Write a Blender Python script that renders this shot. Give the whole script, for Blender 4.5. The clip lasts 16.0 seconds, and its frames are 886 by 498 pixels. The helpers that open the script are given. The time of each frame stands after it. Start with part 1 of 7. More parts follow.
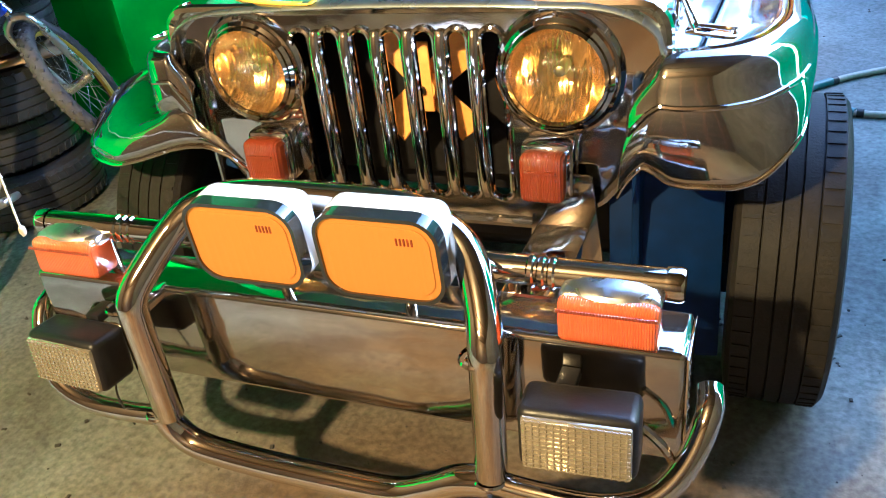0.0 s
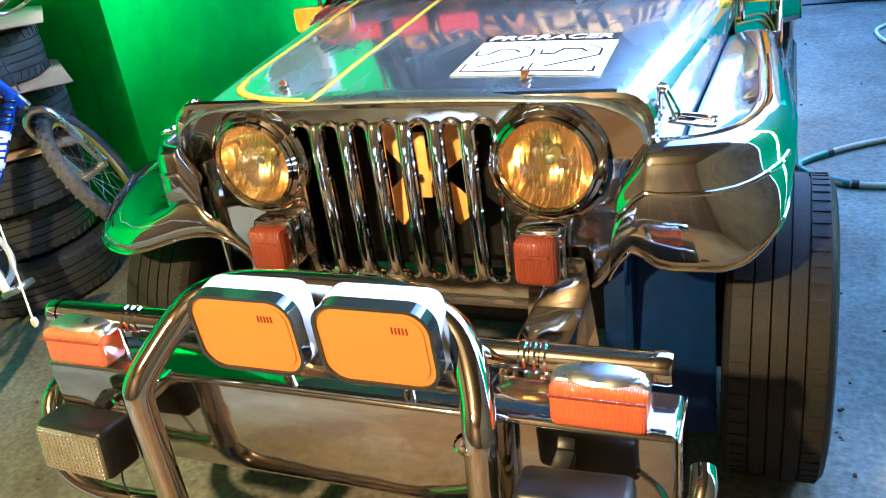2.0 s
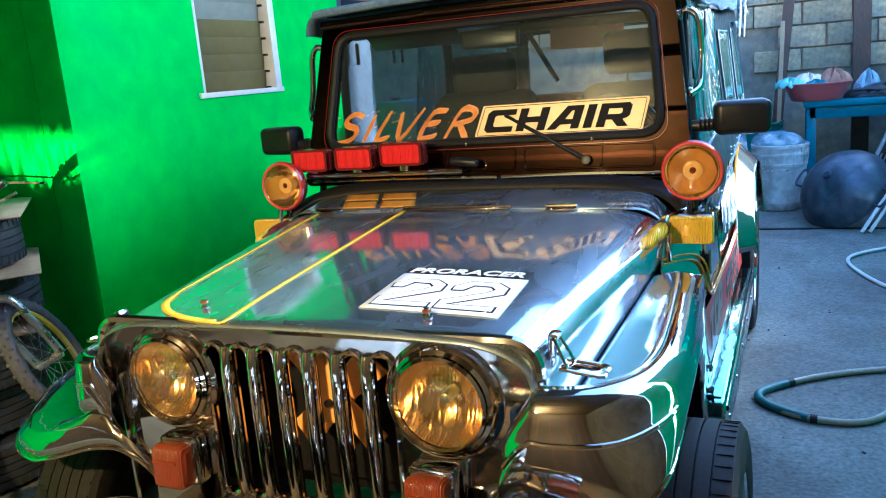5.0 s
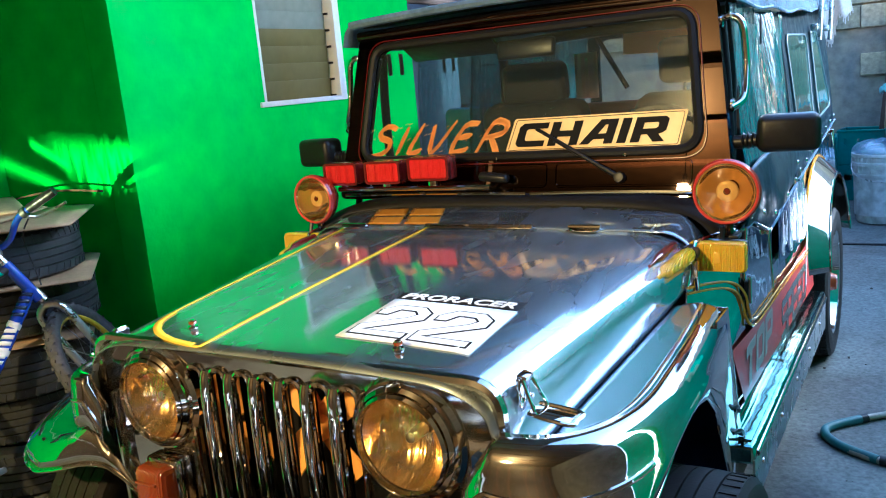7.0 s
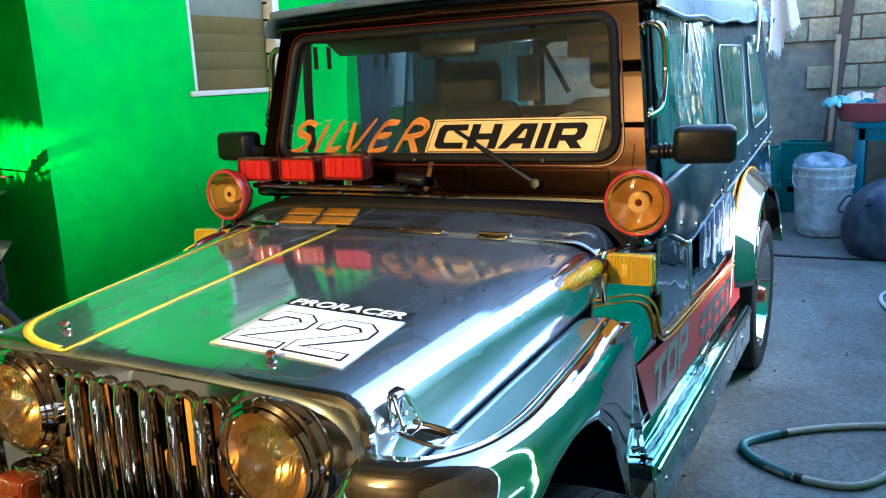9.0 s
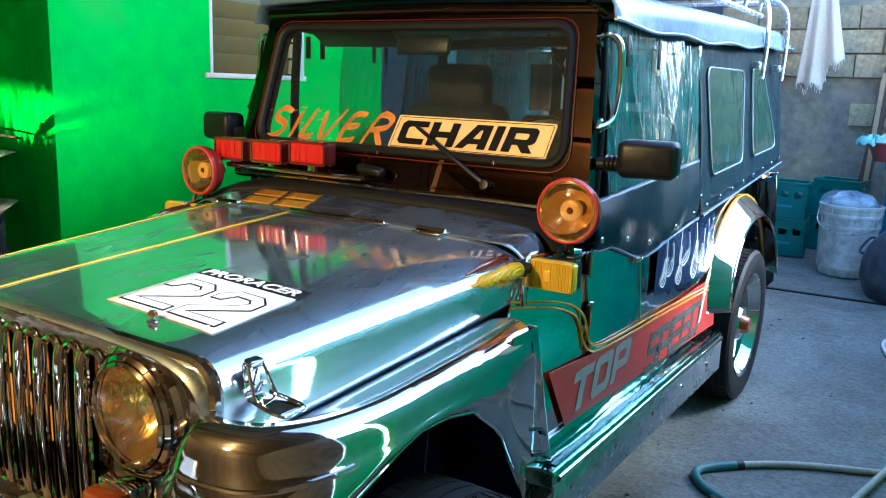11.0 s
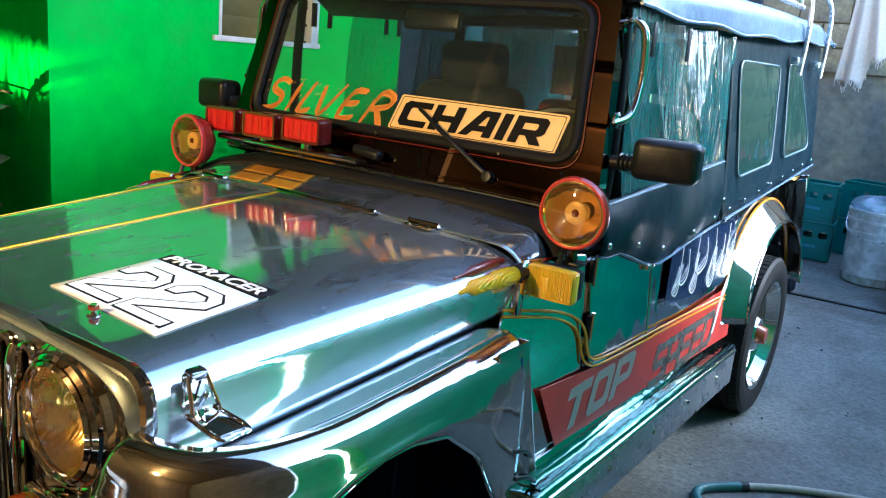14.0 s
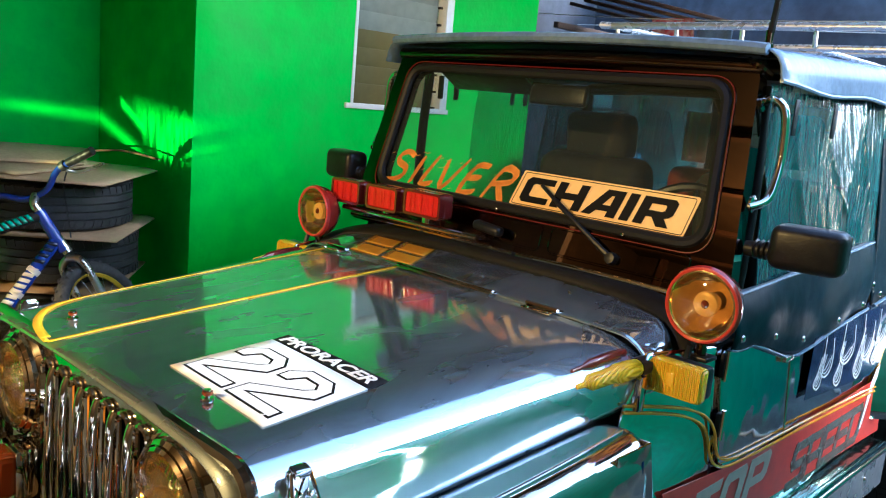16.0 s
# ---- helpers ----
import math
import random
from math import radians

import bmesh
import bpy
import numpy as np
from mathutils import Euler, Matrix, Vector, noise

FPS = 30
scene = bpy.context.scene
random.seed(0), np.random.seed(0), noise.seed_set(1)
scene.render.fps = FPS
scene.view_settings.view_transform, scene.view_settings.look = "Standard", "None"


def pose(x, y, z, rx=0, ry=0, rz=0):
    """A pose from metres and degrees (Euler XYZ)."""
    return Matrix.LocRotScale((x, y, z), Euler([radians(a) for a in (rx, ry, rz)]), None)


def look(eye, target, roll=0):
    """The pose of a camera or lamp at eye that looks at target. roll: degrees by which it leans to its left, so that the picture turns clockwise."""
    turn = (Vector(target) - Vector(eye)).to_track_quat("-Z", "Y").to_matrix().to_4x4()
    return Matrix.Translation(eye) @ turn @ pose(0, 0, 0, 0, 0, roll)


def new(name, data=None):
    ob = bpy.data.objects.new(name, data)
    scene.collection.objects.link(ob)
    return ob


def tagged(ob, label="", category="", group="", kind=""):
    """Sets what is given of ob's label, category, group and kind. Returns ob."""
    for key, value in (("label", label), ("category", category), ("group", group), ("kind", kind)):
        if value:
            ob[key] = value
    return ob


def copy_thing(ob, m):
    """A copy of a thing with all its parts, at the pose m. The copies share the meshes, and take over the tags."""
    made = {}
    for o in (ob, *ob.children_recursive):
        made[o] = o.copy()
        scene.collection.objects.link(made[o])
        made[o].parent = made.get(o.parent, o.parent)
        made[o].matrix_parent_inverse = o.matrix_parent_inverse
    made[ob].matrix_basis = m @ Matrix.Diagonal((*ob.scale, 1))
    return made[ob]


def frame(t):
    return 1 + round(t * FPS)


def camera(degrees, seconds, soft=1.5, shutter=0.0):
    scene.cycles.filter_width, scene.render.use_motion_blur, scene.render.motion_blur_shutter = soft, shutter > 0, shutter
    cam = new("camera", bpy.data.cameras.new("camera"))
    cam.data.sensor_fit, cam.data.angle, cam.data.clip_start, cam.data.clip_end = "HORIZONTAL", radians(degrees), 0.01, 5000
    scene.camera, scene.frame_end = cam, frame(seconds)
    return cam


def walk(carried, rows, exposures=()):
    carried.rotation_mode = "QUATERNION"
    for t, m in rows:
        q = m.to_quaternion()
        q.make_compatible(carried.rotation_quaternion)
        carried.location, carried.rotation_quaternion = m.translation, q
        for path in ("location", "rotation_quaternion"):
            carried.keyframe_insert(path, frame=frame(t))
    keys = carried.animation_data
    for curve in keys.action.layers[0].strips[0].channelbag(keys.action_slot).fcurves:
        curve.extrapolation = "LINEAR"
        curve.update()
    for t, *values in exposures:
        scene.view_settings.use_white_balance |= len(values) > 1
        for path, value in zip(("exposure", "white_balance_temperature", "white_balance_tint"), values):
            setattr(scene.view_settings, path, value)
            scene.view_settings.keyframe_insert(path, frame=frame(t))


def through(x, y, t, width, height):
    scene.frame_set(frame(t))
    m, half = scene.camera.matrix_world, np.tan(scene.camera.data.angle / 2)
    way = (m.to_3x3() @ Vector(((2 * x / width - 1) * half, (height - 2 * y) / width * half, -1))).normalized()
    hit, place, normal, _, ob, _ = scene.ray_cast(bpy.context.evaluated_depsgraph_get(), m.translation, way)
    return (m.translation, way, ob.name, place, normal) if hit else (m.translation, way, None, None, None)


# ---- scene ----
cam = camera(57.0, 16.0, 1.1)
PATH = [
    (0, (0.683, -1.366, 1.338), (-0.031, 0.21, 0.336), -7.3),
    (0.5, (0.667, -1.376, 1.331), (-0.106, 0.133, 0.272), -7.5),
    (1, (0.673, -1.38, 1.339), (-0.145, 0.105, 0.278), -8.0),
    (1.5, (0.701, -1.378, 1.366), (-0.106, 0.179, 0.403), -8.7),
    (2, (0.723, -1.379, 1.382), (-0.029, 0.267, 0.531), -8.4),
    (2.5, (0.742, -1.395, 1.399), (0.03, 0.328, 0.673), -7.7),
    (3, (0.783, -1.378, 1.419), (0.088, 0.401, 0.823), -6.9),
    (3.5, (0.807, -1.361, 1.427), (0.11, 0.439, 0.904), -6.2),
    (4, (0.838, -1.349, 1.435), (0.132, 0.466, 0.98), -5.5),
    (6.5, (1.072, -1.116, 1.462), (0.086, 0.578, 1.062), -5.0),
    (7, (1.107, -1.078, 1.463), (0.085, 0.594, 1.065), -5.2),
    (7.5, (1.119, -1.072, 1.469), (0.158, 0.64, 1.087), -4.9),
    (8, (1.095, -1.04, 1.474), (0.223, 0.711, 1.059), -4.0),
    (10.5, (1.444, -0.825, 1.426), (0.359, 0.806, 1.022), 0.3),
    (11, (1.48, -0.818, 1.426), (0.423, 0.834, 1.032), 2.0),
    (11.5, (1.498, -0.813, 1.423), (0.456, 0.851, 1.042), 3.0),
    (12, (1.511, -0.81, 1.425), (0.472, 0.85, 1.018), 3.3),
    (12.5, (1.494, -0.779, 1.437), (0.473, 0.888, 1.013), 3.4),
    (13, (1.444, -0.733, 1.438), (0.449, 0.95, 1.021), 4.4),
    (13.5, (1.417, -0.697, 1.43), (0.408, 0.967, 0.968), 4.9),
    (14, (1.434, -0.631, 1.449), (0.348, 0.984, 0.989), 5.3),
    (14.5, (1.439, -0.59, 1.463), (0.277, 0.983, 1.048), 5.4),
    (15, (1.416, -0.586, 1.479), (0.169, 0.929, 1.089), 5.9),
    (15.5, (1.405, -0.578, 1.505), (0.103, 0.895, 1.141), 6.6),
    (16, (1.404, -0.574, 1.508), (0.058, 0.86, 1.146), 5.1),
]
walk(cam, [(t, look(eye, target, roll)) for t, eye, target, roll in PATH], [(0, 3.82, 4650, 9), (1.6, 3.90, 4500, 7), (3.2, 3.42, 4500, 4), (8, 3.05, 4950, 4), (12.5, 3.02, 5200, 6), (16, 2.78, 5400, 7)])

# ---- light ----
world = bpy.data.worlds.new("sky")
scene.world = world
world.use_nodes = True
wn, wl = world.node_tree.nodes, world.node_tree.links
sky = wn.new("ShaderNodeTexSky")
sky.sky_type, sky.sun_disc = "NISHITA", False
sky.sun_elevation, sky.sun_rotation = radians(33), radians(51)
wl.new(sky.outputs["Color"], wn["Background"].inputs["Color"])
wn["Background"].inputs["Strength"].default_value = 0.15

sun = new("sun", bpy.data.lights.new("sun", "SUN"))
sun.data.energy, sun.data.angle, sun.data.color = 0.7, radians(20), (1.0, 0.98, 0.95)
sun.matrix_world = look((6.5, 5.3, 5.45), (0, 0, 0))

bulb_light = new("bulb_light", bpy.data.lights.new("bulb_light", "POINT"))
bulb_light.data.energy, bulb_light.data.color, bulb_light.data.shadow_soft_size = 74, (1.0, 0.60, 0.19), 0.05
bulb_light.location = (-0.45, -2.45, 2.30)

# added spot lamp in place of sunlight thrown back by the chrome bumper end onto the wall corner: a ragged bright patch
# and a long thin streak
glint = new("glint_light", bpy.data.lights.new("glint_light", "SPOT"))
glint.data.energy, glint.data.color, glint.data.shadow_soft_size = 110, (1.0, 0.93, 0.35), 0.004
glint.data.spot_size, glint.data.spot_blend = radians(60), 0.3
glint.data.use_nodes = True
gn, gk = glint.data.node_tree.nodes, glint.data.node_tree.links


def g_math(op, *args, clamp=False):
    k = gn.new("ShaderNodeMath")
    k.operation, k.use_clamp = op, clamp
    for sock, v in zip(k.inputs, args):
        if isinstance(v, (int, float)):
            sock.default_value = v
        else:
            gk.new(v, sock)
    return k.outputs[0]


def g_step(v, lo, hi):
    k = gn.new("ShaderNodeMapRange")
    k.interpolation_type = "SMOOTHSTEP"
    k.inputs["From Min"].default_value, k.inputs["From Max"].default_value = min(lo, hi), max(lo, hi)
    k.inputs["To Min"].default_value, k.inputs["To Max"].default_value = (0.0, 1.0) if lo < hi else (1.0, 0.0)
    gk.new(v, k.inputs["Value"])
    return k.outputs["Result"]


g_co, g_sep = gn.new("ShaderNodeTexCoord"), gn.new("ShaderNodeSeparateXYZ")
gk.new(g_co.outputs["Normal"], g_sep.inputs[0])
g_x, g_y = g_math("DIVIDE", g_sep.outputs["X"], 1.59), g_math("DIVIDE", g_sep.outputs["Y"], 1.59)
g_mp, g_no = gn.new("ShaderNodeMapping"), gn.new("ShaderNodeTexNoise")
g_mp.inputs["Scale"].default_value = (60, 9, 1)
g_no.inputs["Scale"].default_value, g_no.inputs["Detail"].default_value = 1.0, 4
gk.new(g_co.outputs["Normal"], g_mp.inputs["Vector"])
gk.new(g_mp.outputs["Vector"], g_no.inputs["Vector"])
g_ragged = g_math("MULTIPLY", g_math("SUBTRACT", g_no.outputs["Fac"], 0.5), 0.05)
g_up = g_math("ADD", g_y, g_ragged)
g_patch = g_math("MULTIPLY", g_step(g_up, -0.042, -0.018), g_step(g_up, 0.048, 0.012))
g_patch = g_math("MULTIPLY", g_patch, g_step(g_math("ADD", g_x, g_math("MULTIPLY", g_y, 0.9)), -0.125, -0.075))
g_patch = g_math("MULTIPLY", g_patch, g_step(g_x, 0.075, 0.034))
g_patch = g_math("MULTIPLY", g_patch, g_math("ADD", 0.25, g_math("MULTIPLY", g_step(g_no.outputs["Fac"], 0.36, 0.66), 0.9)))


def g_streak(slope, base, width, x0, x1, x2, x3):
    d = g_math("DIVIDE", g_math("SUBTRACT", g_math("SUBTRACT", g_y, base), g_math("MULTIPLY", g_x, slope)), width)
    k = g_math("POWER", 2.718, g_math("MULTIPLY", g_math("MULTIPLY", d, d), -1.0))
    return g_math("MULTIPLY", k, g_math("MULTIPLY", g_step(g_x, x0, x1), g_step(g_x, x3, x2)))


g_all = g_math("ADD", g_patch, g_math("MULTIPLY", g_streak(-0.347, -0.0725, 0.0085, -0.42, -0.26, -0.13, -0.09), 0.55))
g_all = g_math("ADD", g_all, g_math("MULTIPLY", g_streak(-0.48, -0.047, 0.006, -0.165, -0.155, -0.11, -0.085), 0.9))
gk.new(g_all, gn["Emission"].inputs["Strength"])
glint.matrix_world = look((-1.30, -0.585, 1.055), (-1.86, 1.19, 1.24))


# ---- materials ----
def shader(name, base=(0.5, 0.5, 0.5), rough=0.5, metal=0.0, grain=0.0, grain_size=40.0, second=None, patch=3.0, amount=0.5,
           bump=0.0, bump_size=60.0, wave=0.0, wave_size=4.0, rough_vary=0.0, spec=0.5, coat=0.0, random_tint=0.0, stretch=(1, 1, 1), haze=0.0, haze_rough=0.45):
    """A principled surface with large patches, fine grain, roughness variation, fine relief and slow waviness."""
    m = bpy.data.materials.new(name)
    m.use_nodes = True
    n, l = m.node_tree.nodes, m.node_tree.links
    b = n["Principled BSDF"]
    b.inputs["Roughness"].default_value, b.inputs["Metallic"].default_value = rough, metal
    b.inputs["Specular IOR Level"].default_value = spec
    b.inputs["Coat Weight"].default_value = coat
    b.inputs["Coat Roughness"].default_value = 0.06
    co = n.new("ShaderNodeTexCoord")
    mp = n.new("ShaderNodeMapping")
    mp.inputs["Scale"].default_value = stretch
    l.new(co.outputs["Object"], mp.inputs["Vector"])

    def nz(scale, detail=4.0, distort=0.0):
        t = n.new("ShaderNodeTexNoise")
        t.inputs["Scale"].default_value, t.inputs["Detail"].default_value, t.inputs["Distortion"].default_value = scale, detail, distort
        l.new(mp.outputs["Vector"], t.inputs["Vector"])
        return t.outputs["Fac"]

    def ramp(fac, a, c):
        r = n.new("ShaderNodeMapRange")
        r.inputs["From Min"].default_value, r.inputs["From Max"].default_value = a, c
        l.new(fac, r.inputs["Value"])
        return r.outputs["Result"]

    def mixc(fac, a, c, kind="MIX"):
        x = n.new("ShaderNodeMix")
        x.data_type, x.blend_type = "RGBA", kind
        for sock, v in ((x.inputs["Factor"], fac), (x.inputs["A"], a), (x.inputs["B"], c)):
            if isinstance(v, bpy.types.NodeSocket):
                l.new(v, sock)
            elif isinstance(v, (int, float)):
                sock.default_value = v
            else:
                sock.default_value = (*v[:3], 1)
        return x.outputs["Result"]

    col = None
    if second is not None:
        f = n.new("ShaderNodeMath")
        f.operation = "MULTIPLY"
        f.inputs[1].default_value = amount
        l.new(ramp(nz(patch, 6.0, 0.6), 0.38, 0.66), f.inputs[0])
        col = mixc(f.outputs[0], base, second)
    if grain:
        g = ramp(nz(grain_size, 5.0), 0.3, 0.7)
        gcol = mixc(g, tuple(1 - grain for _ in range(3)), (1 + grain * 0.4,) * 3)
        col = mixc(1.0, col if col is not None else base, gcol, "MULTIPLY")
    if random_tint:
        info = n.new("ShaderNodeObjectInfo")
        r = n.new("ShaderNodeMapRange")
        r.inputs["To Min"].default_value, r.inputs["To Max"].default_value = 1 - random_tint, 1 + random_tint
        l.new(info.outputs["Random"], r.inputs["Value"])
        comb = n.new("ShaderNodeCombineColor")
        for k in ("Red", "Green", "Blue"):
            l.new(r.outputs["Result"], comb.inputs[k])
        col = mixc(1.0, col if col is not None else base, comb.outputs["Color"], "MULTIPLY")
    if col is not None:
        l.new(col, b.inputs["Base Color"])
    else:
        b.inputs["Base Color"].default_value = (*base, 1)
    if rough_vary:
        r = n.new("ShaderNodeMapRange")
        r.inputs["From Min"].default_value, r.inputs["From Max"].default_value = 0.35, 0.75
        r.inputs["To Min"].default_value, r.inputs["To Max"].default_value = max(0, rough - rough_vary * 0.4), rough + rough_vary
        l.new(nz(grain_size * 0.4, 7.0, 0.4), r.inputs["Value"])
        l.new(r.outputs["Result"], b.inputs["Roughness"])
    normal = None
    for strength, size, dist in ((wave, wave_size, 0.02), (bump, bump_size, 0.004)):
        if strength:
            k = n.new("ShaderNodeBump")
            k.inputs["Strength"].default_value, k.inputs["Distance"].default_value = strength, dist
            l.new(nz(size, 2.0 if size < 20 else 6.0), k.inputs["Height"])
            if normal is not None:
                l.new(normal, k.inputs["Normal"])
            normal = k.outputs["Normal"]
    if normal is not None:
        l.new(normal, b.inputs["Normal"])
    if haze:
        # dust and fine scratches spread part of the mirror image
        wide, mx = n.new("ShaderNodeBsdfPrincipled"), n.new("ShaderNodeMixShader")
        wide.inputs["Base Color"].default_value = (*base, 1)
        wide.inputs["Metallic"].default_value, wide.inputs["Roughness"].default_value = metal, haze_rough
        hz = n.new("ShaderNodeMapRange")
        hz.inputs["From Min"].default_value, hz.inputs["From Max"].default_value = 0.3, 0.7
        hz.inputs["To Min"].default_value, hz.inputs["To Max"].default_value = haze * 0.65, haze * 1.35
        l.new(nz(6.0, 6.0, 0.8), hz.inputs["Value"])
        l.new(hz.outputs["Result"], mx.inputs[0])
        l.new(b.outputs[0], mx.inputs[1])
        l.new(wide.outputs[0], mx.inputs[2])
        l.new(mx.outputs[0], n["Material Output"].inputs["Surface"])
    return m


def clear(name, tint=(1, 1, 1), gloss=0.12, rough=0.02, bump=0.0, bump_size=30.0, glow=None, glow_strength=0.0, haze=0.0, haze_colour=(0.5, 0.6, 0.6), stretch=(1, 1, 1), flutes=0.0):
    """A thin clear or coloured pane: it lets light through, and mirrors a little more at grazing angles."""
    m = bpy.data.materials.new(name)
    m.use_nodes = True
    n, l = m.node_tree.nodes, m.node_tree.links
    n.remove(n["Principled BSDF"])
    out = n["Material Output"]
    tr, gl, mix = n.new("ShaderNodeBsdfTransparent"), n.new("ShaderNodeBsdfGlossy"), n.new("ShaderNodeMixShader")
    tr.inputs["Color"].default_value = (*tint, 1)
    gl.inputs["Roughness"].default_value = rough
    gl.inputs["Color"].default_value = (0.95, 0.95, 0.95, 1)
    fr, pw = n.new("ShaderNodeLayerWeight"), n.new("ShaderNodeMath")
    fr.inputs["Blend"].default_value = 0.5
    pw.operation = "POWER"
    pw.inputs[1].default_value = 4.5
    add = n.new("ShaderNodeMath")
    add.operation, add.use_clamp = "ADD", True
    add.inputs[1].default_value = gloss + 0.03
    l.new(fr.outputs["Facing"], pw.inputs[0])
    l.new(pw.outputs[0], add.inputs[0])
    l.new(add.outputs[0], mix.inputs[0])
    l.new(tr.outputs[0], mix.inputs[1])
    l.new(gl.outputs[0], mix.inputs[2])
    last = mix.outputs[0]
    if haze:
        di, mx = n.new("ShaderNodeBsdfDiffuse"), n.new("ShaderNodeMixShader")
        di.inputs["Color"].default_value = (*haze_colour, 1)
        mx.inputs[0].default_value = haze
        l.new(last, mx.inputs[1])
        l.new(di.outputs[0], mx.inputs[2])
        last = mx.outputs[0]
    if bump or flutes:
        co, mp = n.new("ShaderNodeTexCoord"), n.new("ShaderNodeMapping")
        mp.inputs["Scale"].default_value = stretch
        l.new(co.outputs["Object"], mp.inputs["Vector"])
        k = n.new("ShaderNodeBump")
        k.inputs["Distance"].default_value = 0.01
        if flutes:
            t = n.new("ShaderNodeTexWave")
            t.inputs["Scale"].default_value, t.inputs["Distortion"].default_value = flutes, 0.3
            k.inputs["Strength"].default_value = 0.5
        else:
            t = n.new("ShaderNodeTexNoise")
            t.inputs["Scale"].default_value = bump_size
            k.inputs["Strength"].default_value = bump
        l.new(mp.outputs["Vector"], t.inputs["Vector"])
        l.new(t.outputs["Fac"], k.inputs["Height"])
        l.new(k.outputs["Normal"], gl.inputs["Normal"])
    if glow is not None:
        em, ad = n.new("ShaderNodeEmission"), n.new("ShaderNodeAddShader")
        em.inputs["Color"].default_value = (*glow, 1)
        em.inputs["Strength"].default_value = glow_strength
        l.new(last, ad.inputs[0])
        l.new(em.outputs[0], ad.inputs[1])
        last = ad.outputs[0]
    l.new(last, out.inputs["Surface"])
    return m


def lens_plastic(name, base, rough=0.12, through=0.55, flutes=90.0, axis=(1, 0, 0), strength=0.5):
    """Moulded coloured lamp plastic with fine flutes."""
    m = bpy.data.materials.new(name)
    m.use_nodes = True
    n, l = m.node_tree.nodes, m.node_tree.links
    b = n["Principled BSDF"]
    b.inputs["Base Color"].default_value = (*base, 1)
    b.inputs["Roughness"].default_value = rough
    b.inputs["Subsurface Weight"].default_value = through
    b.inputs["Subsurface Radius"].default_value = (0.02, 0.01, 0.004)
    b.inputs["Coat Weight"].default_value = 0.6
    co, mp, t, k = n.new("ShaderNodeTexCoord"), n.new("ShaderNodeMapping"), n.new("ShaderNodeTexWave"), n.new("ShaderNodeBump")
    mp.inputs["Scale"].default_value = axis
    t.inputs["Scale"].default_value = flutes
    k.inputs["Strength"].default_value, k.inputs["Distance"].default_value = strength, 0.003
    l.new(co.outputs["Object"], mp.inputs["Vector"])
    l.new(mp.outputs["Vector"], t.inputs["Vector"])
    l.new(t.outputs["Fac"], k.inputs["Height"])
    l.new(k.outputs["Normal"], b.inputs["Normal"])
    return m


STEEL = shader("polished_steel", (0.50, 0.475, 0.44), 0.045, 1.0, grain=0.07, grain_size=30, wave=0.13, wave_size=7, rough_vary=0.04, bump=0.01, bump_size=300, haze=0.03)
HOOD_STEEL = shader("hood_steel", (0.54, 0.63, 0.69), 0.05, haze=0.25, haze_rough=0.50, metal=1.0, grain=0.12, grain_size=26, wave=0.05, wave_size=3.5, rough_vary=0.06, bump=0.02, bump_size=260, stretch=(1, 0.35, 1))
# the fender's steel again, sky brightness on its top put into a paler colour
TOP_STEEL = shader("sky_bright_top_steel", (0.66, 0.70, 0.74), 0.05, 1.0, grain=0.10, grain_size=28, wave=0.10, wave_size=5, rough_vary=0.08, haze=0.18, haze_rough=0.45)
# the green yard wall's reflection is put into this steel's colour
STEP_STEEL = shader("green_reflection_steel", (0.24, 0.46, 0.42), 0.10, 1.0, grain=0.3, grain_size=60, wave=0.3, wave_size=9, rough_vary=0.12)
CHROME = shader("chrome", (0.66, 0.61, 0.54), 0.03, 1.0, grain=0.04, grain_size=60, rough_vary=0.04)
BRONZE = shader("bronze_steel", (0.125, 0.080, 0.058), 0.012, 1.0, grain=0.06, grain_size=30, wave=0.008, wave_size=5, rough_vary=0.01)
RUBBER = shader("tyre_rubber", (0.009, 0.009, 0.010), 0.62, 0, spec=0.25, grain=0.3, grain_size=70, second=(0.020, 0.016, 0.012), patch=6, amount=0.55, bump=0.25, bump_size=180)
# paler rubber for the tyre stack, bluish daylight put into its colour
SHEEN_RUBBER = shader("bluish_sheen_rubber", (0.030, 0.034, 0.040), 0.36, 0, grain=0.3, grain_size=70, second=(0.05, 0.05, 0.05), patch=6, amount=0.5, bump=0.2, bump_size=140, rough_vary=0.1)
BIKE_RUBBER = shader("bicycle_rubber", (0.085, 0.085, 0.088), 0.75, 0, grain=0.3, grain_size=60, bump=0.3, bump_size=120)
NAVY = shader("navy_paint", (0.003, 0.018, 0.085), 0.5, 0, spec=0.12, grain=0.3, grain_size=20, second=(0.006, 0.014, 0.045), patch=5, amount=0.5)
BLACK = shader("black_plastic", (0.010, 0.010, 0.012), 0.34, 0, spec=0.3, grain=0.25, grain_size=90, bump=0.1, bump_size=220, rough_vary=0.12)
GLOSS_BLACK = shader("gloss_black", (0.012, 0.016, 0.018), 0.10, 0, grain=0.2, grain_size=60, coat=0.8, wave=0.05)
BLACK_TRIM = shader("black_trim", (0.012, 0.011, 0.012), 0.5, 0, spec=0.2, grain=0.2, grain_size=60, bump=0.12, bump_size=200)
VINYL = shader("navy_vinyl", (0.003, 0.016, 0.026), 0.36, 0, spec=0.12, grain=0.2, grain_size=50, second=(0.005, 0.018, 0.028), patch=3, amount=0.5, bump=0.12, bump_size=240, wave=0.35, wave_size=6, rough_vary=0.14)
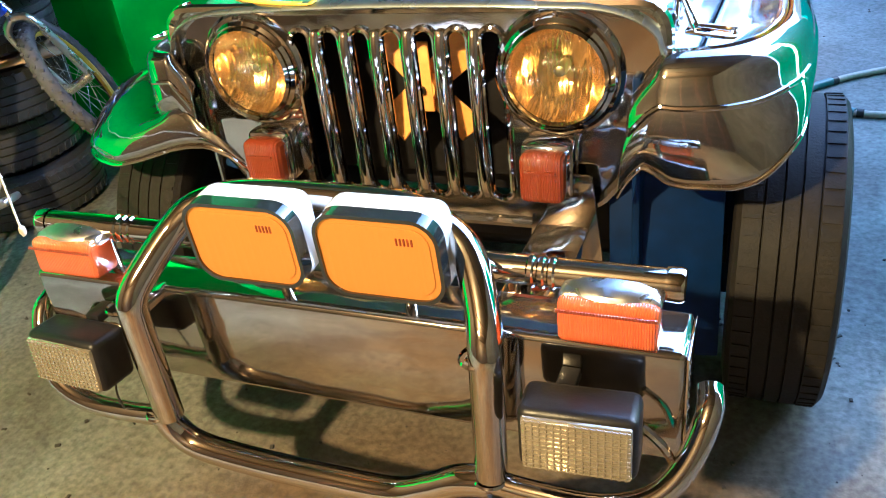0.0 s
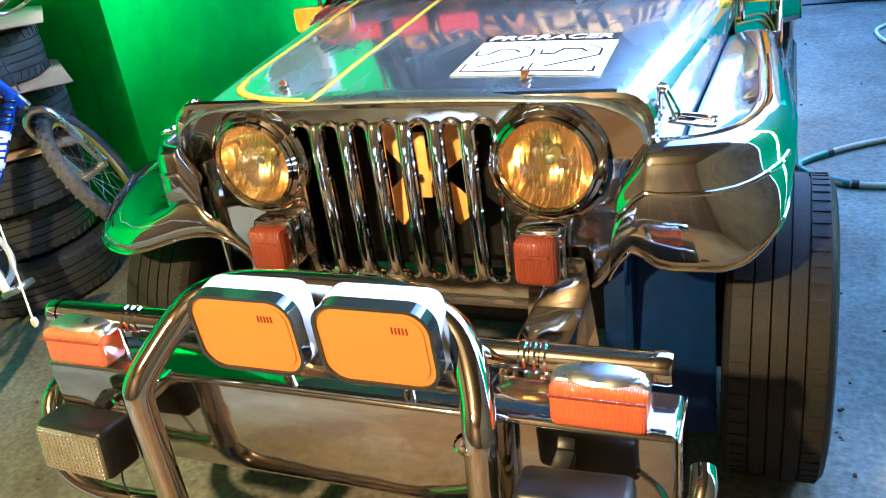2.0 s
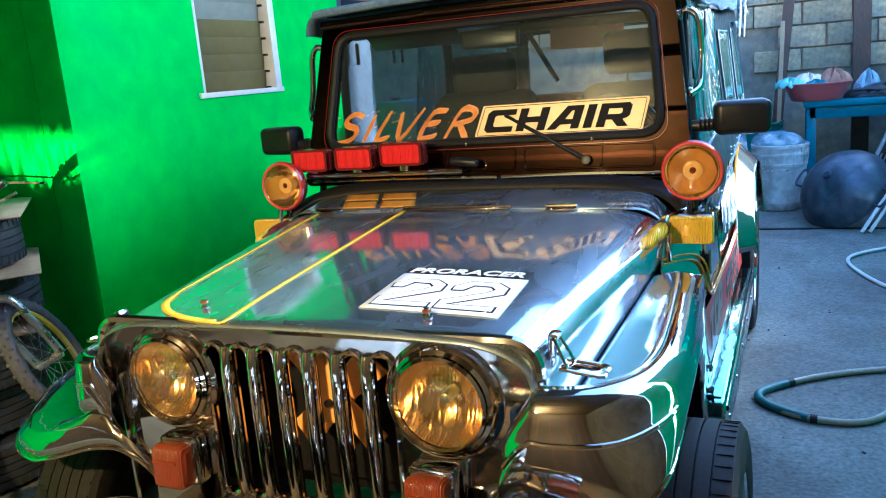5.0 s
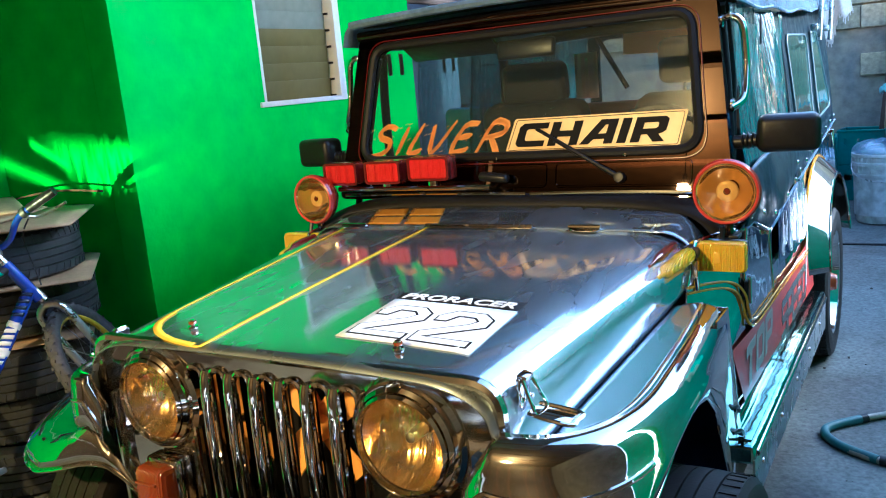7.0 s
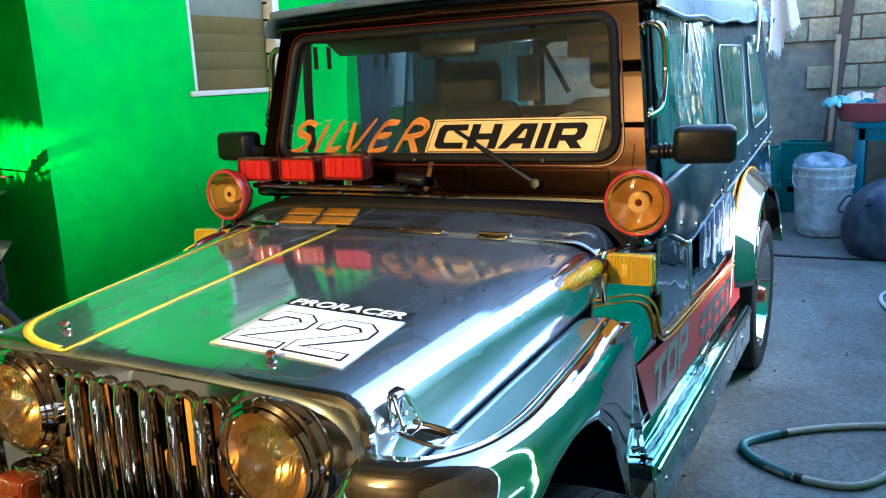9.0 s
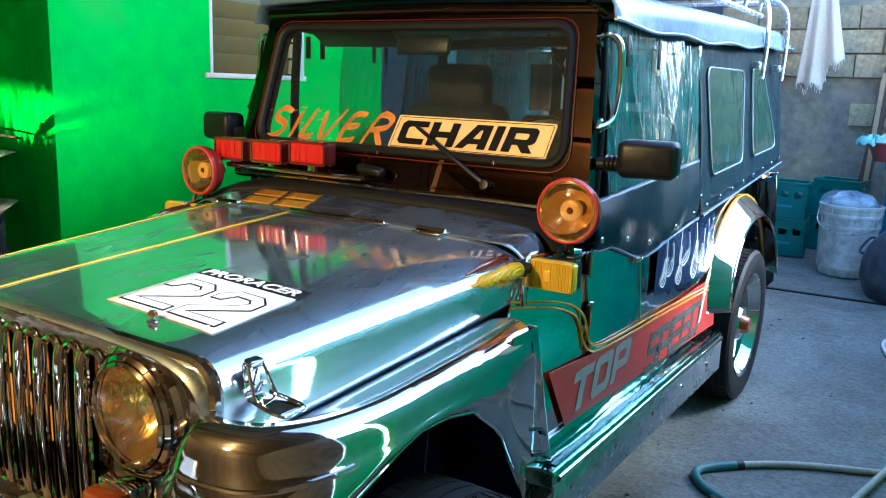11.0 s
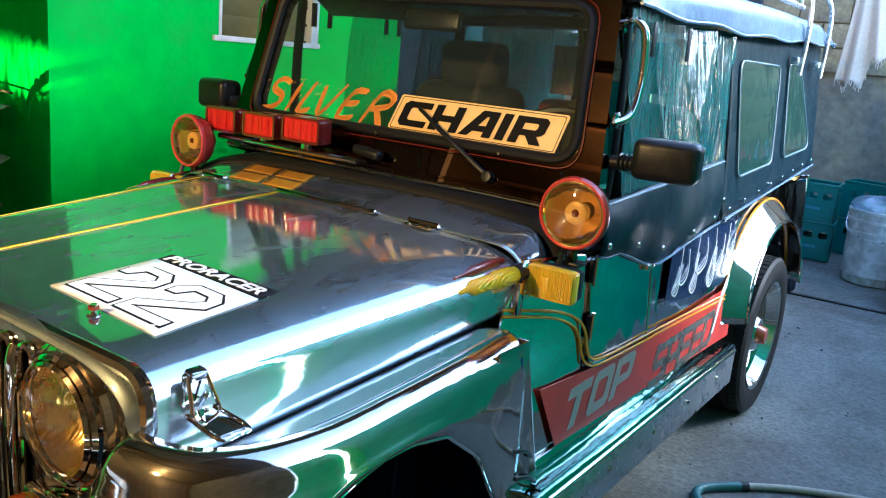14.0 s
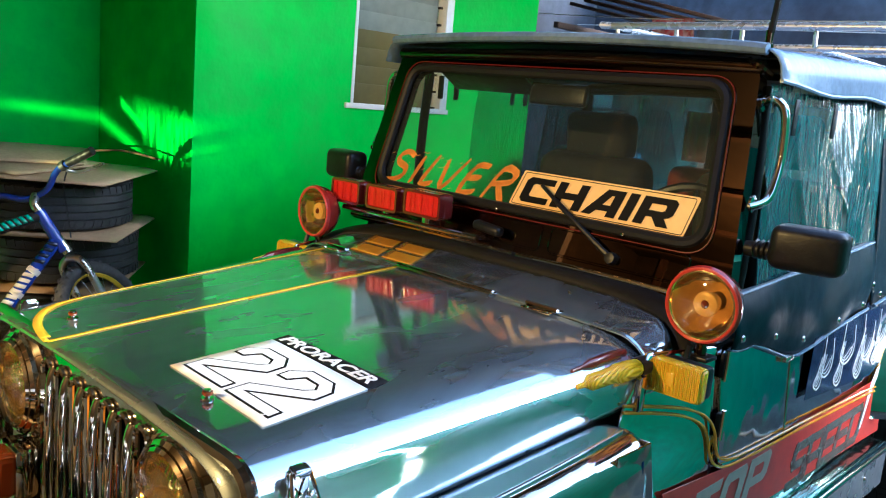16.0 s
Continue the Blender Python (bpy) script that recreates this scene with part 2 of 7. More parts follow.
# the paler second colour paints sheen onto the roof vinyl
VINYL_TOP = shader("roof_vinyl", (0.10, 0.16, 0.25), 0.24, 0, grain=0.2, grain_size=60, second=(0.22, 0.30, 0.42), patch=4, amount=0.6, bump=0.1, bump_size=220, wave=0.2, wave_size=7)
RED_PAINT = shader("red_paint", (0.30, 0.022, 0.018), 0.16, 0.0, grain=0.12, grain_size=40, coat=0.8)
RED_FILM = shader("red_film", (0.56, 0.042, 0.026), 0.28, 0.0, grain=0.12, grain_size=30, coat=0.12, wave=0.04)
ORANGE_FILM = shader("orange_film", (0.72, 0.30, 0.02), 0.2, 0.1, grain=0.1, grain_size=40, coat=0.4)
NAVY_FILM = shader("navy_film", (0.010, 0.022, 0.065), 0.12, 0.0, grain=0.1, grain_size=40, coat=0.6)
YELLOW_FILM = shader("yellow_film", (0.85, 0.50, 0.02), 0.24, 0.0, grain=0.08, grain_size=50, coat=0.3)
WHITE_SHELL = shader("white_shell", (0.60, 0.62, 0.63), 0.22, 0, grain=0.06, grain_size=50, coat=0.6)
WHITE_FILM = shader("white_film", (0.80, 0.80, 0.80), 0.32, 0.0, grain=0.06, grain_size=50, second=(0.7, 0.7, 0.72), patch=9, amount=0.4)
BLACK_FILM = shader("black_film", (0.008, 0.008, 0.010), 0.5, 0.0, spec=0.06, grain=0.1, grain_size=50)
GOLD_FILM = shader("gold_film", (0.95, 0.60, 0.22), 0.35, 0.0, grain=0.08, grain_size=40)
BRUSH_ORANGE = shader("brush_orange", (0.86, 0.31, 0.035), 0.4, 0.0, grain=0.15, grain_size=60)
FADED_FILM = shader("faded_film", (0.20, 0.12, 0.10), 0.2, 0.3, grain=0.2, grain_size=40, second=(0.10, 0.20, 0.17), patch=14, amount=0.7)
SILVER_FILM = shader("silver_film", (0.42, 0.39, 0.33), 0.28, 0.25, grain=0.1, grain_size=40)
LIT_AMBER = clear("lit_amber_lens", (0.95, 0.45, 0.05), 0.16, 0.10, flutes=18.0, glow=(1.0, 0.38, 0.02), glow_strength=0.02, haze=0.84, haze_colour=(0.44, 0.145, 0.010))
SIGNAL_LENS = lens_plastic("signal_lens", (0.62, 0.12, 0.022), flutes=85, through=0.4)
ORANGE_LENS = lens_plastic("orange_lens", (0.22, 0.038, 0.006), flutes=70)
RED_LENS = lens_plastic("red_lens", (0.80, 0.022, 0.012), flutes=55, strength=1.0)
RED_SHELL = shader("dark_red_shell", (0.13, 0.010, 0.009), 0.2, 0.0, grain=0.12, grain_size=40, coat=0.7)
YELLOW_LENS = lens_plastic("yellow_lens", (0.92, 0.57, 0.008), flutes=75, strength=1.0)
CLEAR_LENS = shader("ribbed_glass", (0.44, 0.40, 0.31), 0.20, 0.7, grain=0.12, grain_size=60, wave=0.25, wave_size=14, coat=0.6)
LAMP_GLASS = clear("lamp_glass", (0.99, 0.91, 0.64), 0.08, 0.03, flutes=40.0)
AMBER_GLASS = clear("amber_glass", (0.94, 0.76, 0.46), 0.06, 0.02, haze=0.015, haze_colour=(0.9, 0.56, 0.14))
GLASS = clear("windshield_glass", (0.88, 0.93, 0.92), 0.0, 0.008, haze=0.012, haze_colour=(0.5, 0.66, 0.68))
FILM_CLEAR = clear("clear_vinyl", (0.46, 0.72, 0.74), 0.11, 0.12, bump=1.0, bump_size=22.0, haze=0.22, haze_colour=(0.04, 0.20, 0.22), stretch=(1, 1.9, 0.28))
DARK_PANE = clear("smoky_vinyl", (0.66, 0.76, 0.72), 0.08, 0.05, bump=0.5, bump_size=5.0, haze=0.16, haze_colour=(0.06, 0.18, 0.13))
PIPING = shader("curtain_piping", (0.08, 0.13, 0.15), 0.4, 0, grain=0.1, grain_size=60)
BAG = clear("thin_plastic", (0.80, 0.86, 0.92), 0.10, 0.08, bump=1.0, bump_size=14.0, haze=0.25, haze_colour=(0.55, 0.66, 0.75))
REFLECTOR = shader("reflector", (0.88, 0.70, 0.34), 0.10, 0.93, wave=0.22, wave_size=18, rough_vary=0.06)
REFLECTOR_CLEAR = shader("reflector_pale", (0.90, 0.68, 0.36), 0.13, 0.93, wave=0.22, wave_size=14, stretch=(4.5, 1, 1.2), rough_vary=0.1)
LAMP_MIRROR = shader("lamp_mirror", (0.92, 0.80, 0.52), 0.09, 1.0, wave=0.14, wave_size=16, rough_vary=0.05)
CAP_CREAM = shader("bulb_cap_cream", (0.90, 0.74, 0.42), 0.3, 0.0, grain=0.1, grain_size=40, coat=0.3)
FAN_PAINT = shader("fan_orange", (1.0, 0.45, 0.06), 0.45, 0, grain=0.2, grain_size=40)
SEAT_BLACK = shader("seat_cloth", (0.016, 0.016, 0.018), 0.75, 0, grain=0.3, grain_size=120, bump=0.3, bump_size=300)
SEAT_RED = shader("seat_red", (0.34, 0.05, 0.05), 0.55, 0, grain=0.2, grain_size=60, bump=0.2, bump_size=200)
CONCRETE = shader("floor_concrete", (0.185, 0.198, 0.180), 0.62, 0, grain=0.45, grain_size=60, second=(0.105, 0.10, 0.088), patch=2.2, amount=0.95, bump=1.0, bump_size=45, wave=0.10, wave_size=5, rough_vary=0.2)


def browned(mat, colour):
    """A browner floor colour before the bumper, in patches."""
    n, lk = mat.node_tree.nodes, mat.node_tree.links
    bsdf = next(k for k in n if k.type == "BSDF_PRINCIPLED" and k.inputs["Base Color"].is_linked)
    src = bsdf.inputs["Base Color"].links[0].from_socket
    geo, sep, rng = n.new("ShaderNodeNewGeometry"), n.new("ShaderNodeSeparateXYZ"), n.new("ShaderNodeMapRange")
    noi, cut, mul, mix = n.new("ShaderNodeTexNoise"), n.new("ShaderNodeMapRange"), n.new("ShaderNodeMath"), n.new("ShaderNodeMix")
    noi.inputs["Scale"].default_value, noi.inputs["Detail"].default_value = 2.6, 8.0
    lk.new(geo.outputs["Position"], sep.inputs[0])
    lk.new(geo.outputs["Position"], noi.inputs["Vector"])
    for a, b in (("From Min", 0.5), ("From Max", -0.4), ("To Min", 0.0), ("To Max", 1.0)):
        rng.inputs[a].default_value = b
    lk.new(sep.outputs["Y"], rng.inputs["Value"])
    for a, b in (("From Min", 0.32), ("From Max", 0.56), ("To Min", 0.55), ("To Max", 1.0)):
        cut.inputs[a].default_value = b
    lk.new(noi.outputs["Fac"], cut.inputs["Value"])
    mul.operation = "MULTIPLY"
    far, both = n.new("ShaderNodeMapRange"), n.new("ShaderNodeMath")
    for a, b in (("From Min", 1.05), ("From Max", 0.35), ("To Min", 0.0), ("To Max", 1.0)):
        far.inputs[a].default_value = b
    off, side = n.new("ShaderNodeMath"), n.new("ShaderNodeMath")
    off.operation, side.operation = "SUBTRACT", "ABSOLUTE"
    off.inputs[1].default_value = 0.15
    lk.new(sep.outputs["X"], off.inputs[0])
    lk.new(off.outputs[0], side.inputs[0])
    lk.new(side.outputs[0], far.inputs["Value"])
    both.operation = "MULTIPLY"
    lk.new(rng.outputs["Result"], both.inputs[0])
    lk.new(far.outputs["Result"], both.inputs[1])
    lk.new(both.outputs[0], mul.inputs[0])
    lk.new(cut.outputs["Result"], mul.inputs[1])
    mix.data_type, mix.blend_type = "RGBA", "MULTIPLY"
    lk.new(mul.outputs[0], mix.inputs[0])
    lk.new(src, mix.inputs[6])
    mix.inputs[7].default_value = (*colour, 1)
    lk.new(mix.outputs[2], bsdf.inputs["Base Color"])


browned(CONCRETE, (0.80, 0.44, 0.19))
GREEN_WALL = shader("green_paint", (0.007, 0.58, 0.020), 0.62, 0, grain=0.16, grain_size=9, second=(0.007, 0.46, 0.028), patch=1.3, amount=0.5, bump=0.85, bump_size=26, wave=0.15, wave_size=7, rough_vary=0.15)
TEAL_WALL = shader("teal_yard_paint", (0.020, 0.56, 0.32), 0.6, 0, grain=0.2, grain_size=8, second=(0.016, 0.42, 0.26), patch=1.5, amount=0.5, bump=0.5, bump_size=30)
BLOCK = shader("concrete_block", (0.50, 0.39, 0.225), 0.85, 0, grain=0.35, grain_size=30, second=(0.22, 0.20, 0.17), patch=4, amount=0.6, bump=0.9, bump_size=80, random_tint=0.18)
PLASTER = shader("grey_plaster", (0.40, 0.325, 0.215), 0.85, 0, grain=0.3, grain_size=14, second=(0.18, 0.18, 0.175), patch=2.2, amount=0.8, bump=0.8, bump_size=40)
ROOF_DARK = shader("roof_sheet", (0.13, 0.15, 0.19), 0.5, 0.2, grain=0.2, grain_size=10, second=(0.07, 0.08, 0.10), patch=2, amount=0.5)
PLYWOOD = shader("plywood", (0.13, 0.066, 0.026), 0.6, 0, grain=0.25, grain_size=14, second=(0.055, 0.034, 0.022), patch=2, amount=0.6, stretch=(0.6, 4, 4))
BROWN_BOARD = shader("brown_board", (0.055, 0.040, 0.026), 0.6, 0, grain=0.3, grain_size=14, second=(0.022, 0.018, 0.015), patch=2, amount=0.7, stretch=(0.6, 0.6, 3))
TIMBER = shader("old_timber", (0.10, 0.055, 0.035), 0.7, 0, grain=0.35, grain_size=30, bump=0.4, bump_size=90, stretch=(6, 6, 0.7))
WHITE_PAINT = shader("white_paint", (0.76, 0.75, 0.72), 0.5, 0, grain=0.08, grain_size=20, second=(0.55, 0.54, 0.50), patch=5, amount=0.4)
# darker plaster; at the back its colour carries the shade under the roof
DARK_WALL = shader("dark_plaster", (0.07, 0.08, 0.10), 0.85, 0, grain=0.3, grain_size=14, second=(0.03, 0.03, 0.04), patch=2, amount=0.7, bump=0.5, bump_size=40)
LOUVRE = shader("louvre_glass", (0.15, 0.115, 0.035), 0.5, 0, spec=0.12, grain=0.08, grain_size=20, second=(0.20, 0.16, 0.07), patch=3, amount=0.3)
LOUVRE_PALE = shader("louvre_pale", (0.23, 0.24, 0.20), 0.5, 0, spec=0.2, grain=0.1, grain_size=20)
CARD = shader("cardboard", (0.42, 0.29, 0.17), 0.85, 0, grain=0.14, grain_size=60, second=(0.33, 0.22, 0.13), patch=5, amount=0.5, bump=0.2, bump_size=150)
BLUE_PAINT = shader("blue_paint", (0.015, 0.055, 0.42), 0.22, 0, grain=0.1, grain_size=40, coat=0.7)
GREEN_PAINT = shader("teal_paint", (0.02, 0.38, 0.26), 0.25, 0, grain=0.1, grain_size=40, coat=0.6)
RACK_METAL = shader("rack_metal", (0.62, 0.63, 0.64), 0.26, 0.7, grain=0.08, grain_size=50, rough_vary=0.1)
ALLOY = shader("alloy", (0.62, 0.62, 0.62), 0.28, 1.0, grain=0.12, grain_size=50, rough_vary=0.1)
DULL_ALLOY = shader("dull_alloy", (0.20, 0.22, 0.25), 0.45, 0.6, grain=0.2, grain_size=40)
YELLOW_RIM = shader("yellow_rim", (0.75, 0.52, 0.02), 0.35, 0, grain=0.1, grain_size=50)
PAIL = shader("pail_plastic", (0.66, 0.67, 0.66), 0.5, 0, grain=0.2, grain_size=26, second=(0.30, 0.29, 0.27), patch=9, amount=0.75)
WOK_IRON = shader("wok_iron", (0.045, 0.058, 0.085), 0.38, 0.45, grain=0.3, grain_size=14, second=(0.13, 0.15, 0.18), patch=7, amount=0.6, bump=0.35, bump_size=60, rough_vary=0.2)
CRATE_PLASTIC = shader("crate_plastic", (0.010, 0.15, 0.135), 0.42, 0, grain=0.15, grain_size=40)
TABLE_BLUE = shader("table_blue", (0.012, 0.16, 0.23), 0.45, 0, grain=0.2, grain_size=20, second=(0.02, 0.10, 0.14), patch=5, amount=0.6)
DRUM_BLUE = shader("drum_plastic", (0.02, 0.16, 0.42), 0.4, 0, grain=0.12, grain_size=20, second=(0.30, 0.42, 0.50), patch=5, amount=0.5)
BASIN = shader("basin_plastic", (0.40, 0.085, 0.085), 0.38, 0, grain=0.1, grain_size=40)
CLOTH_WHITE = shader("white_cloth", (0.72, 0.61, 0.52), 0.9, 0, grain=0.12, grain_size=60, bump=0.3, bump_size=200)
CLOTH_RED = shader("red_cloth", (0.50, 0.05, 0.07), 0.9, 0, grain=0.25, grain_size=25, second=(0.66, 0.45, 0.44), patch=22, amount=0.8)
CLOTH_BLUE = shader("blue_cloth", (0.12, 0.18, 0.28), 0.9, 0, grain=0.2, grain_size=50)
CLOTH_TEAL = shader("teal_cloth", (0.25, 0.50, 0.47), 0.9, 0, grain=0.15, grain_size=60)
CLOTH_BROWN = shader("brown_cloth", (0.34, 0.17, 0.11), 0.9, 0, grain=0.2, grain_size=60)
HOSE = shader("hose_rubber", (0.44, 0.40, 0.32), 0.5, 0, grain=0.2, grain_size=60)
HOSE_BLUE = shader("hose_sleeve", (0.05, 0.16, 0.17), 0.45, 0, grain=0.2, grain_size=60)
PAIL_BLUE = shader("pale_blue_print", (0.05, 0.22, 0.30), 0.5, 0, grain=0.1, grain_size=40)
GRIT = shader("grit", (0.05, 0.045, 0.04), 0.9, 0, grain=0.3, grain_size=40)
CABLE = shader("cable_black", (0.015, 0.015, 0.017), 0.5, 0, grain=0.2, grain_size=60)


# ---- mesh helpers ----
def thing(name, label, category, at=(0, 0, 0), group="", kind=""):
    ob = new(name)
    ob.location = at
    ob.empty_display_size = 0.1
    return tagged(ob, label, category, group, kind)


def part(name, bm, material, parent=None, label="", smooth=38, thick=0.0, kind=""):
    """One mesh object, in world metres, under its thing or part."""
    me = bpy.data.meshes.new(name)
    bmesh.ops.recalc_face_normals(bm, faces=bm.faces)
    bm.to_mesh(me)
    bm.free()
    me.materials.append(material)
    if smooth:
        me.polygons.foreach_set("use_smooth", [True] * len(me.polygons))
        me.set_sharp_from_angle(angle=radians(smooth))
    ob = new(name, me)
    if parent is not None:
        ob.parent = parent
        if parent.type == "EMPTY":
            ob.matrix_parent_inverse = Matrix.Translation(-Vector(parent.location))
    if thick:
        so = ob.modifiers.new("solid", "SOLIDIFY")
        so.thickness, so.offset = thick, 0
    return tagged(ob, label, kind=kind)


def box(size, m=Matrix(), bev=0.0, seg=2, bm=None, taper=1.0):
    """A bevelled block centred at the pose m; taper scales its top."""
    tmp = bmesh.new()
    bmesh.ops.create_cube(tmp, size=1.0)
    for v in tmp.verts:
        k = taper if v.co.z > 0 else 1.0
        v.co = Vector((v.co.x * size[0] * k, v.co.y * size[1] * k, v.co.z * size[2]))
    if bev:
        bmesh.ops.bevel(tmp, geom=list(tmp.edges), offset=bev, segments=seg, affect="EDGES", profile=0.5)
    bmesh.ops.transform(tmp, matrix=m, verts=tmp.verts)
    return merge(bm, tmp)


def merge(bm, tmp):
    if bm is None:
        return tmp
    base = {v: bm.verts.new(v.co) for v in tmp.verts}
    for f in tmp.faces:
        try:
            bm.faces.new([base[v] for v in f.verts])
        except ValueError:
            pass
    tmp.free()
    return bm


def lathe(profile, m=Matrix(), n=32, bm=None, cap=False):
    """A turned form: profile of (radius, height) about the local z axis."""
    bm = bm or bmesh.new()
    rings = []
    for r, h in profile:
        if r < 1e-5:
            rings.append([bm.verts.new(m @ Vector((0, 0, h)))])
        else:
            rings.append([bm.verts.new(m @ Vector((r * math.cos(2 * math.pi * k / n), r * math.sin(2 * math.pi * k / n), h))) for k in range(n)])
    for a, b in zip(rings, rings[1:]):
        for k in range(n):
            q = [a[k % len(a)], a[(k + 1) % len(a)], b[(k + 1) % len(b)], b[k % len(b)]]
            u = []
            for v in q:
                if v not in u:
                    u.append(v)
            if len(u) > 2:
                try:
                    bm.faces.new(u)
                except ValueError:
                    pass
    if cap:
        for ring in (rings[0], rings[-1]):
            if len(ring) > 2:
                bm.faces.new(ring)
    return bm


def spline(points, steps=6, closed=False):
    """A smooth way through the points."""
    p = [Vector(q) for q in points]
    out, n = [], len(p)
    for i in range(n if closed else n - 1):
        a, b, c, d = (p[(i + k) % n] if closed else p[min(max(i + k, 0), n - 1)] for k in (-1, 0, 1, 2))
        for s in range(steps):
            t = s / steps
            out.append(0.5 * ((2 * b) + (c - a) * t + (2 * a - 5 * b + 4 * c - d) * t * t + (3 * b - a - 3 * c + d) * t ** 3))
    if not closed:
        out.append(p[-1])
    return out


def tube(points, r, n=10, steps=6, closed=False, bm=None, cap=True, flat=1.0):
    """A round bar along a smooth way; r may be a list along the way."""
    bm = bm or bmesh.new()
    way = spline(points, steps, closed) if steps > 1 else [Vector(q) for q in points]
    rings, up = [], None
    for i, q in enumerate(way):
        nxt = way[(i + 1) % len(way)] if closed or i + 1 < len(way) else q
        prv = way[i - 1] if closed or i else q
        d = (nxt - prv).normalized()
        if up is None:
            up = Vector((0, 0, 1)) if abs(d.z) < 0.9 else Vector((0, 1, 0))
        side = d.cross(up).normalized()
        up = side.cross(d).normalized()
        rr = r if isinstance(r, (int, float)) else r[min(len(r) - 1, round(i / max(1, len(way) - 1) * (len(r) - 1)))]
        rings.append([bm.verts.new(q + rr * (math.cos(2 * math.pi * k / n) * side + flat * math.sin(2 * math.pi * k / n) * up)) for k in range(n)])
    for i in range(len(rings) if closed else len(rings) - 1):
        a, b = rings[i], rings[(i + 1) % len(rings)]
        for k in range(n):
            bm.faces.new([a[k], a[(k + 1) % n], b[(k + 1) % n], b[k]])
    if cap and not closed:
        bm.faces.new(rings[0])
        bm.faces.new(rings[-1])
    return bm


def round_rect(w, h, r, seg=5, cx=0.0, cy=0.0):
    pts = []
    for sx, sy, a0 in ((1, 1, 0), (-1, 1, 90), (-1, -1, 180), (1, -1, 270)):
        for k in range(seg + 1):
            a = radians(a0 + 90 * k / seg)
            pts.append((cx + sx * (w / 2 - r) + r * math.cos(a), cy + sy * (h / 2 - r) + r * math.sin(a)))
    return pts


def circle(r, n=32, cx=0.0, cy=0.0):
    return [(cx + r * math.cos(2 * math.pi * k / n), cy + r * math.sin(2 * math.pi * k / n)) for k in range(n)]


def plate(outer, holes, thick, m=Matrix(), bm=None):
    """A flat plate with holes in the local xy plane, thick along -z."""
    tmp = bmesh.new()
    edges = []
    for loop in (outer, *holes):
        vs = [tmp.verts.new((x, y, 0)) for x, y in loop]
        edges += [tmp.edges.new((vs[k], vs[(k + 1) % len(vs)])) for k in range(len(vs))]
    bmesh.ops.triangle_fill(tmp, use_beauty=True, edges=edges)
    if thick:
        got = bmesh.ops.extrude_face_region(tmp, geom=list(tmp.faces))
        bmesh.ops.translate(tmp, vec=(0, 0, -thick), verts=[g for g in got["geom"] if isinstance(g, bmesh.types.BMVert)])
    bmesh.ops.transform(tmp, matrix=m, verts=tmp.verts)
    return merge(bm, tmp)


def grid(f, nu, nv, bm=None, closed_u=False):
    """A sheet of the points f(u, v), u and v from 0 to 1."""
    bm = bm or bmesh.new()
    rows = [[bm.verts.new(f(i / nu, j / nv)) for j in range(nv + 1)] for i in range(nu + (0 if closed_u else 1))]
    for i in range(nu):
        a, b = rows[i], rows[(i + 1) % len(rows)]
        for j in range(nv):
            bm.faces.new([a[j], b[j], b[j + 1], a[j + 1]])
    return bm


def lerp_table(table, x):
    for (x0, y0), (x1, y1) in zip(table, table[1:]):
        if x <= x1:
            return y0 + (y1 - y0) * max(0.0, (x - x0)) / (x1 - x0)
    return table[-1][1]


def lettering(text, m, height, width, material, parent, name="lettering", shear=0.0, bold=0.0, depth=0.0006, label="", bend=None):
    """Words in the built-in face, fitted to a width and height on the local xy plane of m, from its lower left."""
    cu = bpy.data.curves.new("letters", "FONT")
    cu.body, cu.offset, cu.extrude, cu.shear = text, bold, depth, shear
    tmp = new("letters", cu)
    dg = bpy.context.evaluated_depsgraph_get()
    dg.update()
    me = bpy.data.meshes.new_from_object(tmp.evaluated_get(dg))
    bpy.data.objects.remove(tmp)
    xs, ys = [v.co.x for v in me.vertices], [v.co.y for v in me.vertices]
    x0, y0, kx, ky = min(xs), min(ys), width / (max(xs) - min(xs)), height / (max(ys) - min(ys))
    for v in me.vertices:
        p = Vector(((v.co.x - x0) * kx, (v.co.y - y0) * ky, v.co.z))
        if bend:
            p = bend(p)
        v.co = m @ p
    me.materials.clear()
    me.materials.append(material)
    ob = new(name, me)
    ob.parent = parent
    if parent.type == "EMPTY":
        ob.matrix_parent_inverse = Matrix.Translation(-Vector(parent.location))
    return tagged(ob, label)


def basis(origin, ex, ey):
    """A frame with its x axis along ex, its y axis near ey."""
    ex = Vector(ex).normalized()
    ez = ex.cross(Vector(ey)).normalized()
    ey = ez.cross(ex)
    m = Matrix((ex, ey, ez)).transposed().to_4x4()
    m.translation = origin
    return m


FRONT = basis((0, 0, 0), (1, 0, 0), (0, 0, 1))          # local z towards -y
TO_FRONT = Matrix.Rotation(radians(90), 4, "X")            # local z axis to -y


def ground(y):
    """The height of the gently rising floor."""
    return 0.036 * y


# ---- setting ----
def slab(name, size, at, material, kind="structure", label="", rot=(0, 0, 0), bev=0.0):
    return part(name, box(size, pose(*at, *rot), bev), material, None, label, kind=kind)


floor_bm = grid(lambda u, v: Vector((-14 + 28 * u, -14 + 32 * v, ground(-14 + 32 * v))), 60, 60)
tagged(part("floor", floor_bm, CONCRETE, None, "worn grey concrete garage floor with stains and dust", kind="structure"), category="floor")

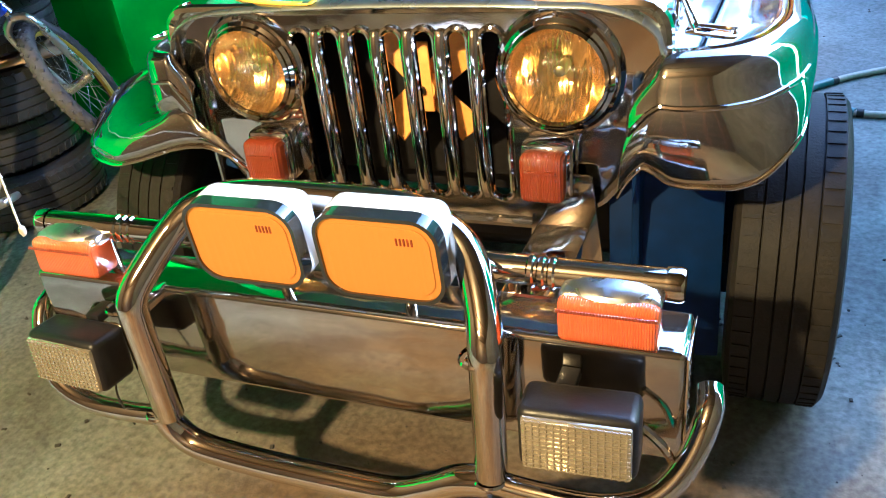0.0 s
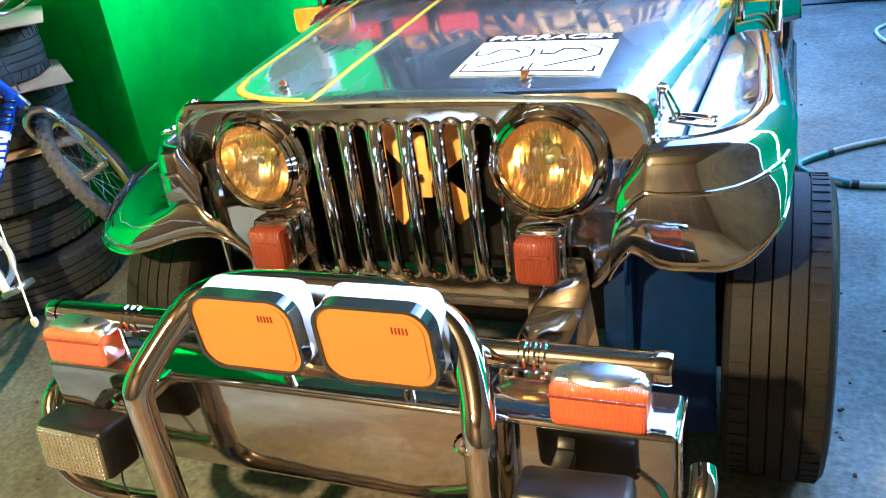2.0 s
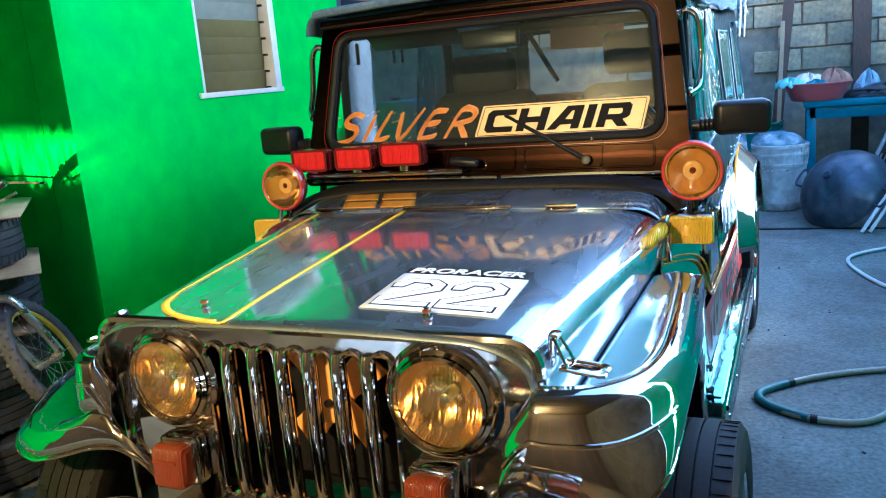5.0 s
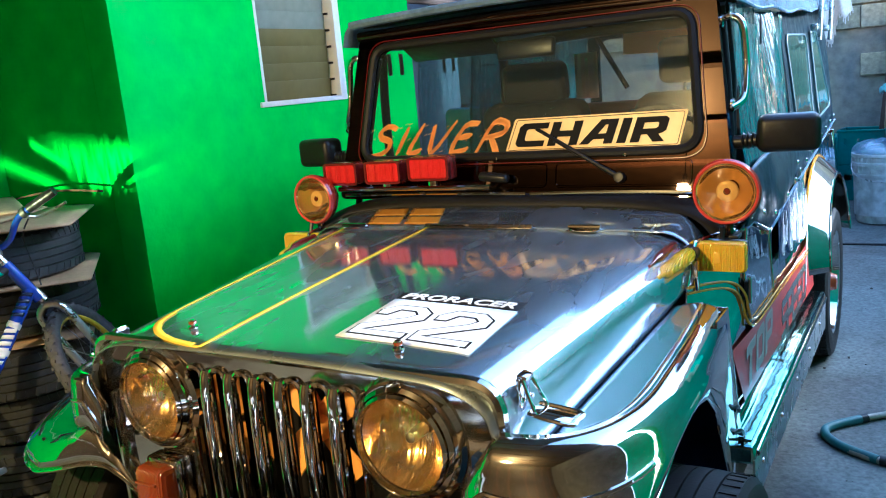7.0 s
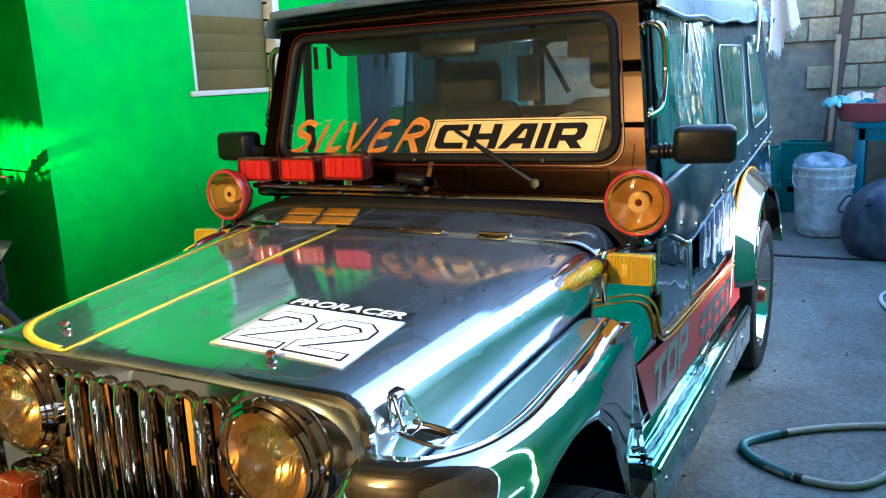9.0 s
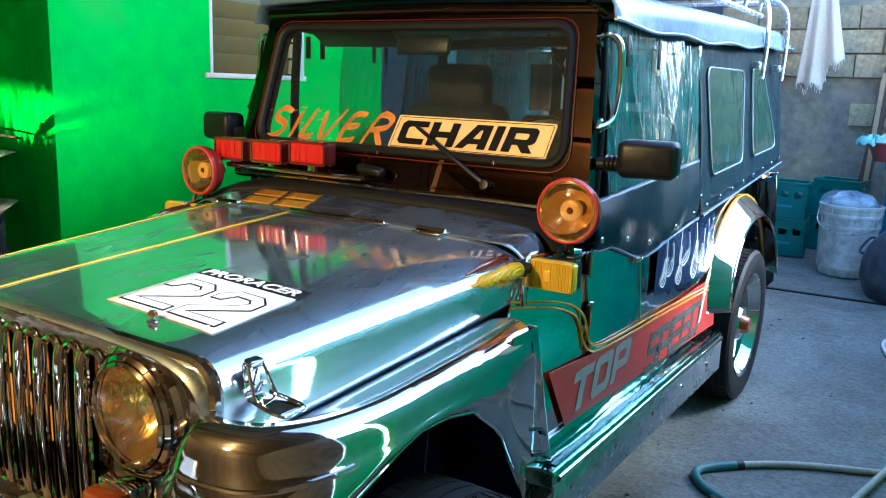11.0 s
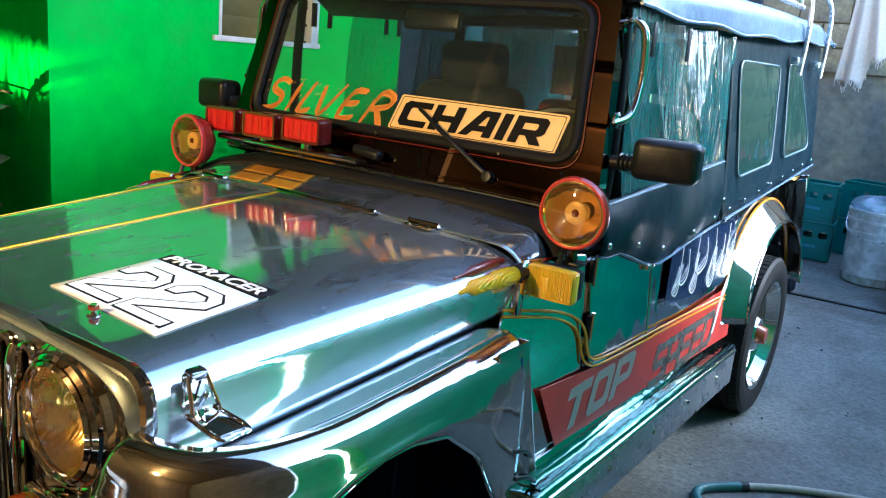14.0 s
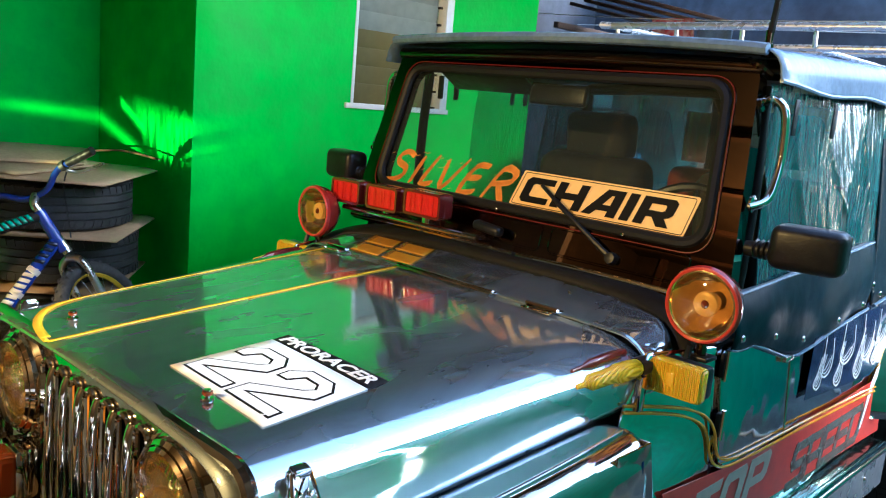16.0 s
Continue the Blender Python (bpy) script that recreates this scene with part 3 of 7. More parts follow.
# left building: bright long wall, its end face and the recess beside it
WALL_X, WALL_Y, RECESS_X = -1.75, 1.19, -2.66
WIN_Y0, WIN_Y1, WIN_Z0, WIN_Z1 = 2.03, 2.68, 1.43, 2.06
wall_m = basis((WALL_X, 0, 0), (0, 1, 0), (0, 0, 1))       # local x along +y, local z towards +x
wall_left = part("wall_left", plate([(WALL_Y, -0.3), (3.43, -0.3), (3.43, 2.62), (WALL_Y, 2.62)],
                 [[(WIN_Y0, WIN_Z0), (WIN_Y1, WIN_Z0), (WIN_Y1, WIN_Z1), (WIN_Y0, WIN_Z1)]], 0.16, wall_m), GREEN_WALL, None,
                 "bright green painted plaster wall", smooth=0, kind="structure")
slab("wall_recess_back", (0.90, 0.16, 3.5), (-2.366, WALL_Y + 0.083, 1.45), GREEN_WALL, label="green painted end face of the wall, in shade")
slab("wall_recess_side", (0.16, 2.45, 3.5), (RECESS_X - 0.08, WALL_Y - 1.225, 1.45), GREEN_WALL, label="green painted side wall, in shade")
slab("wall_entrance_left", (0.16, 3.1, 3.5), (RECESS_X - 0.08, WALL_Y - 4.0, 1.45), BROWN_BOARD, label="dark brown board side wall at the entrance")
slab("wall_left_rear", (0.16, 4.2, 3.7), (-3.6, 5.4, 1.6), DARK_WALL, label="plain wall deep in the garage, its shade put into the colour")
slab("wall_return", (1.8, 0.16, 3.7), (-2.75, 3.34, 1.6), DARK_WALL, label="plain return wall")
slab("room_behind_window", (0.06, 1.2, 1.2), (-2.3, 2.35, 1.7), PLASTER, label="plain inner wall behind the louvre window")

window = thing("window_1", "white framed jalousie window with brown frosted glass louvres", "window", (WALL_X, 2.355, WIN_Z0), kind="structure")
for nm, size, at in (("sill", (0.075, 0.72, 0.026), (WALL_X - 0.024, 2.355, WIN_Z0 + 0.004)), ("frame_jamb", (0.09, 0.055, 0.66), (WALL_X - 0.03, WIN_Y1 - 0.012, 1.76)),
                     ("frame_jamb", (0.08, 0.02, 0.66), (WALL_X - 0.04, WIN_Y0 + 0.012, 1.76)), ("frame_head", (0.09, 0.74, 0.05), (WALL_X - 0.03, 2.355, WIN_Z1))):
    part(nm, box(size, pose(*at), 0.004), WHITE_PAINT, window)
for k in range(7):
    z = WIN_Z0 + 0.065 + k * 0.088
    pane = part("louvre", box((0.006, 0.575, 0.10), pose(WALL_X - 0.05, 2.345, z, 0, 7, 0), 0.001), LOUVRE if k < 4 else LOUVRE_PALE, window)
    part("clip", box((0.03, 0.02, 0.012), pose(WALL_X - 0.035, 2.635, z - 0.045), 0.002), BLACK_TRIM, pane)
    part("clip", box((0.03, 0.012, 0.012), pose(WALL_X - 0.035, 2.055, z - 0.045), 0.002), ALLOY, pane)

# back of the garage: rough plaster below, bare blocks above
BACK_Y = 6.75
AIR_GAP = [(-3.22, 2.205), (-2.70, 2.215), (-2.70, 2.245), (-3.22, 2.240)]      # daylight slit through the wall and the dark sheet before it
wall_back = part("wall_back", plate([(-3.3, -0.305), (5.7, -0.305), (5.7, 2.745), (-3.3, 2.745)], [AIR_GAP], 0.18, FRONT @ Matrix.Translation((0, 0, -BACK_Y - 0.03))), PLASTER, None, "rough grey wall of plaster and bare concrete blocks", smooth=0, kind="structure")
slab("wall_right_front", (0.16, 1.55, 2.35), (1.68, 1.725, 0.975), TEAL_WALL, label="tall green painted yard wall")
slab("wall_right_low", (0.16, 0.66, 1.90), (1.92, 0.61, 0.85), TEAL_WALL, label="low green painted yard wall")
slab("wall_right", (0.16, 1.70, 1.15), (1.74, 3.355, 0.375), TEAL_WALL, label="green painted yard wall")
slab("wall_right_rear", (0.16, 2.46, 1.75), (2.14, 5.48, 0.875), TEAL_WALL, label="green painted yard wall at the back")
slab("wall_entrance_side", (0.16, 4.4, 3.4), (2.16, -1.92, 1.05), DARK_WALL, label="dark plastered side wall at the entrance")
# added out of view: blocks the bulb so the recess stays dark
slab("wall_stub", (1.57, 0.05, 1.42), (-1.875, -0.66, 2.10), PLYWOOD, label="unseen plywood board added to keep the bulb's light off the tyre corner")
slab("wall_front", (5.2, 0.18, 3.4), (-0.3, -4.2, 1.05), BROWN_BOARD, label="dark brown board wall at the entrance")
slab("ceiling_front", (5.0, 4.5, 0.05), (-0.25, -1.95, 2.74), BROWN_BOARD, label="dark brown board ceiling near the entrance")
slab("ceiling", (3.9, 6.1, 0.06), (-1.65, 2.65, 2.66), ROOF_DARK, label="dark sheet metal garage roof")
for k, y in enumerate((0.2, 2.0, 3.8, 5.6)):
    slab("roof_beam_%d" % (k + 1), (3.8, 0.09, 0.12), (-1.65, y, 2.57), TIMBER, label="dark timber roof beam")
# sheet before the upper back wall, the roof's shade painted as dark colour
part("wall_back_left", plate([(-3.5, 1.895), (-0.5, 1.895), (-0.5, 2.75), (-3.5, 2.75)], [AIR_GAP], 0.05, FRONT @ Matrix.Translation((0, 0, -6.60))), DARK_WALL, None, "stretch of the back wall coloured dark for the roof's shade", smooth=0, kind="structure")
slab("post", (0.13, 0.13, 3.0), (1.42, 6.45, 1.7), TIMBER, label="dark timber post at the back wall")
slab("joint_strip", (6.0, 0.03, 0.012), (1.6, 4.85, ground(4.85) + 0.001), BLACK_TRIM, label="dark joint across the concrete floor", rot=(2.06, 0, 2.0))

BULB = Vector(bulb_light.location)
# battens out of view, added only to break up reflections in the steel
for k in range(9):
    slab("wall_batten_%d" % (k + 1), (0.07, 0.03, 2.9), (-2.35 + k * 0.58, -4.095, 1.28), TIMBER, label="unseen dark batten added to put lines into the steel's reflections")
for k in range(5):
    slab("ceiling_batten_%d" % (k + 1), (4.9, 0.06, 0.03), (-0.25, -3.8 + k * 0.85, 2.70), TIMBER, label="unseen dark ceiling batten added to put lines into the steel's reflections")
bulb = thing("pendant_lamp", "bare warm bulb in a black socket on a cord", "lamp", BULB)
lamp_m = Matrix.Translation(BULB)
part("socket", lathe([(0, 0.13), (0.016, 0.13), (0.020, 0.115), (0.021, 0.055), (0.012, 0.045), (0, 0.044)], lamp_m, 16), BLACK, bulb)
part("cord", tube([BULB + Vector((0, 0, 0.125)), (BULB.x, BULB.y, 2.715)], 0.004, 6, 1), CABLE, bulb)

# ---- the jeep ----
jeep = thing("jeep", "polished steel owner-type jeep with dark vinyl top and many lamps", "jeep", (0, 1.6, 0))


def hood_z(y):
    return 0.977 + 0.071 * y


def hood_w(y):
    return 0.503 + 0.118 * y


HOOD_END = 0.925


def hood_low(y):
    return 0.832 + 0.095 * y


def hood_foot(y):
    """Half width at the hood's lower edge."""
    return 0.540 + 0.070 * y


SIDE_X = 0.672


def tub_x(z):
    return SIDE_X - max(0.0, z - 1.0) * 0.105


def side_at(z):
    return SIDE_X + 0.07 * (1.03 - z)


def body_x(y, z):
    """Half width of the body side; before the door it tucks in towards the hood."""
    k = min(1.0, max(0.0, (z - 0.76) / 0.11))
    return side_at(z) - 0.078 * min(1.0, max(0.0, (1.12 - y) / 0.26)) ** 1.2 * k * k * (3 - 2 * k)


def round_poly(pts, r, seg=6):
    out, n = [], len(pts)
    for i in range(n):
        a, b, c = Vector(pts[i - 1]), Vector(pts[i]), Vector(pts[(i + 1) % n])
        u, v = (a - b).normalized(), (c - b).normalized()
        ang = u.angle(v)
        d = r / math.tan(ang / 2)
        p, q = b + u * d, b + v * d
        for k in range(seg + 1):
            t = k / seg
            m = (1 - t) ** 2 * p + 2 * t * (1 - t) * b + t * t * q
            out.append((m.x, m.y))
    return out


# grille: shell with seven slots and two lamp openings
SLOTS = [-0.2 + k * 0.0667 for k in range(7)]
shell_out = round_poly([(-0.512, 0.972), (-0.512, 0.74), (-0.40, 0.60), (-0.30, 0.535), (0.30, 0.535), (0.40, 0.60), (0.512, 0.74), (0.512, 0.972)], 0.060)
slot_loops = [round_rect(0.044, 0.346, 0.0215, 5, x, 0.760) for x in SLOTS]
lamp_holes = [circle(0.095, 36, s * 0.323, 0.85) for s in (-1, 1)]
cut = [lp for lp, x in zip(slot_loops, SLOTS)]
grille = part("grille", plate(shell_out, cut + lamp_holes, 0.012, FRONT @ Matrix.Translation((0, 0, -0.03))), STEEL, jeep, "mirror-polished upright slotted grille")
rim_way = [(p[0], 0.032, p[1]) for p in shell_out]
part("edge_roll", tube(rim_way, 0.013, 8, 1, True), STEEL, grille)


for x, lp in zip(SLOTS, slot_loops):
    part("slot_rim", tube([(p[0], 0.026, p[1]) for p in lp], 0.0065, 8, 1, True), CHROME, grille)
for a, b in zip(SLOTS, SLOTS[1:]):
    xm = (a + b) / 2
    part("grille_bar", tube([(xm, 0.030, 0.595), (xm, 0.021, 0.63), (xm, 0.018, 0.76), (xm, 0.021, 0.89), (xm, 0.030, 0.925)], 0.0125, 10, 5), CHROME, grille)

# radiator and fan behind the slots
part("radiator", box((0.60, 0.06, 0.46), pose(0, 0.30, 0.745), 0.01), BLACK_TRIM, jeep)
fan = part("fan", lathe([(0, 0.03), (0.028, 0.03), (0.034, 0.0), (0.034, -0.03), (0, -0.03)], Matrix.Translation((0.003, 0.165, 0.773)) @ TO_FRONT, 20), FAN_PAINT, jeep, "orange four-bladed cooling fan")
for k in range(4):
    a = radians((-34, 48, 138, 224)[k])
    mm = Matrix.Translation((0.003, 0.165, 0.773)) @ Matrix.Rotation(a, 4, "Y") @ pose(0, 0, 0.082, 0, 0, 14)
    part("blade", box((0.062, 0.005, 0.115), mm, 0.002, 1, taper=1.35), FAN_PAINT, fan)
part("hub_plate", box((0.046, 0.006, 0.150), pose(0.003, 0.136, 0.800), 0.002), FAN_PAINT, fan)
part("fan_bolt", lathe([(0, 0.012), (0.009, 0.012), (0.009, 0)], Matrix.Translation((0.003, 0.135, 0.773)) @ TO_FRONT, 8), BLACK_TRIM, fan)


def headlight(x):
    m = Matrix.Translation((x, 0.03, 0.85)) @ TO_FRONT
    base = part("headlight", lathe([(0.120, -0.012), (0.121, 0.004), (0.114, 0.013), (0.108, 0.010), (0.106, 0.022), (0.099, 0.028), (0.0925, 0.022), (0.091, -0.005)], m, 48), CHROME, jeep,
                "round sealed-beam headlight with chrome bezel")
    part("retaining_ring", lathe([(0.0935, 0.018), (0.0955, 0.030), (0.090, 0.035), (0.0868, 0.026)], m, 48), CHROME, base)
    part("reflector", lathe([(0.090, 0.016), (0.080, -0.012), (0.062, -0.034), (0.036, -0.050), (0.010, -0.056), (0, -0.056)], m, 40), REFLECTOR_CLEAR, base)
    part("lens", lathe([(0.0895, 0.024), (0.083, 0.030), (0.066, 0.037), (0.040, 0.043), (0.015, 0.0455), (0, 0.046)], m, 40), LAMP_GLASS, base)
    part("bulb", lathe([(0, 0.0), (0.010, -0.004), (0.012, -0.02), (0.012, -0.05)], m, 16), ALLOY, base)
    for k in range(3):
        a = radians(90 + 120 * k)
        part("screw", lathe([(0, 0.008), (0.004, 0.007), (0.0055, 0.003), (0.0055, -0.002)], m @ Matrix.Translation((0.1105 * math.cos(a), 0.1105 * math.sin(a), 0.008)), 8), CHROME, base)


def turn_signal(s):
    x = s * 0.302
    base = part("turn_signal", box((0.098, 0.05, 0.112), pose(x, 0.006, 0.672), 0.012), CHROME, jeep, "orange rectangular turn signal")
    part("lens", box((0.086, 0.05, 0.098), pose(x, -0.034, 0.672, -4, 0, 0), 0.016, 3), ORANGE_LENS, base)
    part("lens_ridge", box((0.060, 0.008, 0.006), pose(x, -0.060, 0.690), 0.002), ORANGE_LENS, base)


for s in (-1, 1):
    headlight(s * 0.323)
    turn_signal(s)
    # frame horns under the grille
    horn = part("frame_horn", box((0.11, 0.42, 0.10), pose(s * 0.325, -0.16, 0.50, 0, 0, 0), 0.012), STEEL, jeep)
    part("gusset", plate(round_poly([(-0.075, -0.07), (0.075, -0.07), (0.055, 0.13), (-0.055, 0.13)], 0.012), [], 0.006, FRONT @ Matrix.Translation((s * 0.33, 0.53, 0.0))), STEEL, horn)
part("engine_block", box((0.80, 0.50, 0.50), pose(0, 0.62, 0.66), 0.05, 2), BLACK_TRIM, jeep)
part("cross_pan", box((0.72, 0.10, 0.05), pose(0, 0.09, 0.515), 0.012), BLACK_TRIM, jeep)
part("chassis_rail", box((0.09, 3.2, 0.11), pose(-0.36, 1.8, 0.46), 0.01), BLACK_TRIM, jeep)
part("chassis_rail", box((0.09, 3.2, 0.11), pose(0.36, 1.8, 0.46), 0.01), BLACK_TRIM, jeep)
part("axle", tube([(-0.62, 0.34, 0.33), (0.62, 0.34, 0.33)], 0.035, 12, 1), BLACK_TRIM, jeep)
part("axle", tube([(-0.6, 2.83, 0.43), (0.6, 2.83, 0.43)], 0.04, 12, 1), BLACK_TRIM, jeep)


# hood
HOOD_RX, HOOD_RZ = 0.155, 0.070


def hood_section(y, k):
    """A point of the hood's cross-section at y, k from 0 (one lower edge) to 1 (the other)."""
    w, top = hood_w(y), hood_z(y)
    low, foot = hood_low(y), hood_foot(y)
    side, flat = top - HOOD_RZ - low, w - HOOD_RX
    arc = math.pi / 2 * math.sqrt((HOOD_RX ** 2 + HOOD_RZ ** 2) / 2)
    lengths = (side, arc, 2 * flat, arc, side)
    d = k * sum(lengths)
    if d < lengths[0]:
        return Vector((-foot + (foot - w) * d / side, y, low + d))
    d -= lengths[0]
    if d < lengths[1]:
        a = d / arc * math.pi / 2
        return Vector((-flat - HOOD_RX * math.cos(a), y, top - HOOD_RZ + HOOD_RZ * math.sin(a)))
    d -= lengths[1]
    if d < lengths[2]:
        x = -flat + d
        return Vector((x, y, top + 0.007 * (1 - (x / flat) ** 2)))
    d -= lengths[2]
    if d < lengths[3]:
        a = d / arc * math.pi / 2
        return Vector((flat + HOOD_RX * math.sin(a), y, top - HOOD_RZ + HOOD_RZ * math.cos(a)))
    d -= lengths[3]
    return Vector((w + (foot - w) * d / side, y, low + side - d))


def hood_f(u, v):
    y = 0.004 + (HOOD_END - 0.004) * v
    p = hood_section(y, u)
    if v < 0.03:
        p.z -= 0.006 * (1 - v / 0.03)
    return p


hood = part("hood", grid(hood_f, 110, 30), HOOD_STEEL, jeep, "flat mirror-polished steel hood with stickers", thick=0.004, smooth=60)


def top_at(x, y):
    w = hood_w(y) - HOOD_RX
    over = min(0.98, max(0.0, abs(x) - w) / HOOD_RX)
    return hood_z(y) + 0.007 * max(0.0, 1 - (x / w) ** 2) - HOOD_RZ * (1 - math.sqrt(1 - over * over)) + 0.0032


def flat_patch(corners, material, name, lift=0.0, nu=10, nv=10, parent=None, label=""):
    """A thin sticker laid on the hood between four plan corners (bl, br, tr, tl)."""
    a, b, c, d = (Vector((*q, 0)) for q in corners)

    def f(u, v):
        p = a.lerp(b, u).lerp(d.lerp(c, u), v)
        return Vector((p.x, p.y, top_at(p.x, p.y) + lift))
    return part(name, grid(f, nu, nv), material, parent or hood, label, thick=0.0008)


def hood_stripe(points, width, material, lift=0.0005, steps=6):
    way = spline([(*p, 0) for p in points], steps)
    bm = bmesh.new()
    left, right = [], []
    for i, p in enumerate(way):
        d = (way[min(i + 1, len(way) - 1)] - way[max(i - 1, 0)]).normalized()
        q = Vector((-d.y, d.x, 0)) * width / 2
        for lst, w in ((left, p + q), (right, p - q)):
            lst.append(bm.verts.new((w.x, w.y, (top_at(w.x, w.y) if w.y < HOOD_END else cowl_z(w.x, w.y) + 0.003) + lift)))
    for i in range(len(way) - 1):
        bm.faces.new([left[i], left[i + 1], right[i + 1], right[i]])
    return part("pinstripe", bm, material, hood, "yellow pinstripe", thick=0.0008)


def cowl_z(x, y):
    return hood_z(HOOD_END) + 0.007 * max(0.0, 1 - (x / 0.56) ** 2) + (y - HOOD_END) * 0.13


hood_stripe([(-0.152, 0.006), (-0.160, 0.20), (-0.161, 0.45), (-0.162, 0.70), (-0.160, 0.918)], 0.012, YELLOW_FILM)
hood_stripe([(-0.152, 0.006), (-0.20, 0.012), (-0.265, 0.028), (-0.345, 0.066), (-0.400, 0.122), (-0.425, 0.19), (-0.434, 0.30), (-0.440, 0.48), (-0.456, 0.75), (-0.464, 0.918)], 0.011, YELLOW_FILM)
hood_stripe([(-0.175, 0.0125), (-0.265, 0.030), (-0.345, 0.068), (-0.398, 0.122), (-0.420, 0.18)], 0.018, YELLOW_FILM, 0.0012)

STICKER = [(0.107, 0.121), (0.409, 0.117), (0.407, 0.331), (0.110, 0.337)]
sticker = flat_patch(STICKER, WHITE_FILM, "number_sticker", 0.0006, label="white racing number sticker with black band")
flat_patch([(0.112, 0.338), (0.405, 0.332), (0.406, 0.381), (0.108, 0.376)], BLACK_FILM, "sticker_band", 0.0006, parent=sticker)
sk = basis((0.121, 0.3435, 0), (0.297, -0.002, 0), (-0.004, 0.3, 0))
sk2 = basis((*STICKER[0], 0), (0.302, -0.004, 0), (0.006, 0.22, 0))


def lay(m, lift):
    def f(p):
        q = m @ Vector((p.x, p.y, 0))
        return Vector((q.x, q.y, top_at(q.x, q.y) + lift + p.z))
    return f


lettering("PRORACER", Matrix(), 0.031, 0.272, WHITE_FILM, sticker, shear=0.15, bold=0.02, bend=lay(sk, 0.0018))
DIGIT = [(0.034, 0.316), (0.306, 0.569), (0.340, 0.642), (0.302, 0.701), (0.189, 0.708), (0.139, 0.566), (0.038, 0.562), (0.028, 0.695), (0.128, 0.850), (0.347, 0.845),
         (0.450, 0.717), (0.460, 0.524), (0.144, 0.219), (0.473, 0.231), (0.480, 0.086), (0.040, 0.083)]


def inset(poly, d):
    out, n = [], len(poly)
    for i in range(n):
        a, b, c = Vector(poly[i - 1]), Vector(poly[i]), Vector(poly[(i + 1) % n])
        u, v = (b - a).normalized(), (c - b).normalized()
        n1, n2 = Vector((u.y, -u.x)), Vector((v.y, -v.x))
        m = (n1 + n2).normalized()
        out.append(b + m * d / max(0.35, m.dot(n1)))
    return [(p.x, p.y) for p in out]


for dx in (0.0, 0.468):
    shape = [((dx + px) * 0.302, py * 0.217) for px, py in DIGIT]
    for poly, lift, mat_ in ((shape, 0.0014, BLACK_FILM), (inset(shape, 0.0048), 0.0022, WHITE_FILM)):
        bm = bmesh.new()
        bm.faces.new([bm.verts.new(lay(sk2, lift)(Vector((x, y, 0)))) for x, y in poly])
        bmesh.ops.triangulate(bm, faces=bm.faces)
        part("digit", bm, mat_, sticker, smooth=0)

for s in (-1, 1):
    zb = top_at(s * 0.270, 0.102)
    pin = part("hood_pin", lathe([(0, 0.016), (0.006, 0.016), (0.007, 0.011), (0.0045, 0.010), (0.0045, 0.002), (0.011, 0.002), (0.012, -0.001)], pose(s * 0.270, 0.102, zb), 10), CHROME, hood)
    part("rubber_stop", lathe([(0.0085, 0.013), (0.0095, 0.010), (0.0085, 0.007)], pose(s * 0.270, 0.102, zb), 10), ORANGE_LENS, pin)


def latch(s):
    x = s * (hood_w(0.10) + 0.004)
    base = part("hood_latch", box((0.010, 0.040, 0.060), pose(x, 0.105, 0.935), 0.004), CHROME, hood, "chrome over-centre hood latch")
    part("catch", box((0.020, 0.030, 0.016), pose(x + s * 0.004, 0.105, 0.962, 0, s * 12, 0), 0.004), CHROME, base)
    part("loop", tube([(x + s * 0.008, 0.088, 0.962), (x + s * 0.022, 0.083, 0.930), (x + s * 0.034, 0.083, 0.904), (x + s * 0.034, 0.125, 0.904), (x + s * 0.022, 0.125, 0.930), (x + s * 0.008, 0.120, 0.962)], 0.0032, 8, 4), CHROME, base)
    part("lever", box((0.075, 0.048, 0.006), pose(x + s * 0.052, 0.104, 0.902, 0, s * 8, 0), 0.002), CHROME, base)
    part("lever_frame", tube([(x + s * 0.018, 0.078, 0.908), (x + s * 0.092, 0.076, 0.899), (x + s * 0.097, 0.104, 0.898), (x + s * 0.092, 0.131, 0.899), (x + s * 0.018, 0.129, 0.908)], 0.004, 8, 4), CHROME, base)
    for y in (0.082, 0.128):
        part("rivet", lathe([(0, 0.004), (0.005, 0.002), (0.006, 0)], pose(x + s * 0.005, y, 0.92, 0, s * 90, 0), 8), CHROME, base)


latch(1)
latch(-1)

# piano hinge and strap hinges at the hood's rear edge
hinge = part("piano_hinge", box((0.345, 0.030, 0.003), pose(0.005, HOOD_END, top_at(0.005, HOOD_END) + 0.001), 0.001), CHROME, hood)
for k in range(18):
    part("knuckle", tube([(-0.168 + k * 0.0192, HOOD_END, top_at(0, HOOD_END) + 0.005), (-0.168 + k * 0.0192 + 0.0165, HOOD_END, top_at(0, HOOD_END) + 0.005)], 0.0048, 8, 1), CHROME, hinge)
for x in (0.325, -0.43):
    hz = top_at(x, HOOD_END)
    st = part("strap_hinge", box((0.085, 0.060, 0.003), pose(x, HOOD_END, hz + 0.002), 0.001), CHROME, hood)
    part("hinge_pin", tube([(x - 0.045, HOOD_END, hz + 0.008), (x + 0.045, HOOD_END, hz + 0.008)], 0.006, 8, 1), CHROME, st)
    for dx in (-0.028, 0.028):
        for dy in (-0.02, 0.02):
            part("rivet", lathe([(0, 0.004), (0.004, 0.003), (0.005, 0)], pose(x + dx, HOOD_END + dy, hz + 0.003), 8), CHROME, st)


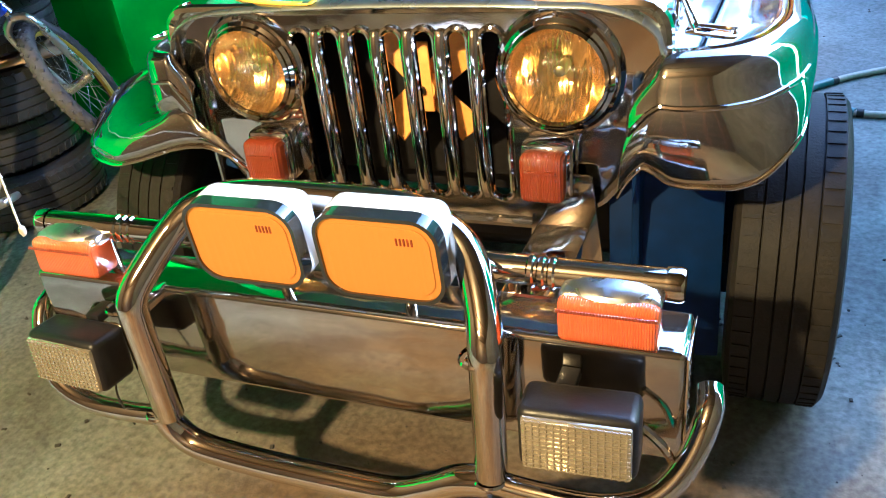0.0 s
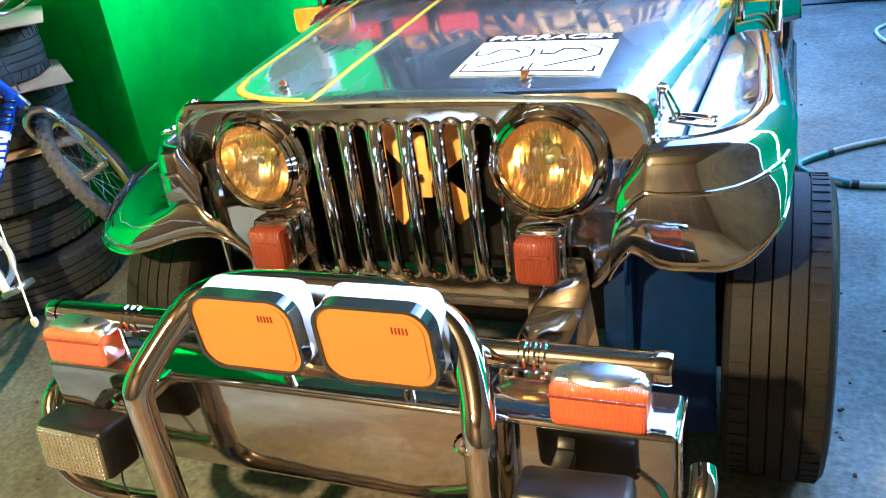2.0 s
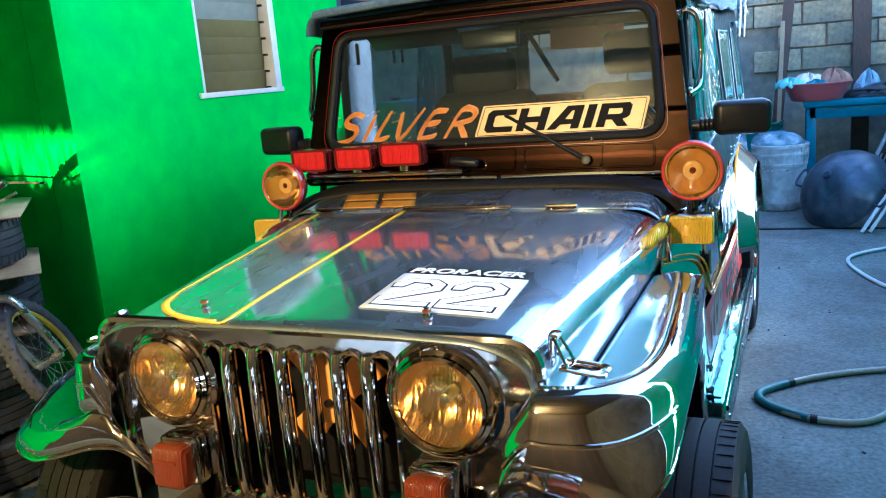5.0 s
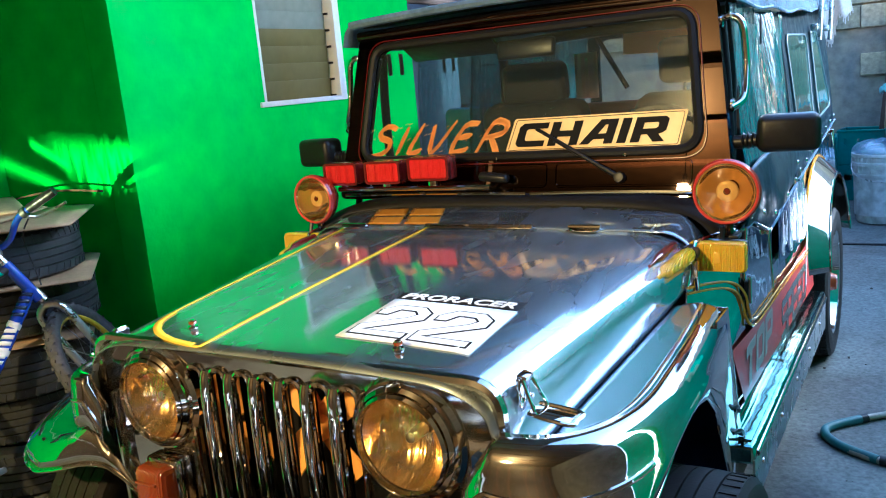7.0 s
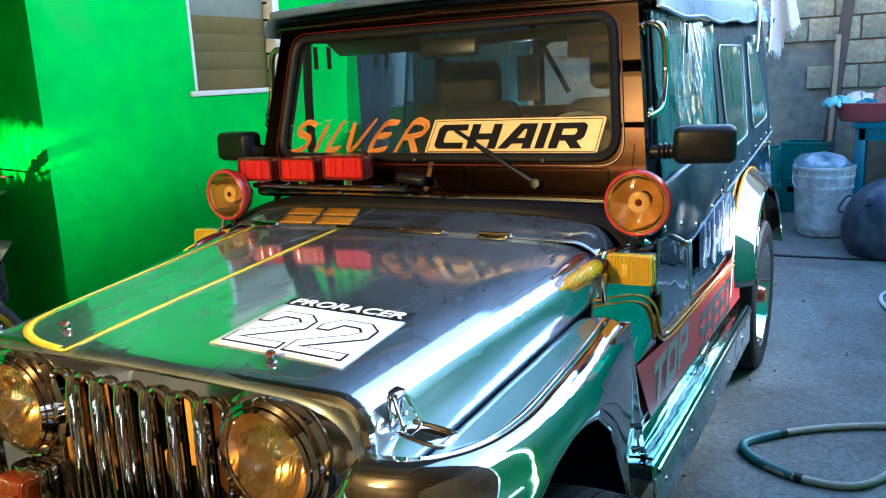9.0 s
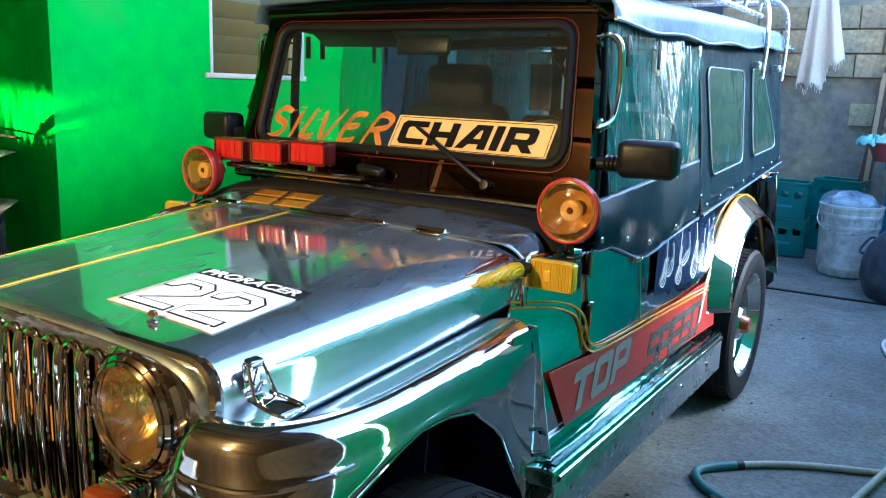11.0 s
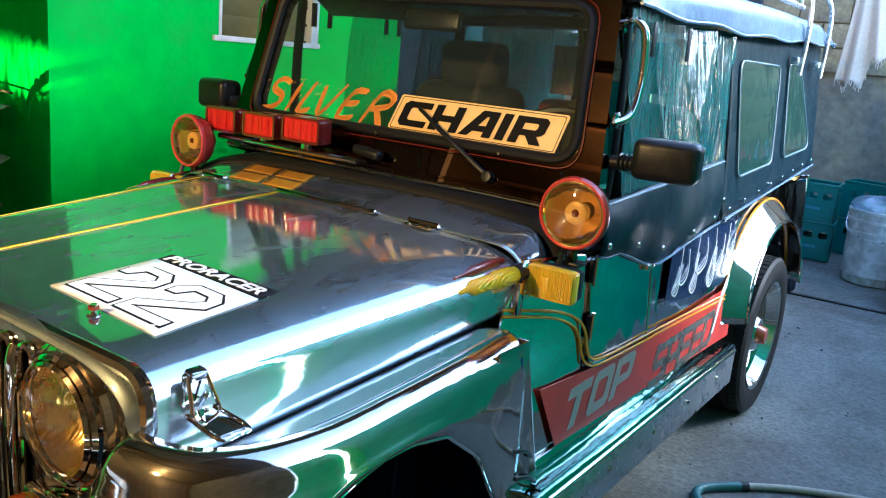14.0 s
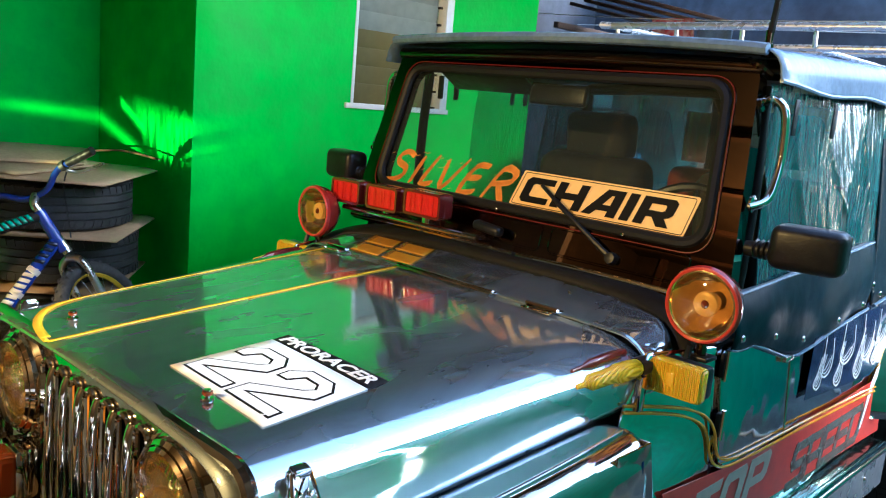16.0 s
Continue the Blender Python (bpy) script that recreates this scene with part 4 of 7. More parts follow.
# cowl: panel, black sealing band, arch to the windshield
def cowl_f(u, v):
    x = -0.615 + 1.23 * u
    e = abs(x) / 0.615
    y1 = 1.135 - 0.10 * e ** 5
    y = HOOD_END + 0.006 + (y1 - HOOD_END - 0.006) * v
    z = cowl_z(x, y) - 0.055 * max(0.0, e - 0.86) / 0.14 * max(0.0, e - 0.86) / 0.14
    return Vector((x, y, z))


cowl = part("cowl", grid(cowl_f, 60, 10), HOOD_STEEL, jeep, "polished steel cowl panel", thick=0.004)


def band_f(u, v):
    x = -0.652 + 1.304 * u
    e = abs(x) / 0.652
    y0, y1 = 1.128 - 0.12 * e ** 5, 1.180 - 0.03 * e ** 4
    z0 = cowl_z(x * 0.94, y0) - 0.002 - 0.06 * max(0.0, e - 0.84) / 0.16 * max(0.0, e - 0.84) / 0.16
    z1 = 1.112 - 0.055 * e ** 5
    t = v * math.pi / 2
    return Vector((x, y0 + (y1 - y0) * (1 - math.cos(t)), z0 + (z1 - z0) * math.sin(t)))


part("cowl_seal", grid(band_f, 60, 8), BLACK_TRIM, cowl, "black sealing band before the windshield", thick=0.006)
# orange hatch on the cowl
for x0, x1 in ((-0.432, -0.312), (-0.296, -0.176)):
    for y0 in (0.952, 1.036):
        def hatch(u, v, x0=x0, x1=x1, y0=y0):
            y = y0 + 0.074 * v
            x = x0 + (x1 - x0) * u - 0.062 * (y - 1.0325) / 0.155
            return Vector((x, y, cowl_z(x, y) + 0.004))
        part("orange_panel", grid(hatch, 6, 6), ORANGE_FILM, cowl, "orange sticker panel", thick=0.0012)


# fenders
FEN = [(0.455, -0.030), (0.505, -0.036), (0.56, -0.034), (0.62, -0.020), (0.672, 0.015), (0.712, 0.070), (0.737, 0.145), (0.746, 0.24), (0.743, 0.36), (0.736, 0.50), (0.727, 0.64), (0.716, 0.775)]
FEN_B = [(0.44, -0.046), (0.50, -0.052), (0.56, -0.054), (0.64, -0.050), (0.700, -0.034), (0.734, 0.006), (0.744, 0.095), (0.745, 0.21), (0.742, 0.36), (0.734, 0.50), (0.725, 0.64), (0.716, 0.775)]
FEN_LOW = [(0.0, 0.645), (0.045, 0.690), (0.07, 0.711), (0.10, 0.700), (0.14, 0.682), (0.18, 0.677), (0.27, 0.678), (0.32, 0.690), (0.36, 0.710), (0.41, 0.737), (0.46, 0.756), (0.55, 0.785), (0.64, 0.825), (0.68, 0.838), (0.73, 0.834), (0.80, 0.808), (0.88, 0.722), (0.93, 0.610), (0.965, 0.53), (1.0, 0.46)]
FEN_BL = [(0.335, -0.048), (0.43, -0.056), (0.52, -0.062), (0.62, -0.066), (0.715, -0.058), (0.795, -0.020), (0.825, 0.06), (0.815, 0.16), (0.785, 0.32), (0.74, 0.48), (0.69, 0.63), (0.63, 0.775)]
FEN_L = [(0.455, -0.030), (0.490, -0.036), (0.520, -0.036), (0.545, -0.028), (0.562, -0.010), (0.574, 0.020), (0.582, 0.070), (0.590, 0.15), (0.598, 0.30), (0.605, 0.46), (0.612, 0.62), (0.620, 0.775)]
FEN_LOW_L = [(0.0, 0.640), (0.05, 0.685), (0.09, 0.707), (0.14, 0.705), (0.18, 0.698), (0.27, 0.668), (0.34, 0.650), (0.40, 0.652), (0.45, 0.664), (0.50, 0.685), (0.57, 0.720), (0.64, 0.76), (0.80, 0.74), (0.88, 0.70), (0.93, 0.610), (1.0, 0.46)]


def fender(s):
    rim_z = FEN_LOW if s > 0 else FEN_LOW_L
    back_x = 0.717 if s > 0 else 0.624
    roll = 0.052 if s > 0 else 0.024
    way = spline([(*p, 0) for p in (FEN if s > 0 else FEN_L)], 6)
    low_way = spline([(*p, 0) for p in (FEN_B if s > 0 else FEN_BL)], 6)
    n = len(way) - 1

    def low_at(u):
        k = u * n
        i = min(int(k), n - 1)
        return low_way[i].lerp(low_way[i + 1], k - i)

    def at(u):
        k = u * n
        i = min(int(k), n - 1)
        return way[i].lerp(way[i + 1], k - i)

    def normal(u):
        d = at(min(1, u + 0.01)) - at(max(0, u - 0.01))
        return Vector((d.y, -d.x, 0)).normalized()

    def top_z(u):
        return 0.874 + 0.018 * u if u > 0.1 else 0.80 + 0.076 * u / 0.1

    def skirt(u, v):
        p, nn = at(u), normal(u)
        lo = lerp_table(rim_z, u)
        hi = top_z(u)
        if v < 0.35:
            a = v / 0.35 * math.pi / 2
            off, z = -roll * (1 - math.sin(a)), hi + 0.022 - roll * (1 - math.cos(a))
        else:
            t = (v - 0.35) / 0.65
            top = hi + 0.022 - roll
            z = top + (lo - top) * t
            off = 0.008 * math.sin(t * math.pi)
            if s > 0:
                p = p.lerp(low_at(u), t ** 0.8)
            else:
                # a short upright band, then a wing that swells out below it
                k = max(0.0, (t - 0.55) / 0.45)
                if k > 0:
                    zb = top + (lo - top) * 0.55
                    z = lo + (zb - lo) * max(0.0, math.cos(k * math.pi / 2)) ** 1.2
                    off = 0.0
                p = p.lerp(low_at(u), math.sin(k * math.pi / 2))
        q = p + nn * off
        return Vector((s * q.x, q.y, z))

    def top(u, v):
        p, nn = at(0.08 + 0.92 * u), normal(0.08 + 0.92 * u)
        q = p - nn * roll
        y = min(max(q.y, -0.01), 0.775)
        inner = Vector((hood_foot(max(0.0, y)) - 0.004, y, 0))
        r = q.lerp(inner, v)
        zo = top_z(0.08 + 0.92 * u) + 0.022
        return Vector((s * r.x, r.y, zo + (hood_low(y) - 0.007 - zo) * v + 0.003 * math.sin(v * math.pi)))

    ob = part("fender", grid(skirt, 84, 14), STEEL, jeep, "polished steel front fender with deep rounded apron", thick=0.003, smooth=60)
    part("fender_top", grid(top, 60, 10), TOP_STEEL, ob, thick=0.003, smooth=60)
    part("lip", tube([(s * low_at(k / 60).x, low_at(k / 60).y, lerp_table(rim_z, k / 60)) for k in range(61)], 0.0045, 8, 1), CHROME, ob)
    part("bead", tube([skirt(0.02 + 0.50 * k / 30, 0.47) for k in range(31)], 0.0055, 8, 1), STEEL, ob)
    # rear flank from the fender top down to the step
    fl = [(0.775, 0.905), (0.66, 0.905), (0.655, 0.80), (0.66, 0.72), (0.70, 0.60), (0.73, 0.50), (0.745, 0.46), (0.905, 0.46), (0.86, 0.62), (0.80, 0.82)]
    bm = bmesh.new()
    vs = [bm.verts.new((s * (back_x + 0.012 * (z < 0.6)), y, z)) for y, z in fl]
    bm.faces.new(vs)
    part("flank", bm, STEEL, ob, thick=0.004, smooth=0)

    def close(u, v):
        y0, z0 = (0.775, 0.905) if v == 0 else (0.905, 0.46)
        y, z = 0.775 + 0.13 * v, 0.905 - 0.445 * v
        return Vector((s * (back_x + 0.008 * v - 0.08 * u), y, z))
    part("flank_back", grid(close, 3, 8), STEEL, ob, thick=0.003)
    for dy, dz in ((0.0, 0.0), (0.035, -0.075)):
        part("wire_hook", tube([(s * (back_x + 0.006), 0.742 + dy, 0.672 + dz), (s * (back_x + 0.014), 0.768 + dy, 0.668 + dz), (s * (back_x + 0.014), 0.80 + dy, 0.655 + dz), (s * (back_x + 0.010), 0.83 + dy, 0.632 + dz)], 0.005, 6, 4), CABLE, ob)
    part("inner_well", box((0.016, 0.78, 0.46), pose(s * 0.465, 0.40, 0.62), 0.006), NAVY if s > 0 else STEEL, ob)
    part("inner_splash", box((0.26, 0.008, 0.62), pose(s * 0.495, 0.46, 0.46, -6, 0, 0), 0.003), NAVY, ob)
    if s > 0:
        part("splash_panel", box((0.215, 0.010, 0.44), pose(0.517, 0.05, 0.47, -8, 0, 10), 0.004), NAVY, ob, "navy painted splash panel")
    part("well_back", box((0.28, 0.012, 0.70), pose(s * 0.58, 0.80, 0.53, 8, 0, 0), 0.004), NAVY, ob)


fender(1)
fender(-1)


# windshield
WS_TILT = 0.24


def ws_y(z):
    return 1.195 + WS_TILT * (z - 1.2)


WS = basis((0, ws_y(1.1), 1.1), (1, 0, 0), (0, WS_TILT, 1))
WK = math.sqrt(1 + WS_TILT ** 2)


def wl_(x, z):
    return (x, (z - 1.1) * WK)


ws_outer = round_poly([wl_(-0.658, 1.095), wl_(0.658, 1.095), wl_(0.596, 1.632), wl_(-0.596, 1.632)], 0.025)
ws_hole = round_poly([wl_(-0.568, 1.222), wl_(0.568, 1.222), wl_(0.531, 1.596), wl_(-0.531, 1.596)], 0.062, 8)
ws_frame = part("windshield_frame", plate(ws_outer, [ws_hole], 0.045, WS @ Matrix.Translation((0, 0, 0.012))), BRONZE, jeep, "bronze-tinted polished windshield frame")
part("gasket", tube([WS @ Vector((*p, 0.012)) for p in ws_hole], 0.014, 8, 1, True), BLACK_TRIM, ws_frame)
ws_in = round_poly([wl_(-0.546, 1.240), wl_(0.546, 1.240), wl_(0.513, 1.578), wl_(-0.513, 1.578)], 0.055, 8)
red_in = round_poly([wl_(-0.590, 1.200), wl_(0.590, 1.200), wl_(0.549, 1.613), wl_(-0.549, 1.613)], 0.07, 8)
part("red_bead", tube([WS @ Vector((*p, 0.0145)) for p in red_in], 0.0022, 6, 1, True), RED_SHELL, ws_frame)
glass = part("windshield_glass", plate(ws_hole, [], 0.004, WS @ Matrix.Translation((0, 0, 0.002))), GLASS, ws_frame, "clear laminated windshield with lettering")
glass.visible_shadow = False
for x0, x1 in ((-0.53, 0.115), (0.145, 0.545)):
    pan = round_poly([wl_(x0, 1.128), wl_(x1, 1.128), wl_(x1, 1.196), wl_(x0, 1.196)], 0.016)
    part("pressed_panel", tube([WS @ Vector((*p, 0.013)) for p in pan], 0.0035, 6, 1, True), BRONZE, ws_frame)
for x in (-0.05, 0.36):
    part("spray_nozzle", lathe([(0, 0.012), (0.006, 0.009), (0.008, 0)], WS @ Matrix.Translation((x, 0.118, 0.013)), 10), CHROME, ws_frame)

# lettering on the glass
plate_pts = round_poly([wl_(-0.027, 1.234), wl_(0.508, 1.234), wl_(0.531, 1.332), wl_(0.004, 1.332)], 0.008)
gold = part("gold_sticker", plate(plate_pts, [], 0.001, WS @ Matrix.Translation((0, 0, 0.0045))), GOLD_FILM, glass, "gold sticker with black letters")
inner_pts = round_poly([wl_(-0.018, 1.239), wl_(0.503, 1.239), wl_(0.522, 1.327), wl_(0.011, 1.327)], 0.006)
part("border", tube([WS @ Vector((*p, 0.0048)) for p in inner_pts], 0.0010, 4, 1, True), BLACK_FILM, gold)


def strokes(polys, m, width, material, parent, name, closed_ends=True):
    """Letters from straight bars: each stroke a list of plan points."""
    bm = bmesh.new()
    for pts in polys:
        for a, b in zip(pts, pts[1:]):
            a, b = Vector(a), Vector(b)
            d = (b - a).normalized()
            q = Vector((-d.y, d.x)) * width / 2
            e = d * width / 2
            vs = [bm.verts.new(m @ Vector((p.x, p.y, 0))) for p in (a - e + q, a - e - q, b + e - q, b + e + q)]
            bm.faces.new(vs)
        for a in pts[1:-1]:
            # rounded joint between two bars
            bm.faces.new([bm.verts.new(m @ Vector((a[0] + width * 0.50 * math.cos(2 * math.pi * k / 10), a[1] + width * 0.50 * math.sin(2 * math.pi * k / 10), 0.0001))) for k in range(10)])
    return part(name, bm, material, parent, thick=0.0009, smooth=0)


def block_letter(ch):
    """Squared letter forms in a unit box."""
    return {
        "C": [[(1, 0.92), (0.12, 0.92), (0, 0.78), (0, 0.22), (0.12, 0.08), (1, 0.08)]],
        "H": [[(0.02, 0.04), (0.02, 0.96)], [(0.98, 0.04), (0.98, 0.96)], [(0.02, 0.5), (0.98, 0.5)]],
        "A": [[(0.02, 0.04), (0.02, 0.74), (0.16, 0.92), (0.98, 0.92), (0.98, 0.04)], [(0.02, 0.40), (0.98, 0.40)]],
        "I": [[(0.5, 0.04), (0.5, 0.96)]],
        "R": [[(0.02, 0.04), (0.02, 0.92), (0.92, 0.92), (0.98, 0.82), (0.98, 0.55), (0.92, 0.46), (0.02, 0.46)], [(0.55, 0.46), (0.98, 0.04)]],
        "T": [[(0, 0.92), (1, 0.92)], [(0.5, 0.04), (0.5, 0.92)]],
        "O": [[(0.02, 0.2), (0.02, 0.8), (0.14, 0.92), (0.86, 0.92), (0.98, 0.8), (0.98, 0.2), (0.86, 0.08), (0.14, 0.08), (0.02, 0.2)]],
        "P": [[(0.02, 0.04), (0.02, 0.92), (0.90, 0.92), (0.98, 0.82), (0.98, 0.52), (0.90, 0.42), (0.02, 0.42)]],
        "S": [[(0.98, 0.92), (0.08, 0.92), (0.02, 0.82), (0.02, 0.58), (0.10, 0.5), (0.90, 0.5), (0.98, 0.42), (0.98, 0.18), (0.90, 0.08), (0.02, 0.08)]],
        "E": [[(1, 0.92), (0.02, 0.92), (0.02, 0.08), (1, 0.08)], [(0.02, 0.5), (0.86, 0.5)]],
        "D": [[(0.02, 0.08), (0.02, 0.92), (0.80, 0.92), (0.98, 0.74), (0.98, 0.26), (0.80, 0.08), (0.02, 0.08)]],
    }[ch]


def block_word(word, m, height, width, material, parent, weight=0.2, slant=0.2, gap=0.28, name="letter"):
    wide = [0.45 if c == "I" else 1.0 for c in word]
    unit = width / (sum(wide) + gap * (len(word) - 1))
    x = 0.0
    for c, w in zip(word, wide):
        polys = []
        for st in block_letter(c):
            polys.append([(x + px * unit * (w if c != "I" else 1.0) - (0.275 * unit if c == "I" else 0) + slant * py * height, py * height) for px, py in st])
        strokes(polys, m, weight * height, material, parent, name)
        x += (w + gap) * unit


SOLID = {
    "C": ([(0.13, 0), (1.0, 0), (1.0, 0.25), (0.34, 0.25), (0.28, 0.31), (0.28, 0.69), (0.34, 0.75), (1.0, 0.75), (1.0, 1), (0.13, 1), (0, 0.86), (0, 0.14)], []),
    "H": ([(0, 0), (0.28, 0), (0.28, 0.37), (0.72, 0.37), (0.72, 0), (1, 0), (1, 1), (0.72, 1), (0.72, 0.62), (0.28, 0.62), (0.28, 1), (0, 1)], []),
    "A": ([(-0.06, 0), (0.24, 0), (0.36, 0.20), (0.72, 0.20), (0.72, 0), (1, 0), (1, 1), (0.44, 1)], [[(0.47, 0.42), (0.72, 0.42), (0.72, 0.78), (0.63, 0.78)]]),
    "I": ([(0, 0), (0.28, 0), (0.28, 1), (0, 1)], []),
    "R": ([(0, 0), (0.28, 0), (0.28, 0.30), (0.46, 0.30), (0.70, 0), (1.04, 0), (0.80, 0.31), (0.92, 0.35), (1, 0.45), (1, 0.88), (0.88, 1), (0, 1)], [[(0.28, 0.53), (0.68, 0.53), (0.73, 0.59), (0.73, 0.72), (0.68, 0.77), (0.28, 0.77)]]),
    "T": ([(0.36, 0), (0.64, 0), (0.64, 0.75), (1.0, 0.75), (1.0, 1), (0, 1), (0, 0.75), (0.36, 0.75)], []),
    "O": ([(0.12, 0), (0.88, 0), (1, 0.13), (1, 0.87), (0.88, 1), (0.12, 1), (0, 0.87), (0, 0.13)], [[(0.33, 0.24), (0.67, 0.24), (0.73, 0.30), (0.73, 0.70), (0.67, 0.76), (0.33, 0.76), (0.27, 0.70), (0.27, 0.30)]]),
    "P": ([(0, 0), (0.28, 0), (0.28, 0.30), (0.88, 0.30), (1, 0.42), (1, 0.88), (0.88, 1), (0, 1)], [[(0.28, 0.52), (0.68, 0.52), (0.73, 0.58), (0.73, 0.72), (0.68, 0.78), (0.28, 0.78)]]),
}


def solid_word(word, m, height, unit, gap, slant, material, parent, name="letter"):
    """Slanted bold letters cut out of film."""
    x = 0.0
    for ch in word:
        outer, holes = SOLID[ch]
        lean = [[(x + px * unit + slant * py * height, py * height) for px, py in loop] for loop in (outer, *holes)]
        part(name, plate(lean[0], lean[1:], 0.0008, m), material, parent, smooth=0)
        x += unit * ((0.28 if ch == "I" else 1.0) + gap)


solid_word("CHAIR", WS @ Matrix.Translation((0.004, (1.2475 - 1.1) * WK, 0.0066)), 0.071, 0.0945, 0.14, 0.30, BLACK_FILM, gold)

SILVER = {
    "S": [[(0.95, 0.88), (0.55, 1.0), (0.20, 0.85), (0.30, 0.62), (0.75, 0.50), (0.80, 0.25), (0.40, 0.05), (-0.10, 0.02)]],
    "I": [[(0.62, 0.90), (0.30, 0.06)]],
    "L": [[(0.55, 0.98), (0.12, 0.10), (0.85, 0.16)]],
    "V": [[(0.10, 0.92), (0.30, 0.02), (1.05, 1.02)]],
    "E": [[(1.05, 0.92), (0.40, 0.86), (0.10, 0.08), (0.85, 0.14)], [(0.28, 0.50), (0.85, 0.56)]],
    "R": [[(0.15, 0.0), (0.50, 0.92), (1.05, 0.86), (1.0, 0.58), (0.30, 0.46)], [(0.55, 0.50), (1.05, -0.08)]],
}
rng = random.Random(4)
bx = -0.53
for ch, wd in zip("SILVER", (0.096, 0.050, 0.072, 0.092, 0.088, 0.100)):
    bm = bmesh.new()
    for st in SILVER[ch]:
        pts = spline([(p[0], p[1], 0) for p in st], 3)
        for off in (-0.004, 0.0, 0.0035):
            ws = [0.0042 + 0.0034 * math.sin(math.pi * k / (len(pts) - 1)) * rng.uniform(0.7, 1.2) for k in range(len(pts))]
            loc = [Vector((bx - 0.012 + p.x * wd * 0.86 + 0.034 * p.y + off * 1.1 + rng.uniform(-0.0008, 0.0008), (1.236 - 1.1) * WK + p.y * 0.100 + off * 1.2 + rng.uniform(-0.0008, 0.0008), 0.0048)) for p in pts]
            L, R = [], []
            for i, p in enumerate(loc):
                d = (loc[min(i + 1, len(loc) - 1)] - loc[max(i - 1, 0)]).normalized()
                q = Vector((-d.y, d.x, 0)) * ws[i] * 0.80
                L.append(bm.verts.new(WS @ (p + q)))
                R.append(bm.verts.new(WS @ (p - q)))
            for i in range(len(loc) - 1):
                bm.faces.new([L[i], L[i + 1], R[i + 1], R[i]])
    for k in range(5):
        # short dry-brush flecks along the letter
        fx, fy, fl_ = bx + rng.uniform(-0.01, wd * 0.9), (1.238 - 1.1) * WK + rng.uniform(0.0, 0.10), rng.uniform(0.006, 0.016)
        bm.faces.new([bm.verts.new(WS @ Vector((fx + dx_ * fl_, fy + dy_ * fl_, 0.0048))) for dx_, dy_ in ((0, 0), (0.9, 0.32), (1.0, 0.50), (0.15, 0.16))])
    part("brush_letter", bm, BRUSH_ORANGE, glass, "orange brush-script letter", smooth=0)
    bx += wd


def wiper(pivot, tip, name="wiper"):
    a, b = WS @ Vector((*wl_(*pivot), 0.02)), WS @ Vector((*wl_(*tip), 0.016))
    w = part(name, lathe([(0, 0.022), (0.014, 0.020), (0.017, 0.008), (0.017, -0.004)], WS @ Matrix.Translation((*wl_(*pivot), 0.012)), 14), BLACK, ws_frame, "black windshield wiper")
    mid = a.lerp(b, 0.5) + Vector((0, -0.012, 0.004))
    part("arm", tube([a, mid, b], [0.008, 0.006, 0.004], 8, 5), BLACK, w)
    d = (b - a).normalized()
    part("blade", box((0.004, 0.008, (b - a).length * 0.85), Matrix.Translation(a.lerp(b, 0.56) + Vector((0, -0.002, 0.004))) @ d.to_track_quat("Z", "Y").to_matrix().to_4x4(), 0.001), BLACK, w)


wiper((0.345, 1.150), (0.08, 1.296))
part("wiper_motor", box((0.10, 0.035, 0.028), Matrix.Translation((-0.045, 1.145, 1.165)) @ Matrix.Rotation(radians(6), 4, "Y"), 0.012, 3), BLACK, ws_frame)

# header roll above the windshield
part("header_trim", tube([(-0.60, 1.292, 1.640), (0, 1.286, 1.648), (0.60, 1.292, 1.640)], 0.017, 10, 8), BRONZE, ws_frame)

# grab rails at the windshield posts
for s in (-1, 1):
    g = part("grab_rail", tube([(s * 0.603, 1.305, 1.560), (s * 0.632, 1.296, 1.572), (s * 0.660, 1.300, 1.545), (s * 0.668, 1.300, 1.47), (s * 0.670, 1.290, 1.41), (s * 0.668, 1.262, 1.350), (s * 0.642, 1.228, 1.328)], 0.0105, 12, 6), CHROME, ws_frame, "chrome grab rail")
    for z, y, x in ((1.560, 1.303, 0.604), (1.335, 1.243, 0.640)):
        part("foot", lathe([(0.020, 0), (0.020, 0.006), (0.012, 0.010)], pose(s * x, y, z, 0, s * 90, 0), 14), CHROME, g)
    arm = part("side_mirror", tube([(s * 0.648, 1.235, 1.235), (s * 0.70, 1.232, 1.238), (s * 0.745, 1.23, 1.243)], 0.018, 12, 4), BLACK, ws_frame, "black plastic side mirror")
    part("mirror_head", box((0.155, 0.085, 0.098), pose(s * 0.785, 1.235, 1.256, 0, 0, s * 8), 0.022, 4), BLACK, arm)
    part("mirror_glass", box((0.125, 0.004, 0.075), pose(s * 0.785 + s * 0.006, 1.279, 1.256, 0, 0, s * 8), 0.001), CHROME, arm)
    for k in range(5):
        part("bellow", lathe([(0.019, -0.003), (0.023, 0), (0.019, 0.003)], pose(s * (0.672 + k * 0.012), 1.233, 1.238, 0, 90, 0), 14), BLACK, arm)


